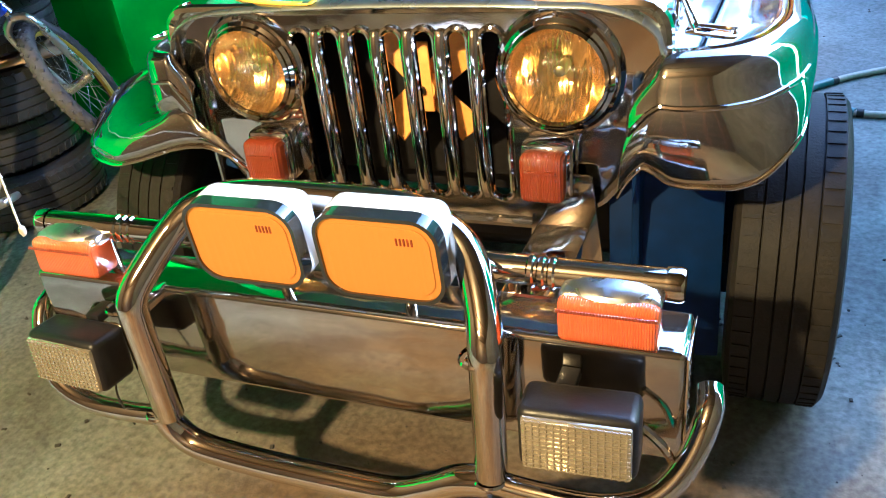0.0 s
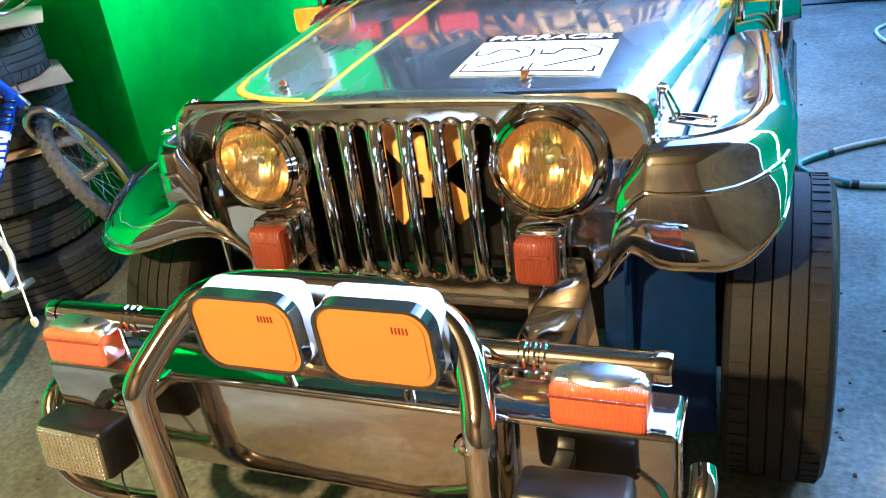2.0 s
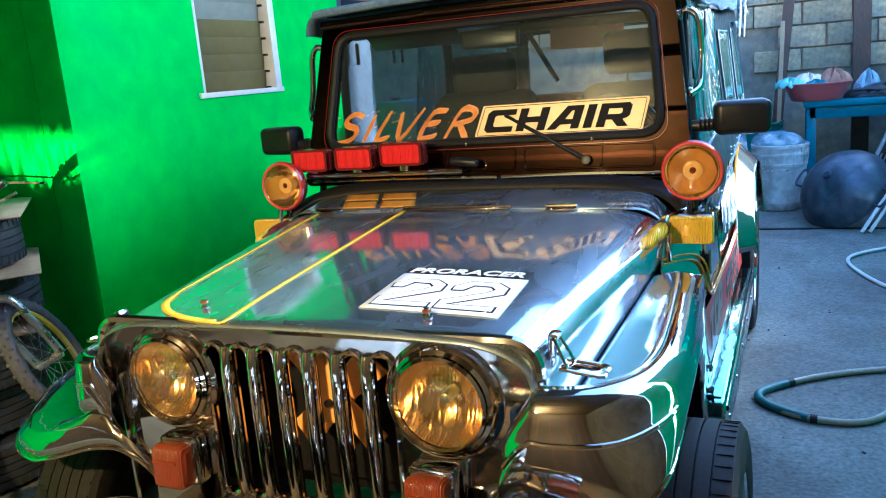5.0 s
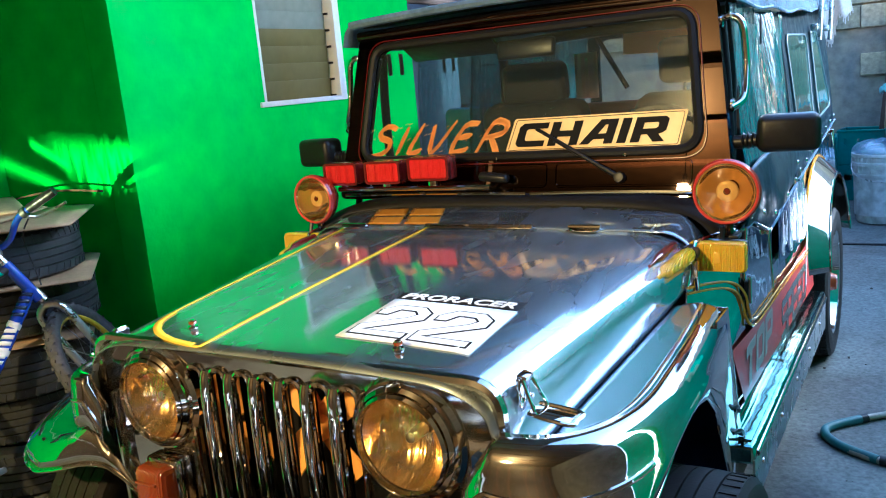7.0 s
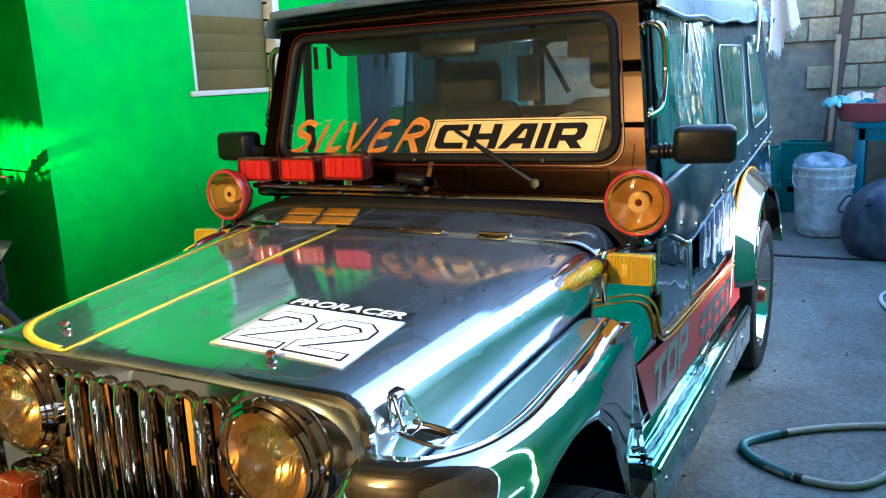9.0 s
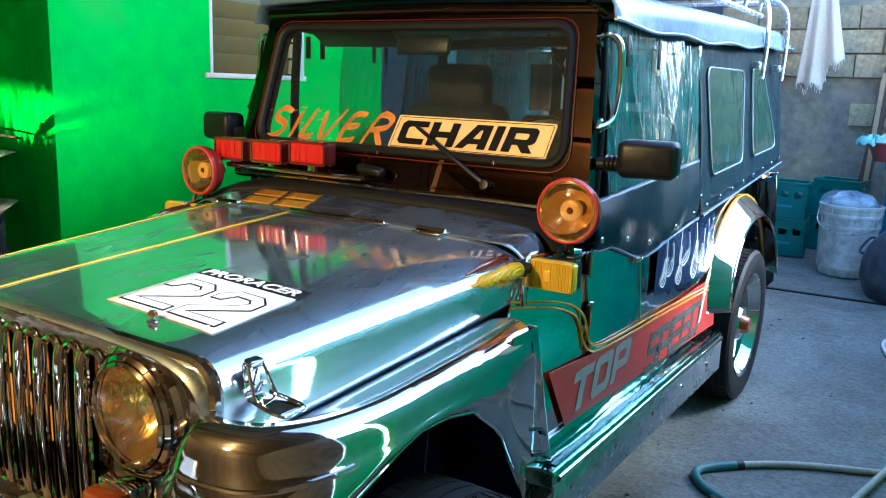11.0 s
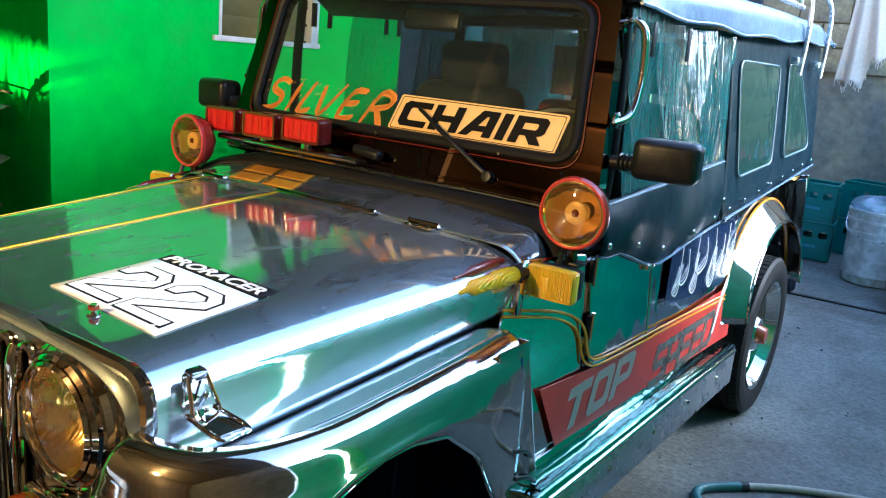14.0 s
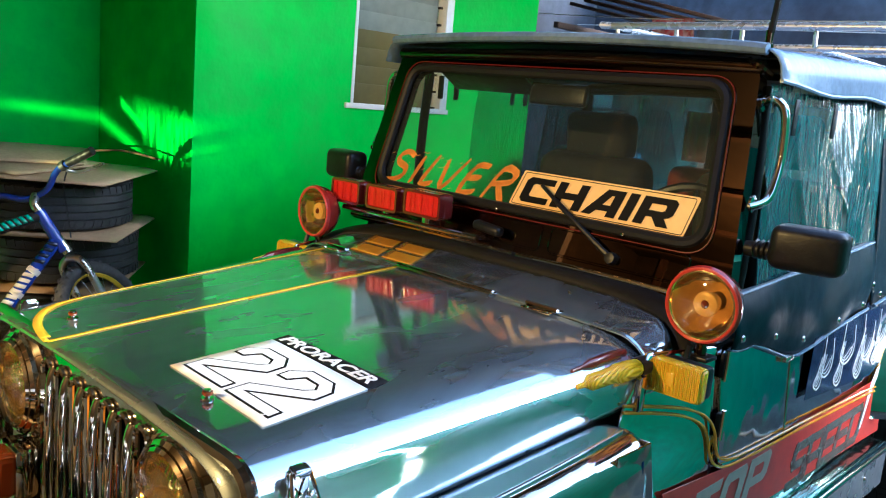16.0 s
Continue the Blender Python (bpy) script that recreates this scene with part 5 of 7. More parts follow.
def spot_lamp(s):
    x, y, z = s * 0.660 + 0.010, 1.020, 1.122 + (0.012 if s > 0 else 0.0)
    m = Matrix.Translation((x, y, z)) @ pose(0, 0, 0, 0, 0, s * 2) @ TO_FRONT
    lamp = part("spot_lamp", lathe([(0, -0.062), (0.030, -0.060), (0.058, -0.046), (0.076, -0.020), (0.082, 0.004), (0.0835, 0.012), (0.079, 0.020), (0.073, 0.020)], m, 40), RED_PAINT, jeep, "round spot lamp with red shell and amber lens")
    part("rim", tube([m @ Vector((0.0765 * math.cos(2 * math.pi * k / 40), 0.0765 * math.sin(2 * math.pi * k / 40), 0.020)) for k in range(40)], 0.0036, 8, 1, True), RED_FILM, lamp)
    part("retainer", lathe([(0.0745, 0.020), (0.070, 0.022), (0.0675, 0.018)], m, 40), REFLECTOR, lamp)
    part("reflector", lathe([(0.073, 0.014), (0.066, -0.010), (0.052, -0.034), (0.032, -0.048), (0.014, -0.054), (0, -0.055)], m, 40), LAMP_MIRROR, lamp)
    cap = part("bulb_cap", lathe([(0.009, 0.002), (0.019, 0.003), (0.026, 0.000), (0.0275, -0.006), (0.022, -0.030), (0.016, -0.046)], m, 28), CAP_CREAM, lamp)
    part("bulb", lathe([(0, 0.006), (0.006, 0.005), (0.010, 0.000), (0.010, -0.03)], m, 16), RED_SHELL, cap)
    part("lens", lathe([(0.0745, 0.017), (0.060, 0.025), (0.034, 0.031), (0, 0.033)], m, 36), AMBER_GLASS, lamp)
    part("neck", tube([(x, y + 0.01, z - 0.080), (x, y + 0.01, z - 0.112)], 0.013, 12, 1), BRONZE, lamp)
    part("bracket", box((0.055, 0.050, 0.010), pose(x, y + 0.012, z - 0.116), 0.003), BLACK, lamp)
    part("mount", box((0.018, 0.030, 0.05), pose(x - s * 0.018, y + 0.02, z - 0.138), 0.003), BLACK, lamp)


def yellow_lamp(s):
    x, y, z = s * 0.662, 0.955, 0.985
    lamp = part("fog_lamp_yellow", box((0.130, 0.045, 0.070), pose(x, y + 0.016, z), 0.010), BLACK, jeep, "yellow rectangular auxiliary lamp")
    part("lens", box((0.138, 0.034, 0.076), pose(x, y - 0.012, z, 0, 0, 0), 0.010, 3), YELLOW_LENS, lamp)
    for k in range(15):
        part("rib", box((0.0026, 0.0022, 0.062), pose(x - 0.056 + k * 0.008, y - 0.0290, z), 0.0008), YELLOW_LENS, lamp)
    part("lens_border", tube([(x + p[0], y - 0.0288, z + p[1]) for p in round_rect(0.128, 0.066, 0.010, 4)], 0.0022, 6, 1, True), YELLOW_LENS, lamp)
    part("bulb", box((0.020, 0.004, 0.030), pose(x, y - 0.0282, z), 0.004), YELLOW_FILM, lamp)
    part("stem", tube([(x, y + 0.03, z + 0.03), (x, y + 0.04, z + 0.06)], 0.007, 8, 1), BLACK, lamp)
    part("bracket", box((0.03, 0.06, 0.008), pose(x, y + 0.05, z + 0.03), 0.002), BLACK, lamp)


def marker_lamp(s):
    x, y, z = s * 0.590, 0.84, 0.998
    base = part("marker_lamp", tube([(x + s * 0.012, y + 0.06, z), (x + s * 0.012, y + 0.005, z), (x, y - 0.055, z - 0.006), (x - s * 0.014, y - 0.125, z - 0.016)], [0.019, 0.021, 0.017, 0.006], 12, 5), YELLOW_LENS, jeep, "tapered amber marker lamp")
    part("socket", tube([(x + s * 0.012, y + 0.05, z), (x + s * 0.012, y + 0.085, z)], 0.0215, 12, 1), BLACK, base)
    part("red_tail", tube([(x - s * 0.022, y + 0.05, z + 0.024), (x - s * 0.026, y - 0.02, z + 0.020), (x - s * 0.036, y - 0.11, z + 0.008)], [0.010, 0.011, 0.004], 10, 5), RED_SHELL, base)
    br = part("bracket", box((0.016, 0.022, 0.075), pose(x + s * 0.03, y + 0.05, z - 0.050), 0.003), CHROME, base)
    part("strap", box((0.006, 0.10, 0.014), pose(x + s * 0.035, y + 0.10, z - 0.045), 0.002), CHROME, br)


for s in (-1, 1):
    spot_lamp(s)
    yellow_lamp(s)
    marker_lamp(s)

# bar with three red lamps before the windshield
bar = part("lamp_bar", tube([(-0.60, 1.085, 1.143), (-0.03, 1.085, 1.143)], 0.0085, 10, 1), CHROME, jeep, "chrome bar with three red lamps")
for k, (x0, x1, zc) in enumerate(((-0.640, -0.508, 1.196), (-0.472, -0.338, 1.198), (-0.304, -0.160, 1.206))):
    xc, wd = (x0 + x1) / 2, x1 - x0
    lp = part("red_lamp", box((wd + 0.006, 0.050, 0.076), pose(xc, 1.098, zc), 0.013, 3), RED_SHELL, bar, "red rectangular lamp with fluted lens")
    part("rim", plate(round_rect(wd + 0.004, 0.074, 0.013, 5), [round_rect(wd - 0.010, 0.060, 0.010, 5)], 0.020, FRONT @ Matrix.Translation((xc, zc, -1.061))), RED_SHELL, lp)
    lens_ = part("lens", box((wd - 0.008, 0.020, 0.062), pose(xc, 1.073, zc), 0.006, 3), RED_LENS, lp)
    for j in range(9):
        xj = x0 + 0.012 + (wd - 0.024) * j / 8
        part("flute", tube([(xj, 1.0635, zc - 0.026), (xj, 1.0635, zc + 0.026)], 0.0034, 6, 1), RED_LENS, lens_)
    part("foot", box((0.03, 0.02, 0.03), pose(xc, 1.092, 1.155), 0.004), CHROME, lp)
for x in (-0.56, -0.30, -0.05):
    part("standoff", box((0.014, 0.06, 0.014), pose(x, 1.12, 1.14), 0.003), CHROME, bar)
for x0, x1, y, z in ((-0.60, 0.07, 1.118, 1.118), (0.085, 0.58, 1.118, 1.118)):
    part("chrome_strip", tube([(x0, y, z), ((x0 + x1) / 2, y - 0.004, z + 0.004), (x1, y, z)], 0.0055, 8, 4), CHROME, cowl)


# ---- bumper group ----
bumper = part("bumper", box((1.212, 0.115, 0.205), pose(0, -0.367, 0.498), 0.010, 3), STEEL, jeep, "mirror-polished box bumper")
part("end_trim", box((0.004, 0.11, 0.19), pose(0.608, -0.367, 0.498), 0.001), CHROME, bumper)
for k in range(9):
    for s in (-1, 1):
        part("rivet", lathe([(0, 0.003), (0.004, 0.002), (0.005, 0)], pose(s * 0.610, -0.412, 0.415 + k * 0.021, 0, s * 90, 0), 8), CHROME, bumper)
part("top_seam", box((0.003, 0.10, 0.003), pose(0.30, -0.367, 0.6015), 0), BLACK_TRIM, bumper)

bull = part("bull_bar", tube([(-0.308, -0.500, 0.365), (-0.304, -0.503, 0.46), (-0.300, -0.506, 0.585), (-0.296, -0.498, 0.632), (-0.276, -0.458, 0.676), (-0.245, -0.410, 0.722), (-0.210, -0.382, 0.750), (-0.14, -0.345, 0.760),
                              (0, -0.335, 0.760), (0.16, -0.345, 0.760), (0.245, -0.382, 0.750), (0.290, -0.410, 0.722), (0.320, -0.458, 0.676), (0.336, -0.498, 0.632), (0.337, -0.506, 0.585), (0.330, -0.503, 0.46), (0.324, -0.500, 0.365)],
                             0.0265, 18, 5), CHROME, jeep, "chrome tubular bull bar")
part("lower_tube", tube([(-0.322, -0.500, 0.362), (-0.300, -0.50, 0.325), (-0.255, -0.50, 0.298), (-0.14, -0.50, 0.286), (0, -0.50, 0.284), (0.14, -0.50, 0.288), (0.215, -0.50, 0.318), (0.27, -0.50, 0.348), (0.322, -0.500, 0.360)], 0.0265, 18, 5), CHROME, bull)
for s in (-1, 1):
    part("side_tube", tube([(s * 0.322, -0.500, 0.360), (s * 0.40, -0.50, 0.352), (s * 0.50, -0.50, 0.355), (s * 0.575, -0.49, 0.385), (s * 0.618, -0.46, 0.435), (s * 0.640, -0.42, 0.495), (s * 0.638, -0.38, 0.515)], 0.020, 14, 5), CHROME, bull)
    for z in (0.37, 0.61):
        part("weld_ring", lathe([(0.027, -0.004), (0.0295, 0), (0.027, 0.004)], pose(s * 0.324, -0.502, z), 18), CHROME, bull)
    part("mount_plate", box((0.026, 0.10, 0.022), pose(s * 0.312, -0.452, 0.590), 0.006), CHROME, bull)
cross = part("cross_tube", tube([(-0.592, -0.372, 0.684), (0.592, -0.372, 0.684)], 0.0235, 18, 1), CHROME, jeep, "chrome cross tube with collars")
for s in (-1, 1):
    for k in range(3):
        part("collar", lathe([(0.0238, -0.006), (0.0268, -0.003), (0.0268, 0.003), (0.0238, 0.006)], pose(s * (0.375 + 0.016 * k), -0.372, 0.684, 0, 90, 0), 18), CHROME, cross)
    part("end_cap", lathe([(0.0255, -0.02), (0.0265, 0.0), (0.024, 0.006), (0, 0.007)], pose(s * 0.590, -0.372, 0.684, 0, s * 90, 0), 18), CHROME, cross)
    part("riser", tube([(s * 0.45, -0.372, 0.60), (s * 0.45, -0.372, 0.67)], 0.012, 10, 1), CHROME, cross)


def fog_lamp(x):
    mm = pose(x, -0.402, 0.736, 4, 0, 0)
    lamp = part("fog_lamp", box((0.198, 0.078, 0.144), mm @ Matrix.Translation((0, -0.010, 0)), 0.028, 4), WHITE_SHELL, jeep, "large amber driving lamp in white shell with black rim")
    part("rim", plate(round_rect(0.204, 0.150, 0.042, 8), [round_rect(0.192, 0.138, 0.038, 8)], 0.026, mm @ FRONT @ Matrix.Translation((0, 0, 0.060))), GLOSS_BLACK, lamp)
    part("lens", plate(round_rect(0.192, 0.138, 0.038, 8), [], 0.016, mm @ FRONT @ Matrix.Translation((0, 0, 0.0555))), LIT_AMBER, lamp)
    part("lens_face", plate(round_rect(0.172, 0.118, 0.030, 8), [], 0.004, mm @ FRONT @ Matrix.Translation((0, 0, 0.0580))), LIT_AMBER, lamp)
    for k in range(5):
        part("lens_mark", box((0.0025, 0.002, 0.012), mm @ Matrix.Translation((0.036 + k * 0.006, -0.0585, 0.036)), 0), ORANGE_LENS, lamp)
    part("bolt", tube([(x, -0.385, 0.68), (x, -0.378, 0.60)], 0.010, 10, 1), CHROME, lamp)


fog_lamp(-0.070)
fog_lamp(0.166)


def side_signal(s):
    x = s * 0.497
    body = part("bumper_signal", box((0.146, 0.080, 0.026), pose(x, -0.385, 0.674), 0.012, 3), ALLOY, jeep, "orange-red signal lamp on the bumper")
    part("housing", lathe([(0, 0.017), (0.040, 0.015), (0.066, 0.008), (0.073, 0.0)], pose(x, -0.388, 0.680) @ Matrix.Diagonal((1, 0.62, 1, 1)), 28), ALLOY, body)
    part("lens", box((0.144, 0.062, 0.072), pose(x, -0.412, 0.645, -4, 0, 0), 0.012, 3), SIGNAL_LENS, body)
    part("rib", box((0.142, 0.004, 0.005), pose(x, -0.445, 0.668), 0.001), ORANGE_LENS, body)


def work_lamp(s):
    x = s * 0.462
    mm = pose(x + 0.012, -0.515, 0.518 if s > 0 else 0.500, -5, 0, s * 3)
    lamp = part("work_lamp", box((0.168, 0.080, 0.104), mm, 0.014, 3), BLACK, jeep, "black rectangular work lamp with ribbed clear lens")
    part("lens", box((0.154, 0.014, 0.088), mm @ Matrix.Translation((0, -0.038, -0.002)), 0.005), CLEAR_LENS, lamp)
    for k in range(11):
        part("rib", box((0.150, 0.0030, 0.0028), mm @ Matrix.Translation((0, -0.0455, -0.041 + k * 0.0078)), 0.001), CLEAR_LENS, lamp)
    for k in range(15):
        part("rib", box((0.0028, 0.0030, 0.084), mm @ Matrix.Translation((-0.070 + k * 0.010, -0.0455, -0.002)), 0.001), CLEAR_LENS, lamp)
    part("bracket", box((0.030, 0.05, 0.020), pose(x - s * 0.02, -0.45, 0.545), 0.004), BLACK, lamp)
    part("stay", tube([(x + s * 0.09, -0.47, 0.50), (x + s * 0.12, -0.47, 0.47), (x + s * 0.135, -0.46, 0.43)], 0.007, 8, 4), CHROME, lamp)


for s in (-1, 1):
    side_signal(s)
    work_lamp(s)
part("cable", tube([(-0.40, -0.50, 0.45), (-0.41, -0.51, 0.40), (-0.395, -0.51, 0.33)], 0.002, 6, 5), CABLE, jeep)


# ---- wheels ----
def tyre(bm_r, bm_w, m, parent, name="tyre", grooves=4, blocks=64):
    """A tyre with grooved tread: radius, width, pose with the axle along local z."""
    r, w = bm_r, bm_w
    prof = [(r * 0.66, -w * 0.40), (r * 0.74, -w * 0.47), (r * 0.86, -w * 0.5), (r * 0.95, -w * 0.47), (r * 0.985, -w * 0.42)]
    edge = [-0.42, -0.245, -0.225, -0.085, -0.065, 0.065, 0.085, 0.225, 0.245, 0.42]
    for k, e in enumerate(edge):
        deep = 0.0
        prof.append((r * (1.0 - 0.012 * abs(e) / 0.42), w * e))
        if k in (1, 3, 5, 7):
            prof.append((r * 0.972, w * (e + 0.002)))
            prof.append((r * 0.972, w * (edge[k + 1] - 0.002)))
    prof += [(r * 0.985, w * 0.42), (r * 0.95, w * 0.47), (r * 0.86, w * 0.5), (r * 0.74, w * 0.47), (r * 0.66, w * 0.40)]
    ob = part(name, lathe(prof, m, 72), RUBBER, parent, smooth=28)
    sb = bmesh.new()
    for k in range(blocks):
        a = 2 * math.pi * k / blocks
        for side in (-1, 1):
            box((0.012, 0.0075, w * 0.155), m @ Matrix.Rotation(a, 4, "Z") @ Matrix.Translation((r * 0.9795, 0, side * w * 0.33)), 0, bm=sb)
    part("tread", sb, RUBBER, ob, smooth=0, kind="stuff")
    return ob


def wheel(x, y, z, r, w, s):
    m = Matrix.Translation((x, y, z)) @ Matrix.Rotation(radians(90 * s), 4, "Y")
    rim = part("wheel", lathe([(r * 0.66, w * 0.40), (r * 0.69, w * 0.46), (r * 0.65, w * 0.44), (r * 0.60, w * 0.20), (r * 0.42, w * 0.10), (r * 0.26, w * 0.18), (r * 0.20, w * 0.34), (0, w * 0.36)], m, 48), CHROME, jeep, "chrome steel wheel with black tyre")
    tyre(r, w, m, rim)
    part("hub_cap", lathe([(0, w * 0.52), (r * 0.10, w * 0.50), (r * 0.13, w * 0.34)], m, 20), ORANGE_LENS if abs(y) > 2 else CHROME, rim)
    for k in range(5):
        a = 2 * math.pi * k / 5
        part("wheel_nut", lathe([(0, 0.014), (0.009, 0.013), (0.010, 0)], m @ Matrix.Translation((r * 0.33 * math.cos(a), r * 0.33 * math.sin(a), w * 0.14)), 6), CHROME, rim)
    part("rim_back", lathe([(r * 0.66, -w * 0.40), (r * 0.5, -w * 0.3), (0.05, -w * 0.3), (0, -w * 0.3)], m, 32), BLACK_TRIM, rim)


for s in (-1, 1):
    wheel(s * 0.738, 0.325, 0.352, 0.340, 0.205, s)
    wheel(s * 0.662, 2.83, 0.437, 0.335, 0.195, s)


# ---- body tub, step, curtains, roof ----
def arc_pts(cy, cz, ry, rz, a0, a1, n):
    return [(cy + ry * math.cos(radians(a0 + (a1 - a0) * k / n)), cz + rz * math.sin(radians(a0 + (a1 - a0) * k / n))) for k in range(n + 1)]


ARCH = arc_pts(2.76, 0.62, 0.43, 0.31, 180, 0, 18)
side_poly = [(1.118, 0.50), (1.118, 1.03), (3.55, 1.045), (3.55, 0.50), (3.19, 0.50)] + ARCH[::-1] + [(2.33, 0.50)]


def flat_side(s, poly, x, thick, name, material, parent, label="", holes=()):
    m = basis((s * (x + 0.07 * 1.03), 0, 0), (0, 1, 0), (-s * 0.07, 0, 1))
    if s < 0:
        m = m @ Matrix.Diagonal((1, 1, -1, 1))
    return part(name, plate(poly, list(holes), thick, m), material, parent, label, smooth=0)


SIDE_STEEL = shader("side_steel", (0.64, 0.65, 0.64), 0.04, 1.0, grain=0.05, grain_size=30, wave=0.22, wave_size=5, rough_vary=0.05)
tub = part("tub_rear", box((1.33, 0.02, 0.55), pose(0, 3.545, 0.775), 0.004), SIDE_STEEL, jeep, "polished steel body tub")
part("tub_floor", box((1.30, 2.7, 0.03), pose(0, 2.2, 0.56), 0.004), BLACK_TRIM, tub)
part("firewall", box((1.28, 0.02, 0.52), pose(0, 1.14, 0.80), 0.004), BLACK_TRIM, tub)
for s in (-1, 1):
    side = flat_side(s, side_poly, SIDE_X, 0.012, "side_panel", SIDE_STEEL, jeep, "mirror-polished steel side panel with red stripe")
    # cowl side: runs in from the door's plane to the hood's side
    def cowl_side(u, v, s=s):
        y = 0.845 + 0.275 * u
        z = 0.50 + (min(1.03, 0.90 + 0.13 * (y - 0.845) / 0.07) - 0.50) * v
        return Vector((s * (body_x(y, z) + 0.003 * math.sin(19 * y + 11 * z) * (1 - u)), y, z))
    part("cowl_side", grid(cowl_side, 16, 24), SIDE_STEEL, side, "dented polished steel cowl side", thick=0.004, smooth=60)
    # door with rounded lower front corner
    door_poly = round_poly([(1.145, 0.745), (1.53, 0.70), (1.53, 1.02), (1.125, 1.02)], 0.035)
    door = flat_side(s, door_poly, SIDE_X + 0.005, 0.004, "door", SIDE_STEEL, side, "low steel door")
    part("door_edge", tube([(s * (side_at(p[1]) + 0.005), p[0], p[1]) for p in door_poly], 0.003, 6, 1, True), CHROME, door)
    for z in (0.85, 0.985):
        hg = part("hinge", box((0.012, 0.022, 0.055), pose(s * (side_at(z) + 0.009), 1.128, z), 0.003), BLACK_TRIM, door)
        part("hinge_pin", tube([(s * (side_at(z) + 0.016), 1.128, z - 0.035), (s * (side_at(z) + 0.016), 1.128, z + 0.035)], 0.005, 8, 1), CHROME, hg)
    part("door_handle", box((0.016, 0.05, 0.016), pose(s * (side_at(0.94) + 0.012), 1.49, 0.94), 0.005), CHROME, door)
    # red stripe and orange lines
    red = flat_side(s, [(0.885, 0.762), (0.975, 0.600), (2.36, 0.545), (2.36, 0.700), (2.30, 0.752), (2.22, 0.738), (1.35, 0.725)], SIDE_X + 0.0115, 0.001, "red_stripe", RED_FILM, side, "red film stripe with silver lettering")
    lm = basis((SIDE_X + 0.0128 + 0.07 * 1.03, 0, 0), (0, 1, 0), (-0.07, 0, 1))
    if s > 0:
        solid_word("TOP", lm @ Matrix.Translation((0.985, 0.618, 0.0008)), 0.100, 0.128, 0.10, 0.55, SILVER_FILM, red)
        block_word("SPEED", lm @ Matrix.Translation((1.56, 0.568, 0)), 0.112, 0.56, FADED_FILM, red, 0.22, 0.55, 0.20)
    swoosh = [(2.14, 0.60), (2.18, 0.66), (2.22, 0.73), (2.27, 0.775), (2.335, 0.79), (2.355, 0.76), (2.365, 0.66), (2.37, 0.60), (2.335, 0.60), (2.33, 0.70), (2.31, 0.745), (2.27, 0.735), (2.22, 0.68), (2.16, 0.60)]
    flat_side(s, swoosh, SIDE_X + 0.0135, 0.001, "white_swoosh", WHITE_FILM, red)
    for off, pts in ((0.0, [(0.85, 0.925), (0.95, 0.912), (1.03, 0.897), (1.085, 0.872), (1.105, 0.84), (1.115, 0.80), (1.145, 0.768), (1.25, 0.748), (1.7, 0.735), (2.22, 0.715), (2.34, 0.70)]),
                     (-0.018, [(0.85, 0.925), (0.95, 0.912), (1.02, 0.897), (1.07, 0.872), (1.09, 0.84), (1.10, 0.80), (1.13, 0.768), (1.25, 0.748), (1.7, 0.735), (2.22, 0.715), (2.34, 0.70)])):
        part("pinstripe", tube([(s * (body_x(y, z + off * 0.8) + 0.0065 + 0.006 * (y > 1.1)), y, z + off * 0.8) for y, z in pts], 0.0034, 6, 4, flat=1.0), ORANGE_FILM, side)

    if s > 0:
        gr_pts = [(1.64, 0.80), (1.68, 0.965), (2.00, 0.985), (2.30, 0.985), (2.35, 0.90), (2.325, 0.80), (2.20, 0.765)]
        graphic = flat_side(s, gr_pts, SIDE_X + 0.0118, 0.001, "side_graphic", NAVY_FILM, side, "dark blue graphic with looping white outlines")
        gl = random.Random(12)
        for y0, w_, z0, z1, lean in ((1.70, 0.05, 0.815, 0.90, 0.5), (1.745, 0.085, 0.84, 0.955, 0.25), (1.86, 0.06, 0.795, 0.90, 0.6), (1.90, 0.11, 0.85, 0.972, 0.15), (2.03, 0.075, 0.785, 0.93, 0.45),
                                     (2.09, 0.10, 0.83, 0.975, 0.1), (2.20, 0.05, 0.80, 0.90, 0.5), (2.235, 0.085, 0.86, 0.972, 0.2)):
            h = z1 - z0
            for j in range(3):
                e = 0.011 * j
                loop = [(y0 + lean * h + e + gl.uniform(-.01, .01), z1 - e), (y0 + 0.4 * lean * h + e, z0 + 0.55 * h), (y0 - 0.01 + e, z0 + 0.22 * h), (y0 + 0.3 * w_, z0 + e), (y0 + 0.8 * w_ - e, z0 + 0.12 * h + e),
                        (y0 + w_ - e, z0 + gl.uniform(0.35, 0.5) * h), (y0 + w_ * gl.uniform(0.9, 1.3) - e, z0 + gl.uniform(0.65, 0.9) * h)]
                if j:
                    loop = loop[1:-1]
                way_ = [(p.x, p.y) for p in spline([(*q, 0) for q in loop], 4)]
                strokes([way_], lm @ Matrix.Translation((0, 0, 0.0012)), (0.0050, 0.0034, 0.0024)[j], WHITE_FILM, graphic, "white_outline")
    # flared rear wheel arch
    def flare(u, v, s=s):
        a = radians(182 - 184 * u)
        cy, cz = 2.76 + 0.43 * math.cos(a), 0.62 + 0.31 * math.sin(a)
        oy, oz = math.cos(a), math.sin(a)
        # a plain cone, out from the body and in towards the tyre
        return Vector((s * (side_at(cz) + 0.002 + 0.080 * v), cy + oy * 0.080 * (1 - v), cz + oz * 0.080 * (1 - v)))
    fl = part("wheel_flare", grid(flare, 30, 10), STEEL, jeep, "polished flared rear wheel arch", thick=0.004, smooth=60)
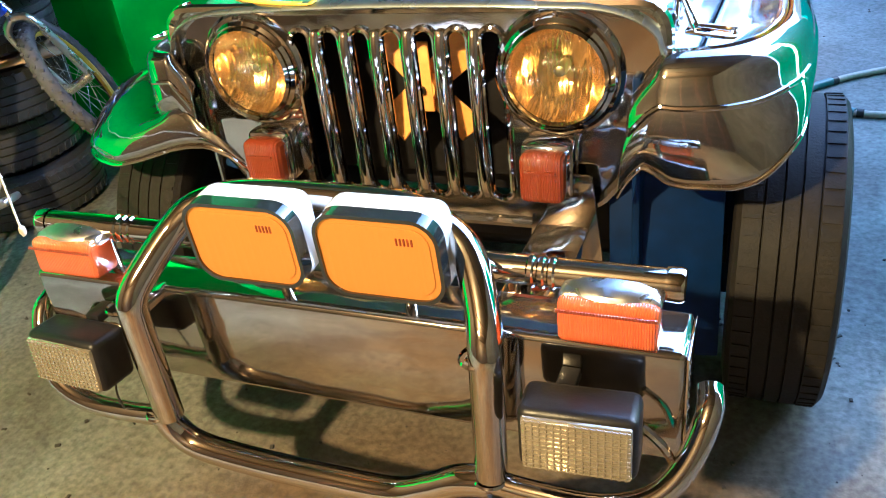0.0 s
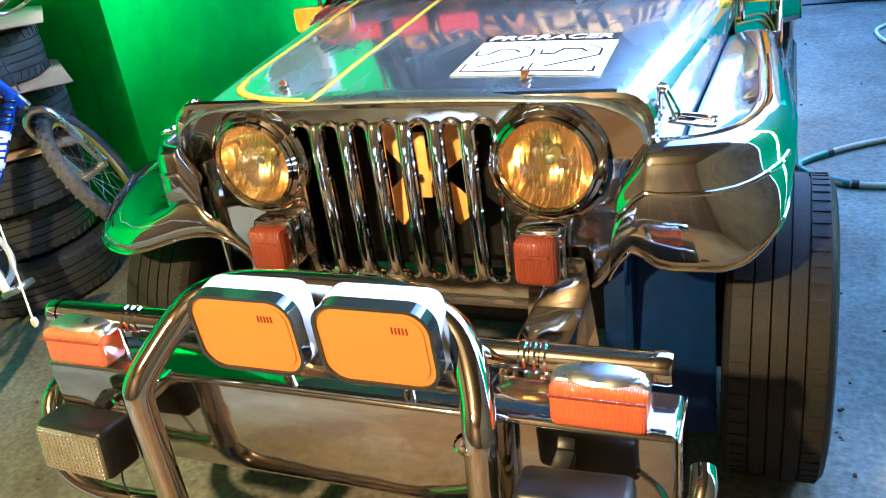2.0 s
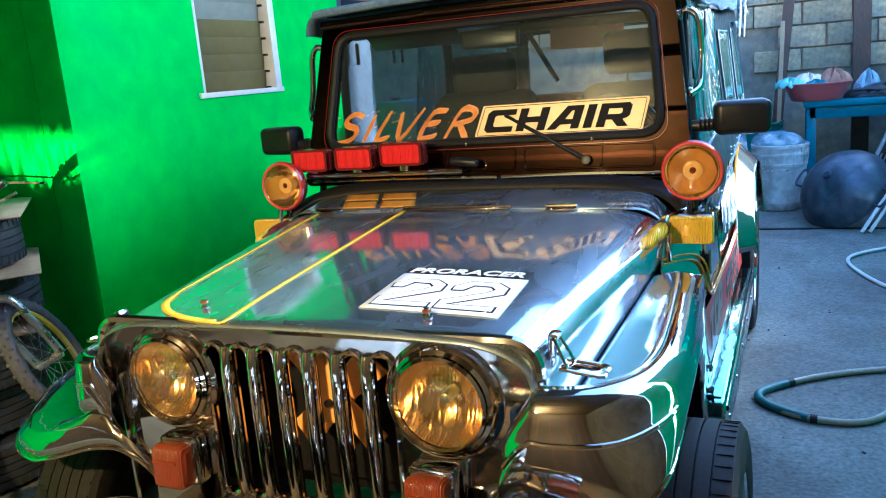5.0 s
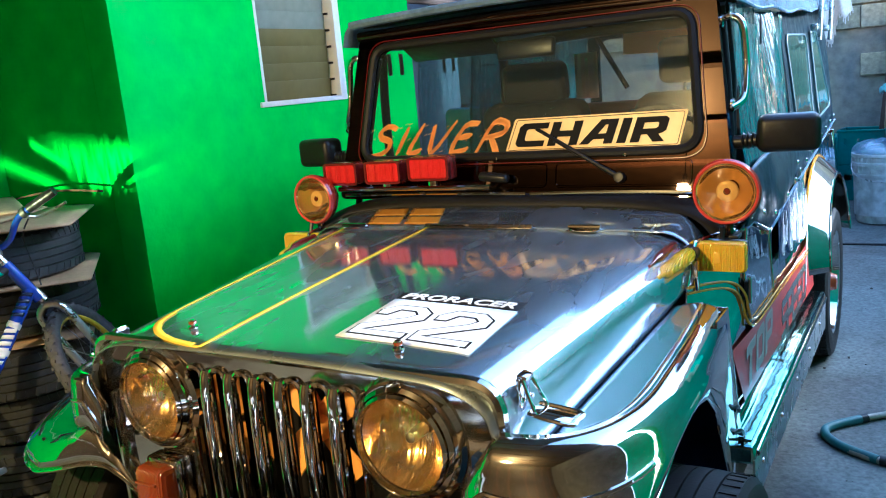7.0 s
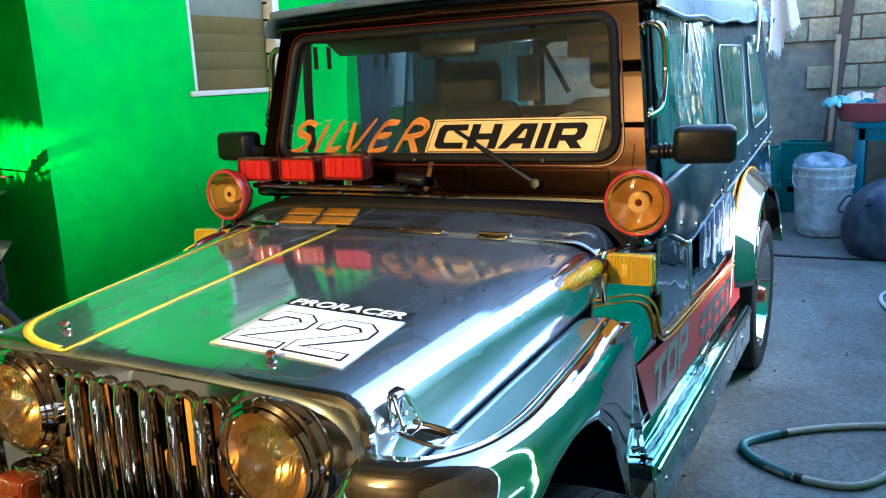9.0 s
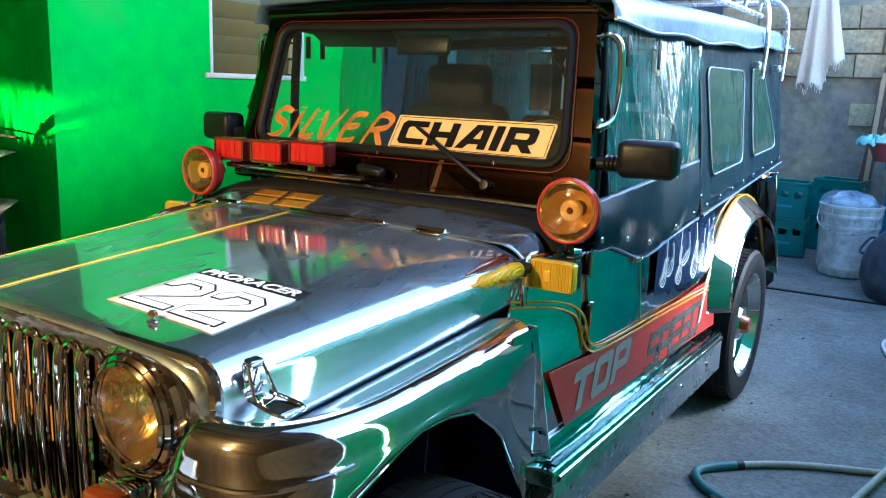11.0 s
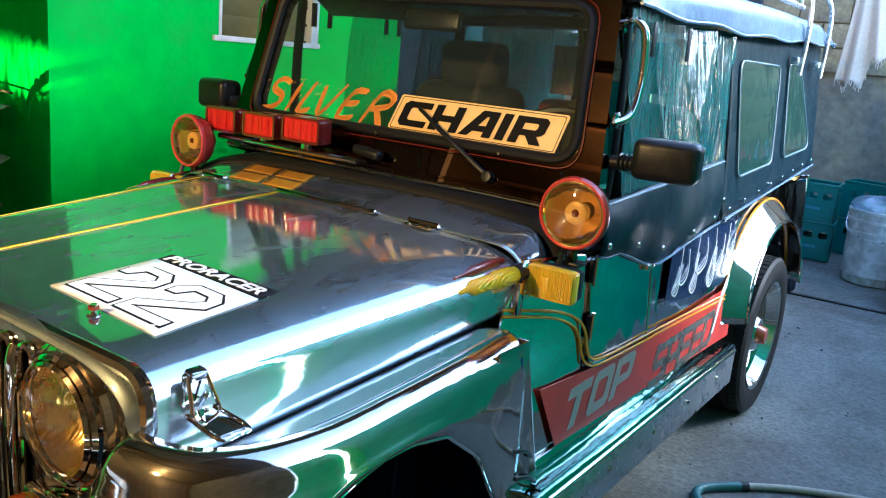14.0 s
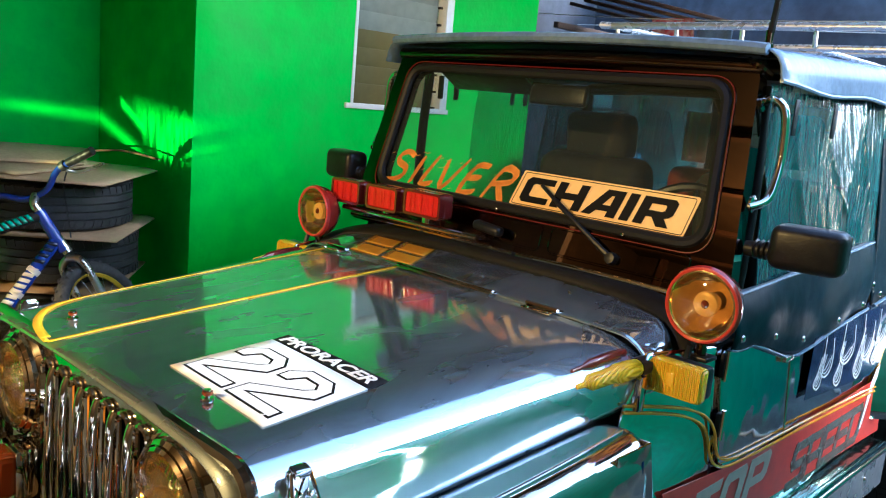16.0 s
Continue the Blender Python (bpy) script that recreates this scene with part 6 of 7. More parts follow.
    part("flare_edge", tube([flare(k / 30, 0.0) + Vector((s * 0.003, 0, 0)) for k in range(31)], 0.006, 6, 1), ORANGE_FILM, fl)
    part("flare_lip", tube([flare(k / 30, 1.0) for k in range(31)], 0.005, 6, 1), CHROME, fl)
    part("inner_arch", box((0.02, 0.92, 0.5), pose(s * 0.50, 2.78, 0.72), 0.01), BLACK_TRIM, fl)
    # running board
    # running board, its green reflection painted in by STEP_STEEL
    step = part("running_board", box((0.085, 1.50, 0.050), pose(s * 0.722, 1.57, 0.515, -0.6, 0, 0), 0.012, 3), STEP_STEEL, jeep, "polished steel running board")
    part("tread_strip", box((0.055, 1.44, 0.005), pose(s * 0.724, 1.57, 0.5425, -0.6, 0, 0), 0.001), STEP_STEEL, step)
    part("edge_bead", tube([(s * 0.764, 0.84, 0.525), (s * 0.764, 2.30, 0.510)], 0.009, 10, 1), CHROME, step)
    part("valance", box((0.006, 1.50, 0.115), pose(s * 0.762, 1.57, 0.448, -0.6, 0, 0), 0.002), ALLOY, step)
    for y in (0.92, 1.22, 1.52, 1.82, 2.12):
        part("bolt", lathe([(0, 0.005), (0.007, 0.004), (0.008, 0)], pose(s * 0.765, y, 0.462 - 0.0105 * (y - 1.57), 0, s * 90, 0), 8), CHROME, step)
    for y in (1.0, 1.45, 1.9):
        part("hanger", box((0.06, 0.03, 0.05), pose(s * 0.65, y, 0.49), 0.004), BLACK_TRIM, step)
    part("sill", box((0.012, 1.46, 0.06), pose(s * (side_at(0.565) + 0.003), 1.60, 0.565), 0.004), SIDE_STEEL, step)
    # rear corner trim
    part("corner_trim", box((0.02, 0.02, 0.56), pose(s * (SIDE_X - 0.004), 3.54, 0.775), 0.006), CHROME, tub)
    part("tail_lamp", box((0.10, 0.02, 0.09), pose(s * 0.54, 3.565, 0.80), 0.006), RED_LENS, tub)


def curtain(s, y0, y1, zt, zb, name, material, label, ny=40, nz=16, puff=0.008, seed=0.0, bulge=0.0, thick=0.003, crease=0.0):
    def f(u, v):
        y = y0 + (y1 - y0) * u
        top, bot = zt(y), zb(y)
        z = top + (bot - top) * v
        w = puff * (math.sin(9 * y + 3 * v + seed) * 0.6 + math.sin(23 * y - 5 * z + seed * 2) * 0.25 + math.sin(4.1 * y + 9 * z) * 0.4)
        w += crease * (1 - abs(math.sin(13 * y + 2.6 * z + seed + 0.5 * math.sin(9 * z)))) ** 5 + 0.7 * crease * (1 - abs(math.sin(7.3 * y - 3.4 * z + 2 * seed))) ** 6
        return Vector((s * (tub_x(z) + 0.012 + w + bulge * math.sin(v * math.pi)), y, z))
    return part(name, grid(f, ny, nz), material, jeep, label, thick=thick, smooth=70)


VAL = [(1.25, 1.606), (1.6, 1.602), (2.1, 1.603), (2.6, 1.618), (3.1, 1.638), (3.6, 1.655)]
FLAP = [(1.14, 1.020), (1.18, 1.010), (1.26, 1.012), (1.35, 0.985), (1.46, 0.950), (1.56, 0.936), (1.66, 0.944), (1.80, 0.965), (2.0, 0.985), (2.12, 0.994)]
FLAP_TOP = [(1.14, 1.128), (1.3, 1.138), (1.7, 1.160), (2.12, 1.190)]
REAR_LOW = [(2.02, 0.985), (2.14, 0.995), (2.6, 1.030), (3.0, 1.062), (3.55, 1.105)]
for s in (1, -1):
    if s < 0:
        curtain(s, 1.72, 2.16, lambda y: lerp_table(VAL, y), lambda y: 1.06, "clear_curtain", FILM_CLEAR, "crinkled clear plastic side curtain", puff=0.014, ny=40, nz=20, seed=4.0, thick=0.0)
    if s > 0:
        fp = curtain(s, 1.14, 2.10, lambda y: lerp_table(FLAP_TOP, y) + 0.012, lambda y: lerp_table(FLAP, y), "door_flap", VINYL, "dark blue vinyl door flap with wavy lower edge", puff=0.010, seed=1.0, bulge=0.012)
        part("flap_piping", tube([(s * (tub_x(lerp_table(FLAP, y)) + 0.018), y, lerp_table(FLAP, y)) for y in [1.14 + k * 0.03 for k in range(33)]], 0.0045, 6, 1), VINYL_TOP, fp)
        part("flap_seam", tube([(s * (tub_x(1.14) + 0.016), y, lerp_table(FLAP_TOP, y) + 0.006) for y in [1.14 + k * 0.06 for k in range(17)]], 0.004, 6, 1), VINYL_TOP, fp)
        for y, z in ((1.175, 1.042), (1.36, 1.02), (1.545, 0.985), (1.80, 1.0), (2.0, 1.02), (2.09, 1.07)):
            part("snap", lathe([(0, 0.005), (0.007, 0.004), (0.009, 0)], pose(s * (tub_x(z) + 0.030), y, z, 0, s * 90, 0), 10), CHROME, fp)
        cl = curtain(s, 1.27, 2.16, lambda y: lerp_table(VAL, y), lambda y: lerp_table(FLAP_TOP, y) + 0.004, "clear_curtain", FILM_CLEAR, "crinkled clear plastic side curtain", puff=0.014, ny=130, nz=30, seed=2.0, thick=0.0, crease=0.010)
        for y in (1.40, 1.66):
            part("strap", box((0.004, 0.022, 0.085), pose(s * (tub_x(1.53) + 0.030), y, 1.535), 0.001), BLACK, cl)
    rc = curtain(s, 2.14, 3.55, lambda y: lerp_table(VAL, y), lambda y: lerp_table(REAR_LOW, y), "rear_curtain", VINYL if s > 0 else FILM_CLEAR, "dark blue vinyl rear side curtain with two windows" if s > 0 else "crinkled clear plastic rear side curtain", puff=0.004, seed=0.5, ny=50)
    for k, pts in enumerate(([(2.27, 1.130), (2.73, 1.155), (2.78, 1.525), (2.22, 1.522)], [(2.92, 1.165), (3.41, 1.190), (3.13, 1.540), (2.92, 1.545)])):
        rp = round_poly(pts, 0.05)
        wp = bmesh.new()
        wp.faces.new([wp.verts.new((s * (tub_x(z) + 0.0195), y, z)) for y, z in rp])
        pane = part("curtain_window", wp, DARK_PANE, rc, "smoky clear vinyl window", smooth=0)
        part("window_piping", tube([(s * (tub_x(z) + 0.020), y, z) for y, z in rp], 0.0045, 6, 1, True), PIPING, pane)
    for k in range(8):
        y = 2.20 + k * 0.185
        z = lerp_table(REAR_LOW, y) + 0.028
        part("snap", lathe([(0, 0.005), (0.007, 0.004), (0.009, 0)], pose(s * (tub_x(z) + 0.020), y, z, 0, s * 90, 0), 10), CHROME, rc)
    part("lower_hem", tube([(s * (tub_x(lerp_table(REAR_LOW, y)) + 0.018), y, lerp_table(REAR_LOW, y)) for y in [2.15 + 0.07 * k for k in range(21)]], 0.005, 6, 1), VINYL_TOP, rc)
    part("door_post", tube([(s * 0.640, 1.235, 1.06), (s * 0.622, 1.30, 1.33), (s * 0.598, 1.335, 1.60)], 0.012, 10, 3), BLACK_TRIM, rc)


def roof_f(u, v):
    """Canopy: valance, shoulder, top, shoulder, valance."""
    y = 1.268 + (3.60 - 1.268) * v
    top = 1.682 + 0.045 * math.sin(min(1.0, v * 1.3) * math.pi / 2) - 0.03 * max(0.0, v - 0.9) / 0.1
    edge = lerp_table(VAL, y) + 0.006 * math.sin(11 * y)
    w = 0.655 + 0.012 * v
    sag = 0.004 * math.sin(13 * y) * math.sin(u * math.pi)
    k = abs(u - 0.5) * 2
    sgn = 1 if u > 0.5 else -1
    if k > 0.86:
        t = (k - 0.86) / 0.14
        return Vector((sgn * (w - 0.004 * (1 - t)), y, (top - 0.055) + (edge - (top - 0.055)) * t))
    if k > 0.72:
        a = (k - 0.72) / 0.14 * math.pi / 2
        return Vector((sgn * (w - 0.059 + 0.055 * math.sin(a)), y, top - 0.055 + 0.055 * math.cos(a)))
    return Vector((sgn * (w - 0.059) * k / 0.72, y, top + 0.018 * (1 - (k / 0.72) ** 2) + sag))


canopy = part("canopy", grid(roof_f, 70, 40), VINYL_TOP, jeep, "dark blue vinyl roof canopy, pale sheen painted in as colour patches", thick=0.005, smooth=60)
part("headliner", grid(lambda u, v: roof_f(0.15 + 0.70 * u, 0.01 + 0.97 * v) - Vector((0, 0, 0.014)), 40, 20), BLACK_TRIM, canopy, "dark lining under the canopy", thick=0.003, smooth=60)
part("front_hem", tube([roof_f(k / 40, 0.0) + Vector((0, -0.004, 0)) for k in range(5, 36)], 0.014, 8, 1), VINYL_TOP, canopy)
part("hem", tube([roof_f(1.0, k / 30) for k in range(31)], 0.0055, 6, 1), VINYL_TOP, canopy)
rb_ = part("rear_curtain_back", plate(round_rect(1.24, 0.62, 0.03, 3, 0, 1.34), [round_rect(1.10, 0.50, 0.06, 5, 0, 1.37)], 0.006, FRONT @ Matrix.Translation((0, 0, -3.555))), VINYL, canopy)
part("rear_pane", plate(round_rect(1.12, 0.52, 0.06, 5, 0, 1.37), [], 0, FRONT @ Matrix.Translation((0, 0, -3.558))), GLASS, rb_)
part("roof_bow", tube([(-0.60, 1.40, 1.05), (-0.60, 1.42, 1.58), (-0.52, 1.43, 1.655), (0.52, 1.43, 1.655), (0.60, 1.42, 1.58), (0.60, 1.40, 1.05)], 0.016, 10, 3), BLACK_TRIM, canopy)
part("roll_bar", tube([(-0.55, 2.30, 0.60), (-0.55, 2.30, 1.48), (-0.46, 2.30, 1.60), (0.46, 2.30, 1.60), (0.55, 2.30, 1.48), (0.55, 2.30, 0.60)], 0.022, 10, 4), BLACK_TRIM, canopy)
for x in (-0.64,):
    for y in (1.52, 1.60, 1.92, 2.0):
        part("roof_strap", box((0.004, 0.024, 0.08), pose(x, y, 1.545), 0.001), BLACK, canopy)
for k, (x0, z0, x1, z1) in enumerate(((-0.58, 1.60, -0.59, 1.26),)):
    part("inner_cord", tube([(x0, 1.30, z0), (x0 - 0.012, 1.31, 1.45), (x1, 1.24, z1)], 0.005, 6, 4), BLACK, canopy)

# roof rack, antenna
rack = part("roof_rack", tube([(-0.56, 3.36, 1.868), (-0.56, 2.50, 1.868), (-0.52, 2.44, 1.868), (0.52, 2.44, 1.868), (0.56, 2.50, 1.868), (0.56, 3.36, 1.868), (0.52, 3.42, 1.868), (-0.52, 3.42, 1.868)], 0.015, 10, 4, True), RACK_METAL, jeep, "chrome tubular roof rack")
part("lower_rail", tube([(-0.55, 3.36, 1.797), (-0.55, 2.46, 1.797), (0.55, 2.46, 1.797), (0.55, 3.36, 1.797)], 0.012, 10, 1), RACK_METAL, rack)
for x in (-0.54, -0.27, 0.0, 0.27, 0.54):
    part("rack_post", tube([(x, 2.45, 1.797), (x, 2.44, 1.868)], 0.009, 8, 1), RACK_METAL, rack)
    part("rack_bar", tube([(x, 2.46, 1.797), (x, 3.40, 1.797)], 0.009, 8, 1), RACK_METAL, rack)
for s in (-1, 1):
    for y in (2.72, 3.02, 3.30):
        part("rack_post", tube([(s * 0.55, y, 1.797), (s * 0.56, y, 1.868)], 0.009, 8, 1), RACK_METAL, rack)
    for y in (2.95, 3.36):
        leg = part("rack_leg", tube([(s * 0.55, y, 1.868), (s * 0.62, y, 1.860), (s * 0.668, y, 1.797), (s * 0.678, y, 1.66), (s * 0.672, y, 1.50)], 0.0095, 10, 5), RACK_METAL, rack)
        part("leg_bracket", box((0.03, 0.04, 0.03), pose(s * 0.655, y - 0.03, 1.555), 0.006), RACK_METAL, leg)
ant = part("antenna", lathe([(0.012, 0), (0.012, 0.03), (0.009, 0.032), (0.009, 0.06)], pose(0.592, 1.315, 1.665), 12), BRONZE, jeep, "black whip antenna on a brass foot")
part("whip", tube([(0.592, 1.315, 1.72), (0.60, 1.315, 1.80), (0.635, 1.32, 2.35)], [0.009, 0.008, 0.005], 8, 4), BLACK, ant)
part("clamp", tube([(0.565, 1.285, 1.655), (0.60, 1.275, 1.640), (0.615, 1.30, 1.625)], 0.008, 8, 4), BRONZE, ant)

# interior
dash = part("dashboard", box((1.18, 0.16, 0.17), pose(0, 1.31, 1.09), 0.03, 3), BLACK, jeep, "black dashboard")
stw = part("steering_wheel", tube([Matrix.Translation((0.33, 1.52, 1.16)) @ Matrix.Rotation(radians(62), 4, "X") @ Vector((0.185 * math.cos(2 * math.pi * k / 24), 0.185 * math.sin(2 * math.pi * k / 24), 0)) for k in range(24)], 0.014, 8, 1, True), BLACK, jeep, "black steering wheel")
part("column", tube([(0.33, 1.52, 1.16), (0.33, 1.36, 1.06)], 0.022, 8, 1), BLACK, stw)
for a in (0, 120, 240):
    d = Matrix.Rotation(radians(62), 4, "X") @ Vector((0.18 * math.cos(radians(a + 90)), 0.18 * math.sin(radians(a + 90)), 0))
    part("spoke", tube([(0.33, 1.52, 1.16), Vector((0.33, 1.52, 1.16)) + d], 0.010, 6, 1), BLACK, stw)


def seat(x, up):
    st = part("front_seat", box((0.46, 0.46, 0.16), pose(x, 1.82, 0.78), 0.05, 3), SEAT_BLACK, jeep, "black cloth bucket seat with headrest")
    part("backrest", box((0.45, 0.15, 0.56), pose(x, 2.02, 1.08, 10, 0, 0), 0.06, 4), SEAT_BLACK, st)
    part("headrest", box((0.27, 0.10, 0.165), pose(x, 2.00, 1.425 + up, 6, 0, 0), 0.035, 4), SEAT_BLACK, st)
    for dx in (-0.05, 0.05):
        part("headrest_post", tube([(x + dx, 2.02, 1.28), (x + dx, 2.01, 1.37 + up)], 0.007, 8, 1), CHROME, st)


seat(-0.27, 0.0)
seat(0.37, 0.045)
part("rear_bench", box((1.05, 0.16, 0.34), pose(0, 3.05, 1.12), 0.05, 3), SEAT_RED, jeep, "dark red rear bench")
part("hanging_cloth", grid(lambda u, v: Vector((-0.56 + 0.13 * u, 3.18 + 0.01 * math.sin(18 * u), 1.55 - 0.24 * v)), 10, 6), CLOTH_WHITE, jeep, "white cloth hung inside", thick=0.004)
part("rear_sticker", box((0.43, 0.002, 0.13), pose(-0.19, 3.545, 1.585, 0, 2, 0), 0), BRUSH_ORANGE, jeep, "orange sticker band on the rear pane")
part("rear_strut", tube([(-0.48, 3.2, 1.70), (-0.28, 3.2, 1.35)], 0.014, 8, 1), BRONZE, jeep)
part("sun_visor", box((0.34, 0.012, 0.10), pose(-0.28, 1.36, 1.57, 60, 0, 0), 0.004), BLACK, jeep)
part("inner_mirror", box((0.20, 0.015, 0.06), pose(0.0, 1.34, 1.545, -8, 0, 0), 0.012, 3), BLACK, jeep)
part("roof_lining_bar", box((1.1, 0.03, 0.02), pose(0, 1.9, 1.655), 0.006), BLACK_TRIM, jeep)


# ---- things along the left wall ----
def stacked_tyre():
    t = thing("car_tyre", "used black car tyre lying in a stack", "tyre", (0, 0, 0), "stacked tyres")
    m = Matrix.Translation((0, 0, 0.098))
    r, w = 0.31, 0.195
    prof = [(r * 0.62, -w * 0.40), (r * 0.70, -w * 0.47), (r * 0.84, -w * 0.5), (r * 0.94, -w * 0.46), (r * 0.98, -w * 0.40)]
    edge = [-0.40, -0.25, -0.22, -0.09, -0.06, 0.06, 0.09, 0.22, 0.25, 0.40]
    for k, e in enumerate(edge):
        prof.append((r * (1.0 - 0.012 * abs(e) / 0.42), w * e))
        if k in (1, 3, 5, 7):
            prof.append((r * 0.965, w * (e + 0.003)))
            prof.append((r * 0.965, w * (edge[k + 1] - 0.003)))
    prof += [(r * 0.98, w * 0.40), (r * 0.94, w * 0.46), (r * 0.84, w * 0.5), (r * 0.70, w * 0.47), (r * 0.62, w * 0.40)]
    part("carcass", lathe(prof, m, 64), SHEEN_RUBBER, t, smooth=28)
    sb = bmesh.new()
    for k in range(52):
        a = 2 * math.pi * k / 52
        for side in (-1, 1):
            box((0.016, 0.010, w * 0.15), m @ Matrix.Rotation(a, 4, "Z") @ Matrix.Translation((r * 0.975, 0, side * w * 0.345)) @ Matrix.Rotation(radians(14 * side), 4, "X"), 0, bm=sb)
    part("tread", sb, SHEEN_RUBBER, t, smooth=0, kind="stuff")
    return t


SX, SY = -2.10, 0.76
base = stacked_tyre()
levels = [0.03, 0.228, 0.426, 0.652, 0.862]
base.matrix_basis = pose(SX + 0.02, SY, levels[0])
offs = [(0.03, 0.0), (-0.04, 0.02), (0.04, -0.02), (0.02, 0.02), (0.0, 0.0)]
for k in range(1, 5):
    copy_thing(base, pose(SX + offs[k][0], SY + offs[k][1], levels[k], 0, 0, 40 * k))


def cardboard(cx, cy, z, w, d, rot, tilt=0.0, curl=0.015, label="flat brown cardboard sheet between stacked tyres"):
    t = thing("cardboard_sheet", label, "cardboard", (cx, cy, z), "cardboard sheets")
    m = pose(cx, cy, z, tilt, 0, rot)
    part("sheet", grid(lambda u, v: m @ Vector(((u - 0.5) * w, (v - 0.5) * d, curl * math.sin(2.2 * u + 1) * math.sin(2.6 * v))), 8, 8), CARD, t, thick=0.005)


cardboard(SX + 0.02, SY, 0.636, 0.60, 0.66, 52)
cardboard(SX + 0.04, SY + 0.02, 0.856, 0.62, 0.66, 50)
cardboard(SX + 0.02, SY, 1.075, 0.66, 0.70, 46)
cardboard(SX - 0.05, SY - 0.10, 1.098, 0.46, 0.44, 20, 3, label="torn brown cardboard sheet on the tyre stack")
cardboard(SX - 0.10, SY - 0.02, 1.130, 0.36, 0.34, 66, 6, label="torn brown cardboard sheet on the tyre stack")
twigs = thing("dry_twig", "thin dry stick lying on cardboard", "stick", (SX, SY, 1.11))
part("stem", tube([(SX - 0.2, SY + 0.18, 1.13), (SX, SY + 0.28, 1.16), (SX + 0.26, SY + 0.33, 1.15)], 0.005, 6, 5), TIMBER, twigs)

# bicycle leaning on the tyres
bike = thing("bicycle", "blue and green bicycle with yellow rims leaning on tyres", "bicycle", (-1.56, 0.33, 0.02))
H, LEAN_A = Vector((-0.15, 0.9887, 0)), radians(20)
SD = Vector((0.9887, 0.15, 0))
UP = Vector((0, 0, math.cos(LEAN_A))) - SD * math.sin(LEAN_A)
BO = Vector((-1.628, 0.297, 0.105))


def bp(a, l, side=0.0):
    return BO + H * a + UP * l + (SD * math.cos(LEAN_A) + Vector((0, 0, math.sin(LEAN_A)))) * side


def bike_wheel(c, e1, e2, r, rim_mat):
    e1 = e1.normalized()
    ax = e1.cross(e2).normalized()
    e2 = ax.cross(e1)
    ring = lambda rr, n=48, off=0.0: [c + rr * (math.cos(2 * math.pi * k / n) * e1 + math.sin(2 * math.pi * k / n) * e2) + ax * off for k in range(n)]
    w = part("wheel", tube(ring(r - 0.045), 0.012, 8, 1, True), rim_mat, bike, "spoked bicycle wheel with knobbly tyre")
    part("tyre", tube(ring(r - 0.022), 0.027, 10, 1, True), BIKE_RUBBER, w)
    kn = bmesh.new()
    for k in range(72):
        a = 2 * math.pi * k / 72
        d = math.cos(a) * e1 + math.sin(a) * e2
        for off in (-0.016, 0.0, 0.016):
            if (k + (off == 0)) % 2:
                continue
            q = c + d * (r + 0.0035 - abs(off) * 0.35) + ax * off
            box((0.012, 0.012, 0.011), Matrix.Translation(q) @ d.to_track_quat("X", "Z").to_matrix().to_4x4(), 0, bm=kn)
    part("tread", kn, BIKE_RUBBER, w, smooth=0, kind="stuff")
    part("hub", tube([c - ax * 0.05, c + ax * 0.05], 0.018, 10, 1), ALLOY, w)
    for k in range(20):
        a = 2 * math.pi * k / 20
        d = math.cos(a) * e1 + math.sin(a) * e2
        part("spoke", tube([c + ax * (0.03 if k % 2 else -0.03), c + d * (r - 0.05)], 0.0013, 4, 1), ALLOY, w)


FAX = Vector((0.761, 0.474, 0.444)).normalized()            # axle of the turned front wheel
fhub = Vector((-1.615, 0.775, 0.531))
FK = Vector((-1.650, 0.690, 0.800)) - fhub                  # along the fork, upwards
FK = (FK - FAX * FK.dot(FAX)).normalized()
HF = FK.cross(FAX)
crown = fhub + FK * 0.295
bike_wheel(fhub, HF, FK, 0.255, YELLOW_RIM)
bike_wheel(bp(-0.40, 0.255), H, UP, 0.255, YELLOW_RIM)
fk = part("fork", tube([crown + Vector((0, 0, 0.02)), crown + FK * 0.10], 0.018, 10, 1), ALLOY, bike, "silver fork")
fax = HF.cross(FK).normalized()
for sgn in (-1, 1):
    part("fork_leg", tube([crown, crown + fax * sgn * 0.045 - FK * 0.03, crown.lerp(fhub, 0.45) + fax * sgn * 0.052, fhub + fax * sgn * 0.050], 0.015, 10, 5), ALLOY, fk)
head_t, head_b = crown + FK * 0.20 + Vector((0.0, -0.01, 0)), crown + FK * 0.03
bb = bp(0.0, 0.30)
frame_ = part("frame_tube", tube([head_b, head_t], 0.022, 10, 1), BLUE_PAINT, bike)
dt = part("down_tube", tube([head_b + FK * 0.05, bb], 0.024, 12, 1), BLUE_PAINT, bike, "blue down tube with white marks")


def tube_marks(a, b, r, spans, material, parent, lean=0.012):
    """Slanted strokes of paint along the visible side of a frame tube."""
    d = (b - a).normalized()
    n_ = (Vector((0.72, -0.55, 0.42)) - d * d.dot(Vector((0.72, -0.55, 0.42)))).normalized()
    w_ = d.cross(n_)
    for s0, s1 in spans:
        def mark(u, v):
            g = radians(-50 + 100 * v)
            return a + d * (s0 + (s1 - s0) * u + lean * (v - 0.5)) + (n_ * math.cos(g) + w_ * math.sin(g)) * (r + 0.0012)
        part("mark", grid(mark, 2, 8), material, parent, thick=0.0004)


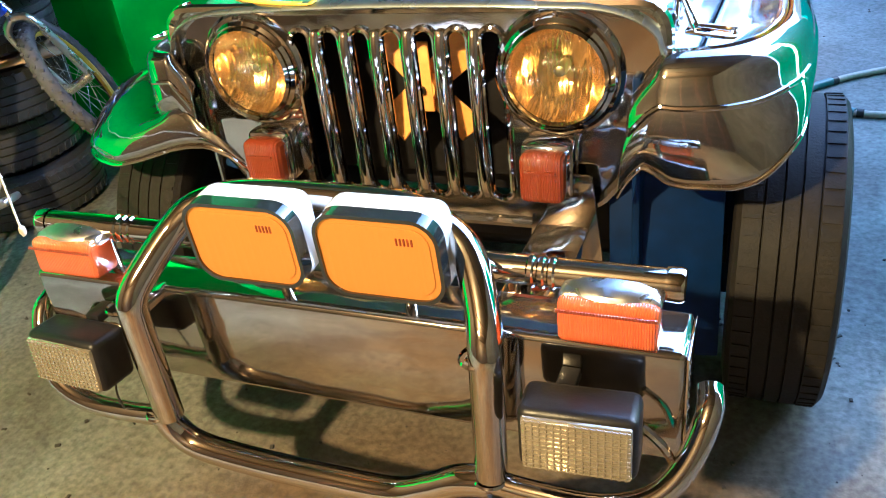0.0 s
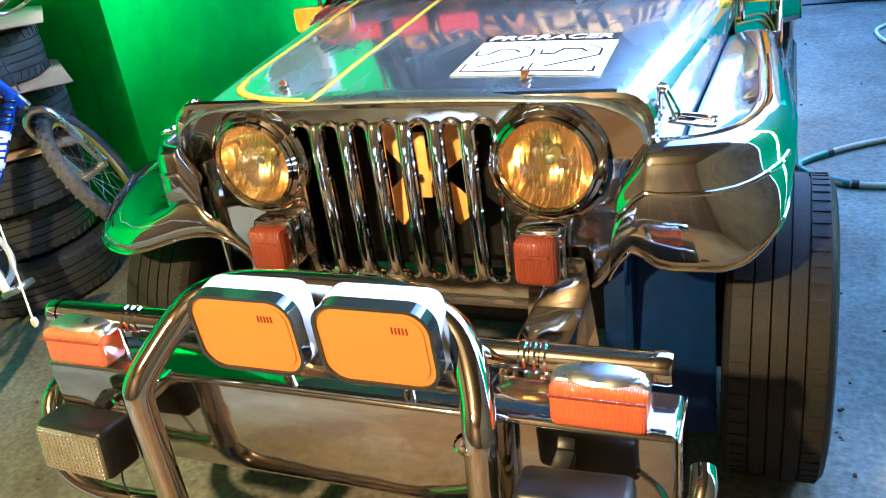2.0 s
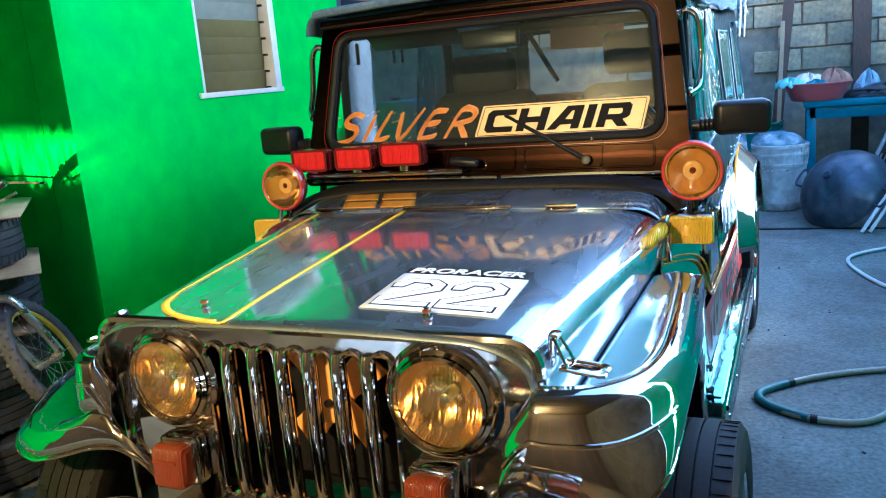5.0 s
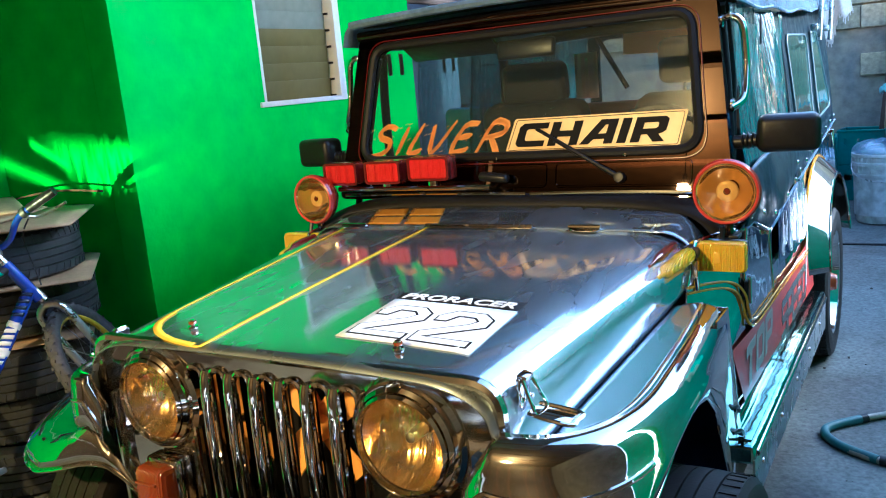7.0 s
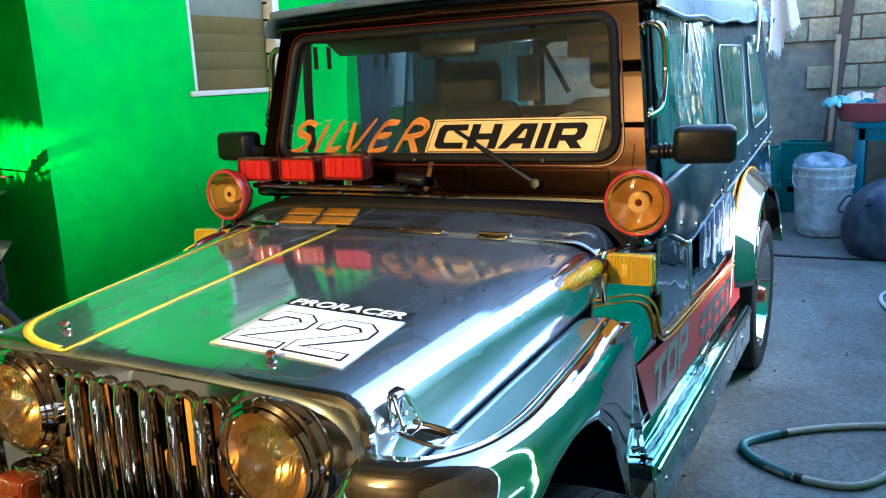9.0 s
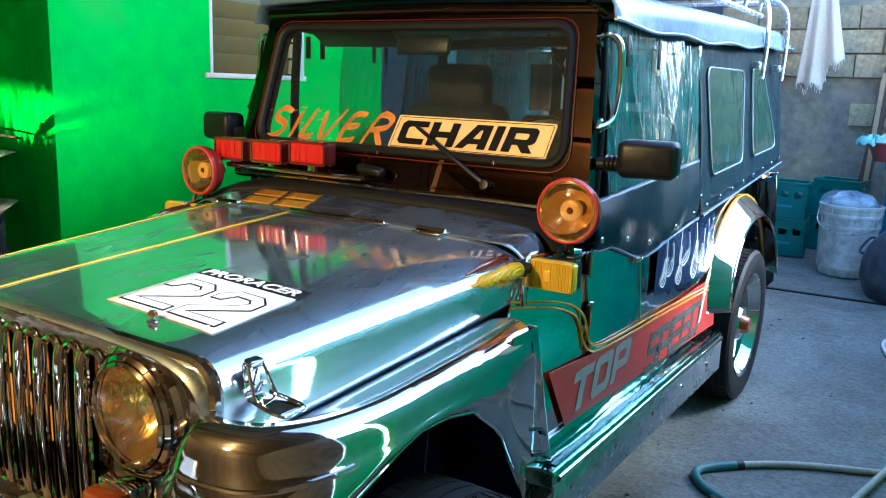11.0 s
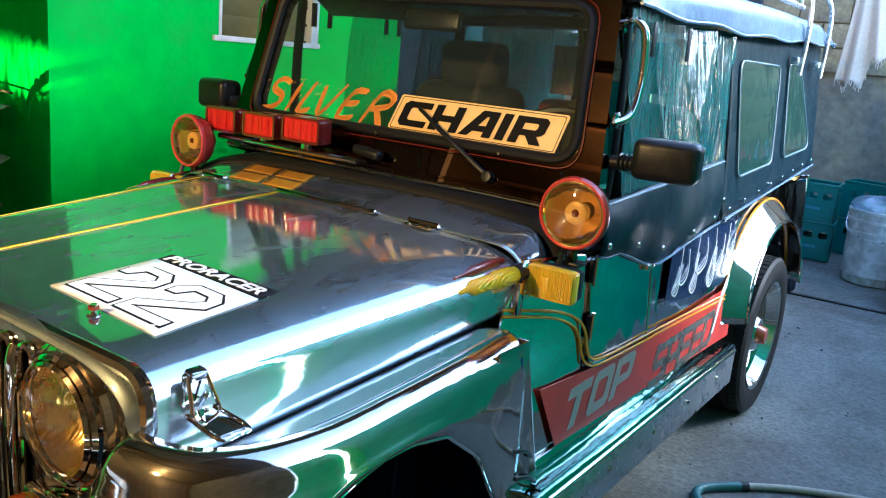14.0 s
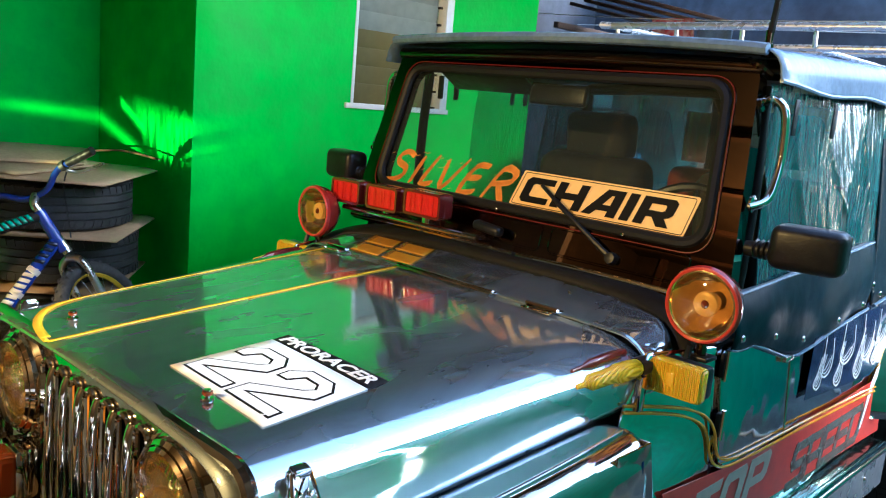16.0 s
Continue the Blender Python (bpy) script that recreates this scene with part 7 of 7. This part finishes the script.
tt_a, tt_b = head_t - FK * 0.02, bp(-0.12, 0.72)
tt = part("top_tube", tube([tt_a, tt_b], 0.020, 12, 1), CABLE, bike, "black top tube with green marks")
tube_marks(tt_a, tt_b, 0.020, [(0.035 + 0.021 * k, 0.035 + 0.021 * k + 0.0145) for k in range(10)], GREEN_PAINT, tt)
dt_a = head_b + FK * 0.05
tube_marks(dt_a, bb, 0.024, [(0.020 + 0.026 * k, 0.020 + 0.026 * k + 0.014) for k in range(4)], NAVY_FILM, dt)
tube_marks(dt_a, bb, 0.024, [(0.135 + 0.024 * k, 0.135 + 0.024 * k + 0.015) for k in range(7)], WHITE_FILM, dt)
part("seat_tube", tube([bb, bp(-0.14, 0.78)], 0.019, 10, 1), BLUE_PAINT, bike)
part("chain_stay", tube([bb, bp(-0.40, 0.285, 0.05)], 0.011, 8, 1), BLUE_PAINT, bike)
part("chain_stay", tube([bb, bp(-0.40, 0.285, -0.05)], 0.011, 8, 1), BLUE_PAINT, bike)
part("seat_stay", tube([bp(-0.13, 0.70), bp(-0.40, 0.285, 0.05)], 0.009, 8, 1), BLUE_PAINT, bike)
part("saddle", box((0.13, 0.25, 0.05), Matrix.Translation(bp(-0.17, 0.86)) @ Matrix.Rotation(radians(19), 4, "Z"), 0.02, 3), BLACK, bike)
for k in range(7):
    q = (head_b + FK * 0.05).lerp(bb, 0.16 + 0.085 * k)
    d = (bb - head_b).normalized()
    part("white_mark", lathe([(0.0246, -0.011), (0.0250, -0.010), (0.0250, 0.010), (0.0246, 0.011)], Matrix.Translation(q) @ d.to_track_quat("Z", "Y").to_matrix().to_4x4(), 14), WHITE_FILM if k % 2 else BLUE_PAINT, dt)
HBC = head_t + FK * 0.055 + HF * 0.03
stem = part("stem", tube([head_t - FK * 0.01, head_t + FK * 0.03, HBC], 0.016, 10, 4), ALLOY, bike)
hb = part("handlebar", tube([HBC + FAX * n_ + FK * r_ for n_, r_ in ((-0.30, 0.062), (-0.17, 0.056), (-0.12, 0.042), (-0.05, 0.0), (0.05, 0.0), (0.12, 0.042), (0.17, 0.056), (0.30, 0.062))], 0.012, 10, 5), BLUE_PAINT, bike, "blue riser handlebar with black grips")
for sg in (-1, 1):
    part("grip", tube([HBC + FAX * sg * 0.19 + FK * 0.058, HBC + FAX * sg * 0.305 + FK * 0.063], 0.017, 10, 1), BLACK, hb)
    part("lever_clamp", tube([HBC + FAX * sg * 0.158 + FK * 0.055, HBC + FAX * sg * 0.178 + FK * 0.057], 0.019, 10, 1), CABLE, hb)
    part("brake_lever", tube([HBC + FAX * sg * 0.17 + FK * 0.035, HBC + FAX * sg * 0.20 + FK * 0.012 + HF * 0.03, HBC + FAX * sg * 0.30 + FK * 0.006 + HF * 0.03], 0.006, 6, 5), ALLOY, hb)
part("brake_cable", tube([HBC + FAX * 0.165 + FK * 0.03, HBC + FAX * 0.07 - FK * 0.02 + HF * 0.07, HBC + FAX * 0.03 - FK * 0.13 + HF * 0.06, crown + HF * 0.03], 0.003, 6, 6), CABLE, hb)
cax = (SD * math.cos(LEAN_A) + Vector((0, 0, math.sin(LEAN_A)))).normalized()
cm = Matrix.Translation(bb + cax * 0.045) @ cax.to_track_quat("Z", "Y").to_matrix().to_4x4()
cr = part("chainring", plate(circle(0.112, 40), [circle(0.090, 32)], 0.006, cm), WHITE_SHELL, bike, "silver chainring with crank and pedal")
part("inner_ring", plate(circle(0.086, 36), [circle(0.05, 24)], 0.004, cm @ Matrix.Translation((0, 0, -0.006))), BLACK, cr)
part("spider", plate([(0.03 * math.cos(a) if k % 2 else 0.082 * math.cos(a), 0.03 * math.sin(a) if k % 2 else 0.082 * math.sin(a)) for k, a in enumerate([2 * math.pi * j / 10 for j in range(10)])], [], 0.006, cm), ALLOY, cr)
pd = bb + cax * 0.07 - UP * 0.125 - H * 0.03
part("crank", tube([bb + cax * 0.06, pd], 0.015, 8, 1), WHITE_SHELL, cr)
part("pedal", box((0.09, 0.075, 0.022), Matrix.Translation(pd + cax * 0.05) @ cax.to_track_quat("X", "Z").to_matrix().to_4x4(), 0.006), ALLOY, cr)
part("chain", tube([bb + cax * 0.045 - UP * 0.09, bp(-0.40, 0.26, 0.045)], 0.005, 6, 1), CABLE, cr)

# cord tied to the bumper signal
cord = thing("tie_cord", "thin grey cord tied from bicycle to bumper", "cord", (-0.57, -0.45, 0.67))
part("strand", tube([(-1.55, 0.28, 1.05), (-1.05, -0.08, 0.85), (-0.575, -0.44, 0.69)], 0.0022, 6, 5), HOSE, cord)
part("knot", lathe([(0, 0.013), (0.006, 0.008), (0.007, 0), (0.004, -0.008), (0, -0.010)], pose(-0.572, -0.44, 0.70), 10), HOSE, cord)

# ---- things at the back ----
drum = thing("plastic_drum", "tall blue plastic drum standing behind the jeep", "drum", (-1.34, 3.62, ground(3.62)))
dm = pose(-1.34, 3.62, ground(3.62) + 0.002)
part("barrel", lathe([(0, 0.0), (0.25, 0.0), (0.27, 0.02), (0.275, 0.35), (0.288, 0.37), (0.288, 0.40), (0.275, 0.42), (0.275, 0.78), (0.288, 0.80), (0.288, 0.83), (0.275, 0.85), (0.27, 1.13), (0.25, 1.16), (0, 1.165)], dm, 36), DRUM_BLUE, drum)
for k in range(2):
    part("bung", lathe([(0, 0.022), (0.035, 0.020), (0.038, 0.0)], dm @ Matrix.Translation((0.15 * (2 * k - 1), 0, 1.163)), 14), BLACK, drum)
def gz(y):
    return ground(y) + 0.002


bucket = thing("bucket", "scuffed white plastic pail with ribbed rim", "bucket", (0.815, 5.55, gz(5.55)))
bm_ = pose(0.815, 5.55, gz(5.55)) @ Matrix.Diagonal((1, 1, 1.12, 1))
part("pail", lathe([(0, 0.004), (0.165, 0.0), (0.172, 0.008), (0.190, 0.30), (0.202, 0.302), (0.202, 0.318), (0.192, 0.322), (0.195, 0.37), (0.207, 0.372), (0.207, 0.388), (0.197, 0.392), (0.199, 0.425), (0.210, 0.428), (0.211, 0.445), (0.200, 0.447), (0.186, 0.05), (0, 0.03)], bm_, 40), PAIL, bucket)
for z0_, z1_, r_ in ((0.325, 0.368, 0.1955), (0.395, 0.424, 0.1995)):
    for k in range(36):
        a_ = 2 * math.pi * k / 36
        part("rim_rib", box((0.008, 0.004, z1_ - z0_), bm_ @ Matrix.Rotation(a_, 4, "Z") @ Matrix.Translation((r_ + 0.003, 0, (z0_ + z1_) / 2)), 0), PAIL, bucket)
for a0_, a1_, z0_, z1_, mat_ in ((-142, -128, 0.13, 0.25, DRUM_BLUE), (-112, -104, 0.205, 0.235, GRIT), (-96, -84, 0.215, 0.222, GRIT), (-96, -80, 0.195, 0.201, GRIT), (-96, -86, 0.176, 0.182, GRIT), (-74, -60, 0.10, 0.25, PLASTER), (-112, -106, 0.15, 0.165, GRIT), (-118, -110, 0.06, 0.07, GRIT)):
    def print_f(u, v, a0_=a0_, a1_=a1_, z0_=z0_, z1_=z1_):
        a_, z_ = radians(a0_ + (a1_ - a0_) * u), z0_ + (z1_ - z0_) * v
        r_ = 0.172 + 0.018 * (z_ - 0.008) / 0.292 + 0.0012
        return bm_ @ Vector((r_ * math.cos(a_), r_ * math.sin(a_), z_))
    part("print", grid(print_f, 6, 2), mat_, bucket, thick=0.0004)
part("bail", tube([(0.607, 5.54, 0.66), (0.64, 5.40, 0.56), (0.815, 5.335, 0.51), (0.99, 5.40, 0.56), (1.023, 5.54, 0.66)], 0.004, 6, 6), ALLOY, bucket)
bag = thing("plastic_bag", "crumpled clear plastic bag in the pail", "bag", (0.80, 5.55, 0.66))
rb = random.Random(2)
part("film", grid(lambda u, v: Vector((0.80 + 0.17 * math.sin(v * math.pi) * math.cos(2 * math.pi * u) * (1 + 0.2 * math.sin(7 * u * 6.28)), 5.55 + 0.17 * math.sin(v * math.pi) * math.sin(2 * math.pi * u), 0.705 + 0.075 * math.cos(v * math.pi) + 0.02 * math.sin(11 * u * 6.28 + 5 * v))), 28, 10, closed_u=True), BAG, bag, smooth=20)


def crate(x, y, z, rot):
    c = thing("bottle_crate", "dark green plastic bottle crate", "crate", (x, y, z), "bottle crates")
    m = pose(x, y, z, 0, 0, rot)
    W, D, Ht = 0.34, 0.27, 0.285
    part("base", box((W, D, 0.012), m @ Matrix.Translation((0, 0, 0.006)), 0.003), CRATE_PLASTIC, c)
    for sx in (-1, 1):
        part("end_wall", plate(round_rect(D, Ht, 0.012, 3, 0, Ht / 2), [round_rect(0.10, 0.035, 0.015, 4, 0, Ht * 0.82)], 0.012, m @ basis((sx * W / 2, 0, 0), (0, 1, 0), (0, 0, 1))), CRATE_PLASTIC, c)
    for sy in (-1, 1):
        w = part("side_wall", plate(round_rect(W, Ht, 0.012, 3, 0, Ht / 2), [round_rect(0.06, 0.05, 0.01, 3, dx, 0.19) for dx in (-0.1, 0, 0.1)], 0.012, m @ basis((0, sy * D / 2, 0), (1, 0, 0), (0, 0, 1))), CRATE_PLASTIC, c)
        part("marking", box((0.13, 0.002, 0.02), m @ Matrix.Translation((0, sy * (D / 2 + 0.001) - (0.012 if sy > 0 else 0), 0.10)), 0), PAIL_BLUE, w)
        part("rim", box((W + 0.014, 0.016, 0.018), m @ Matrix.Translation((0, sy * D / 2, Ht - 0.009)), 0.004), CRATE_PLASTIC, w)


crate(0.31, 5.98, gz(6.0), 6)
crate(0.30, 5.98, gz(6.0) + 0.287, 3)
crate(0.64, 6.38, gz(6.3), -5)
crate(0.64, 6.38, gz(6.3) + 0.287, -8)

wok = thing("wok", "large dark iron wok turned upside down on its edge", "wok", (1.20, 5.02, gz(5.0)))
wm = pose(1.185, 4.965, 0.475, 53, 0, -40) @ Matrix.Scale(1.10, 4)
part("bowl", lathe([(0.285, -0.09), (0.279, -0.092), (0.262, -0.040), (0.222, 0.016), (0.160, 0.062), (0.088, 0.090), (0.028, 0.100), (0.026, 0.104), (0, 0.104)], wm @ Matrix.Scale(-1, 4, (0, 0, 1)) @ Matrix.Scale(-1, 4, (0, 0, 1)), 56), WOK_IRON, wok, thick=0.004)
part("foot_ring", lathe([(0.022, 0.100), (0.026, 0.108), (0.017, 0.110), (0.014, 0.103)], wm, 24), WOK_IRON, wok)
for a in (-8, 172):
    ca, sa = math.cos(radians(a)), math.sin(radians(a))
    part("ear", tube([wm @ Vector((0.272 * ca - 0.055 * sa, 0.272 * sa + 0.055 * ca, -0.07)), wm @ Vector((0.335 * ca - 0.05 * sa, 0.335 * sa + 0.05 * ca, -0.06)), wm @ Vector((0.335 * ca + 0.05 * sa, 0.335 * sa - 0.05 * ca, -0.06)), wm @ Vector((0.272 * ca + 0.055 * sa, 0.272 * sa - 0.055 * ca, -0.07))], 0.009, 8, 5), WOK_IRON, wok)

table = thing("work_table", "blue painted wooden table against the wall", "table", (1.7, 6.1, gz(6.1)))
part("tabletop", box((1.10, 0.85, 0.045), pose(1.53, 6.05, 0.978), 0.006), TABLE_BLUE, table)
part("apron", box((1.02, 0.03, 0.09), pose(1.53, 5.68, 0.911), 0.004), TABLE_BLUE, table)
for x in (1.035, 2.02):
    for y in (5.70, 6.40):
        part("leg", box((0.07, 0.07, 0.955 - ground(y)), pose(x, y, (0.955 + ground(y)) / 2), 0.006), TABLE_BLUE, table)
basin = thing("wash_basin", "faded red plastic basin with cloths in it", "basin", (1.075, 5.78, 1.0))
part("bowl", lathe([(0, 0.004), (0.175, 0.0), (0.185, 0.006), (0.235, 0.125), (0.252, 0.128), (0.252, 0.136), (0.232, 0.136), (0.178, 0.016), (0, 0.014)], pose(1.075, 5.78, 1.002), 44), BASIN, basin)


def heap(name, label, cx, cy, cz, w, d, h, material, seed, group=""):
    """A crumpled soft heap."""
    t = thing(name, label, "cloth", (cx, cy, cz), group)
    r0 = random.Random(seed)
    ph = [r0.uniform(0, 6.28) for _ in range(6)]

    def f(u, v):
        a, rr = 2 * math.pi * u, math.sin(v * math.pi / 2)
        k = 1 + 0.16 * math.sin(3 * a + ph[0]) + 0.10 * math.sin(7 * a + ph[1])
        z = h * math.cos(v * math.pi / 2) * (1 + 0.25 * math.sin(5 * a + ph[2])) + 0.014 * math.sin(11 * a + 6 * v + ph[3]) - 0.02 * v
        return Vector((cx + w * rr * k * math.cos(a), cy + d * rr * k * math.sin(a), cz + z))
    part("fold", grid(f, 40, 12, closed_u=True), material, t, smooth=80, thick=0.004)


heap("teal_towel", "pale teal towel hanging over the basin rim", 0.875, 5.66, 1.139, 0.10, 0.07, 0.035, CLOTH_TEAL, 1)
heap("white_cloth", "white cloth in the red basin", 1.02, 5.76, 1.129, 0.13, 0.10, 0.06, CLOTH_WHITE, 2)
heap("brown_cloth", "brown cloth in the red basin", 1.19, 5.78, 1.129, 0.11, 0.10, 0.085, CLOTH_BROWN, 3)
heap("blue_cloth", "blue cloth in the red basin", 1.06, 5.66, 1.119, 0.09, 0.06, 0.03, TABLE_BLUE, 4)
heap("cable_heap", "tangled black cable on the blue table", 1.55, 5.85, 1.003, 0.26, 0.14, 0.07, CABLE, 5)
heap("clear_bag", "clear plastic bag on the blue table", 1.45, 5.98, 1.013, 0.10, 0.09, 0.15, BAG, 6)
heap("pink_bundle", "pink bundle on the blue table", 1.70, 6.0, 1.013, 0.12, 0.10, 0.13, CLOTH_RED, 7)
for k in range(5):
    cb = thing("loose_cable", "black cable lying on the blue table", "cable", (1.5, 5.8, 1.005), "loose cables")
    r1 = random.Random(20 + k)
    part("strand", tube([(1.35 + 0.1 * j + r1.uniform(-0.03, 0.03), 5.76 + r1.uniform(-0.07, 0.12), 1.012 + r1.uniform(0, 0.06)) for j in range(6)], 0.006, 6, 5), CABLE, cb)


def screen_frame(x, y, rot, w, h, tilt, lean, label):
    f_ = thing("metal_frame", label, "frame", (x, y, gz(y)), "metal frames")
    m = pose(x, y, gz(y) + 0.012, tilt, lean, rot) @ Matrix.Translation((-w / 2, 0, 0))
    for dx in (-w / 2, w / 2):
        part("stile", box((0.026, 0.026, h), m @ Matrix.Translation((dx, 0, h / 2)), 0.004), DULL_ALLOY, f_)
    for z in (0.02, h * 0.55, h - 0.02):
        part("rail", box((w, 0.022, 0.03 if z != h * 0.55 else 0.10), m @ Matrix.Translation((0, 0, z)), 0.004), DULL_ALLOY if z != h * 0.55 else BLACK_TRIM, f_)
    for k in range(11):
        part("rod", tube([m @ Vector((-w / 2 + w * (k + 1) / 12, 0.004, 0.03)), m @ Vector((-w / 2 + w * (k + 1) / 12, 0.004, h - 0.03))], 0.005, 6, 1), DULL_ALLOY, f_)
    part("backing", box((w - 0.03, 0.008, h * 0.9), m @ Matrix.Translation((0, 0.02, h / 2)), 0), BLACK_TRIM, f_)


screen_frame(1.64, 5.10, 6, 0.36, 0.72, -8, 25, "aluminium frame with rods leaning at the table")
screen_frame(1.80, 4.92, 8, 0.30, 0.70, -8, 31, "aluminium frame with rods leaning in front of another")
for k, (x0, x1) in enumerate(((1.335, 1.80), (1.385, 1.86))):
    pl_ = thing("pale_stick", "pale wooden stick leaning at the frames", "stick", (x0, 4.68, gz(4.68)), "pale sticks")
    part("rod", tube([(x0, 4.68 + 0.02 * k, gz(4.68) + 0.012), (x1, 4.98, 0.90)], 0.012, 8, 1), WHITE_PAINT, pl_)

towel = thing("hanging_towel", "worn off-white towel with frayed edge hanging on a line", "towel", (0.36, 6.3, 2.27))


def towel_f(u, v):
    w = 0.12 + 0.05 * v
    hem = 0.03 * math.sin(21 * u) * (v > 0.98)
    return Vector((0.355 + (u - 0.5) * 2 * w * (0.7 + 0.3 * v) + 0.03 * v, 6.3 + 0.035 * math.sin(14 * u) * (0.15 + 0.85 * v), 2.265 - (0.75 - 0.19 * max(0.0, min(1.0, (u - 0.55) * 6))) * v + hem))


part("cloth", grid(towel_f, 40, 24), CLOTH_WHITE, towel, thick=0.004, smooth=80)
for k in range(22):
    q = towel_f((k + 0.5) / 22, 1.0)
    part("fringe", tube([q, q + Vector((0.004 * math.sin(k * 3), 0, -0.035 - 0.012 * math.sin(k * 5)))], 0.0035, 4, 1), CLOTH_WHITE, towel)
line = thing("clothes_line", "thin clothes line strung across the garage", "line", (-1.0, 5.2, 2.26))
part("wire", tube([(-3.5, 5.2, 2.32), (-1.8, 5.2, 2.245), (0.5, 5.4, 2.26), (2.3, 5.8, 2.35)], 0.004, 6, 8), WHITE_PAINT, line)
line2 = thing("clothes_line", "thin clothes line strung across the garage", "line", (0.36, 6.3, 2.27))
part("wire", tube([(-3.5, 6.3, 2.34), (0.36, 6.3, 2.268), (1.42, 6.38, 2.30)], 0.004, 6, 8), WHITE_PAINT, line2)


def hung(name, label, x0, x1, y, z0, z1, material, seed):
    t = thing(name, label, "cloth", ((x0 + x1) / 2, y, z0))
    part("cloth", grid(lambda u, v: Vector((x0 + (x1 - x0) * u + 0.02 * v * math.sin(seed), y + 0.03 * math.sin(9 * u + seed) * v, z0 + (z1 - z0) * v - 0.03 * math.sin(3.1 * u) * v)), 20, 12), material, t, thick=0.004, smooth=80)


hung("red_print_cloth", "red cloth with white print hanging on a line", -2.02, -1.66, 5.2, 2.255, 1.96, CLOTH_RED, 1.0)
hung("grey_blue_cloth", "grey-blue cloth hanging on a line", -1.64, -1.36, 5.21, 2.235, 1.97, CLOTH_BLUE, 2.4)
rail = thing("stored_planks", "dark timber planks stored under the roof", "plank", (-2.4, 5.3, 2.1))
for k in range(4):
    part("plank", box((1.2, 0.10, 0.03), pose(-2.45 + 0.1 * k, 5.55 + 0.1 * k, 2.30 + 0.035 * k, 0, 12, 4 * k), 0.003), TIMBER, rail)
part("bracket", box((0.05, 1.5, 0.05), pose(-2.9, 5.9, 2.2), 0.004), TIMBER, rail)
stick = thing("leaning_pole", "dark brown timber pole leaning on the back wall", "pole", (0.85, 6.35, gz(6.3)))
part("pole", box((0.085, 0.06, 2.1), pose(0.82, 6.55, 1.27, -4, 5, 0), 0.006), TIMBER, stick)
stick2 = thing("pale_lath", "pale wooden lath leaning on the back wall", "lath", (0.80, 6.5, 0.24))
part("lath", box((0.035, 0.012, 1.40), pose(0.795, 6.50, 0.94, -4, 2, 0), 0.002), CARD, stick2)

# hoses on the floor
h1 = thing("air_hose", "tan rubber hose with dark blue sleeve looped on the floor", "hose", (1.0, 2.0, gz(2.0)))
hp = [(1.62, 2.62), (1.55, 2.47), (1.42, 2.40), (1.12, 2.28), (0.92, 2.15), (0.80, 2.02), (0.845, 1.91), (0.98, 1.83), (1.15, 1.83), (1.26, 1.95), (1.33, 2.2), (1.42, 2.55), (1.52, 2.80), (1.62, 2.98)]
part("hose", tube([(x, y, ground(y) + 0.014 + 0.012 * (k in (10, 11))) for k, (x, y) in enumerate(hp)], 0.0125, 10, 8), HOSE, h1)
part("sleeve", tube([(x, y, ground(y) + 0.0145) for x, y in hp[4:8]], 0.0165, 10, 8), HOSE_BLUE, h1)
part("tape", tube([(0.985, 1.829, ground(1.83) + 0.0145), (1.01, 1.826, ground(1.83) + 0.0145)], 0.0175, 10, 1), CABLE, h1)
part("tape", tube([(0.925, 2.152, ground(2.15) + 0.0145), (0.905, 2.135, ground(2.13) + 0.0145)], 0.0175, 10, 1), CABLE, h1)
h2 = thing("water_hose", "pale grey hose looped on the floor", "hose", (1.3, 3.9, gz(3.9)))
part("hose", tube([(x, y, ground(y) + 0.012) for x, y in ((2.0, 4.5), (1.75, 4.40), (1.45, 4.28), (1.26, 4.12), (1.22, 3.95), (1.28, 3.72), (1.38, 3.5), (1.50, 3.36), (1.62, 3.29))], 0.011, 10, 8), WHITE_PAINT, h2)

# small grit on the floor
gr = random.Random(9)
gm = bmesh.new()
for k in range(1100):
    x, y = gr.uniform(-2.4, 1.8), gr.uniform(-1.4, 4.6) if k % 2 else gr.uniform(-1.2, 0.6)
    s_ = 0.0015 + 0.008 * gr.random() ** 3
    box((s_ * gr.uniform(1, 2), s_, s_ * 0.6), pose(x, y, ground(y) + s_ * 0.25, 0, 0, gr.uniform(0, 180)), 0, bm=gm)
tagged(part("floor_grit", gm, GRIT, None, "scattered dark grit and crumbs on the floor", smooth=0, kind="stuff"), category="grit")

# ---- bare blocks of the back wall, piece by piece ----
block_mesh = {}
bw, bh = 0.395, 0.195
br_ = random.Random(5)
for variant in range(3):
    tmpm = bpy.data.meshes.new("block")
    b_ = box((bw - 0.012, 0.05, bh - 0.012), Matrix(), 0.006, 1)
    for v in b_.verts:
        v.co += Vector((br_.uniform(-0.002, 0.002), br_.uniform(-0.003, 0.003), br_.uniform(-0.002, 0.002)))
    b_.to_mesh(tmpm)
    b_.free()
    tmpm.materials.append(BLOCK)
    block_mesh[variant] = tmpm
for row in range(5):
    for col in range(13):
        if row < 2 and col < 6:
            continue  # plastered lower down
        ob = new("block", block_mesh[(row * 3 + col) % 3])
        ob.location = (-1.6 + col * bw + (bw / 2 if row % 2 else 0), BACK_Y + 0.012 + br_.uniform(-0.003, 0.004), 1.30 + row * bh)
        ob.parent = wall_back
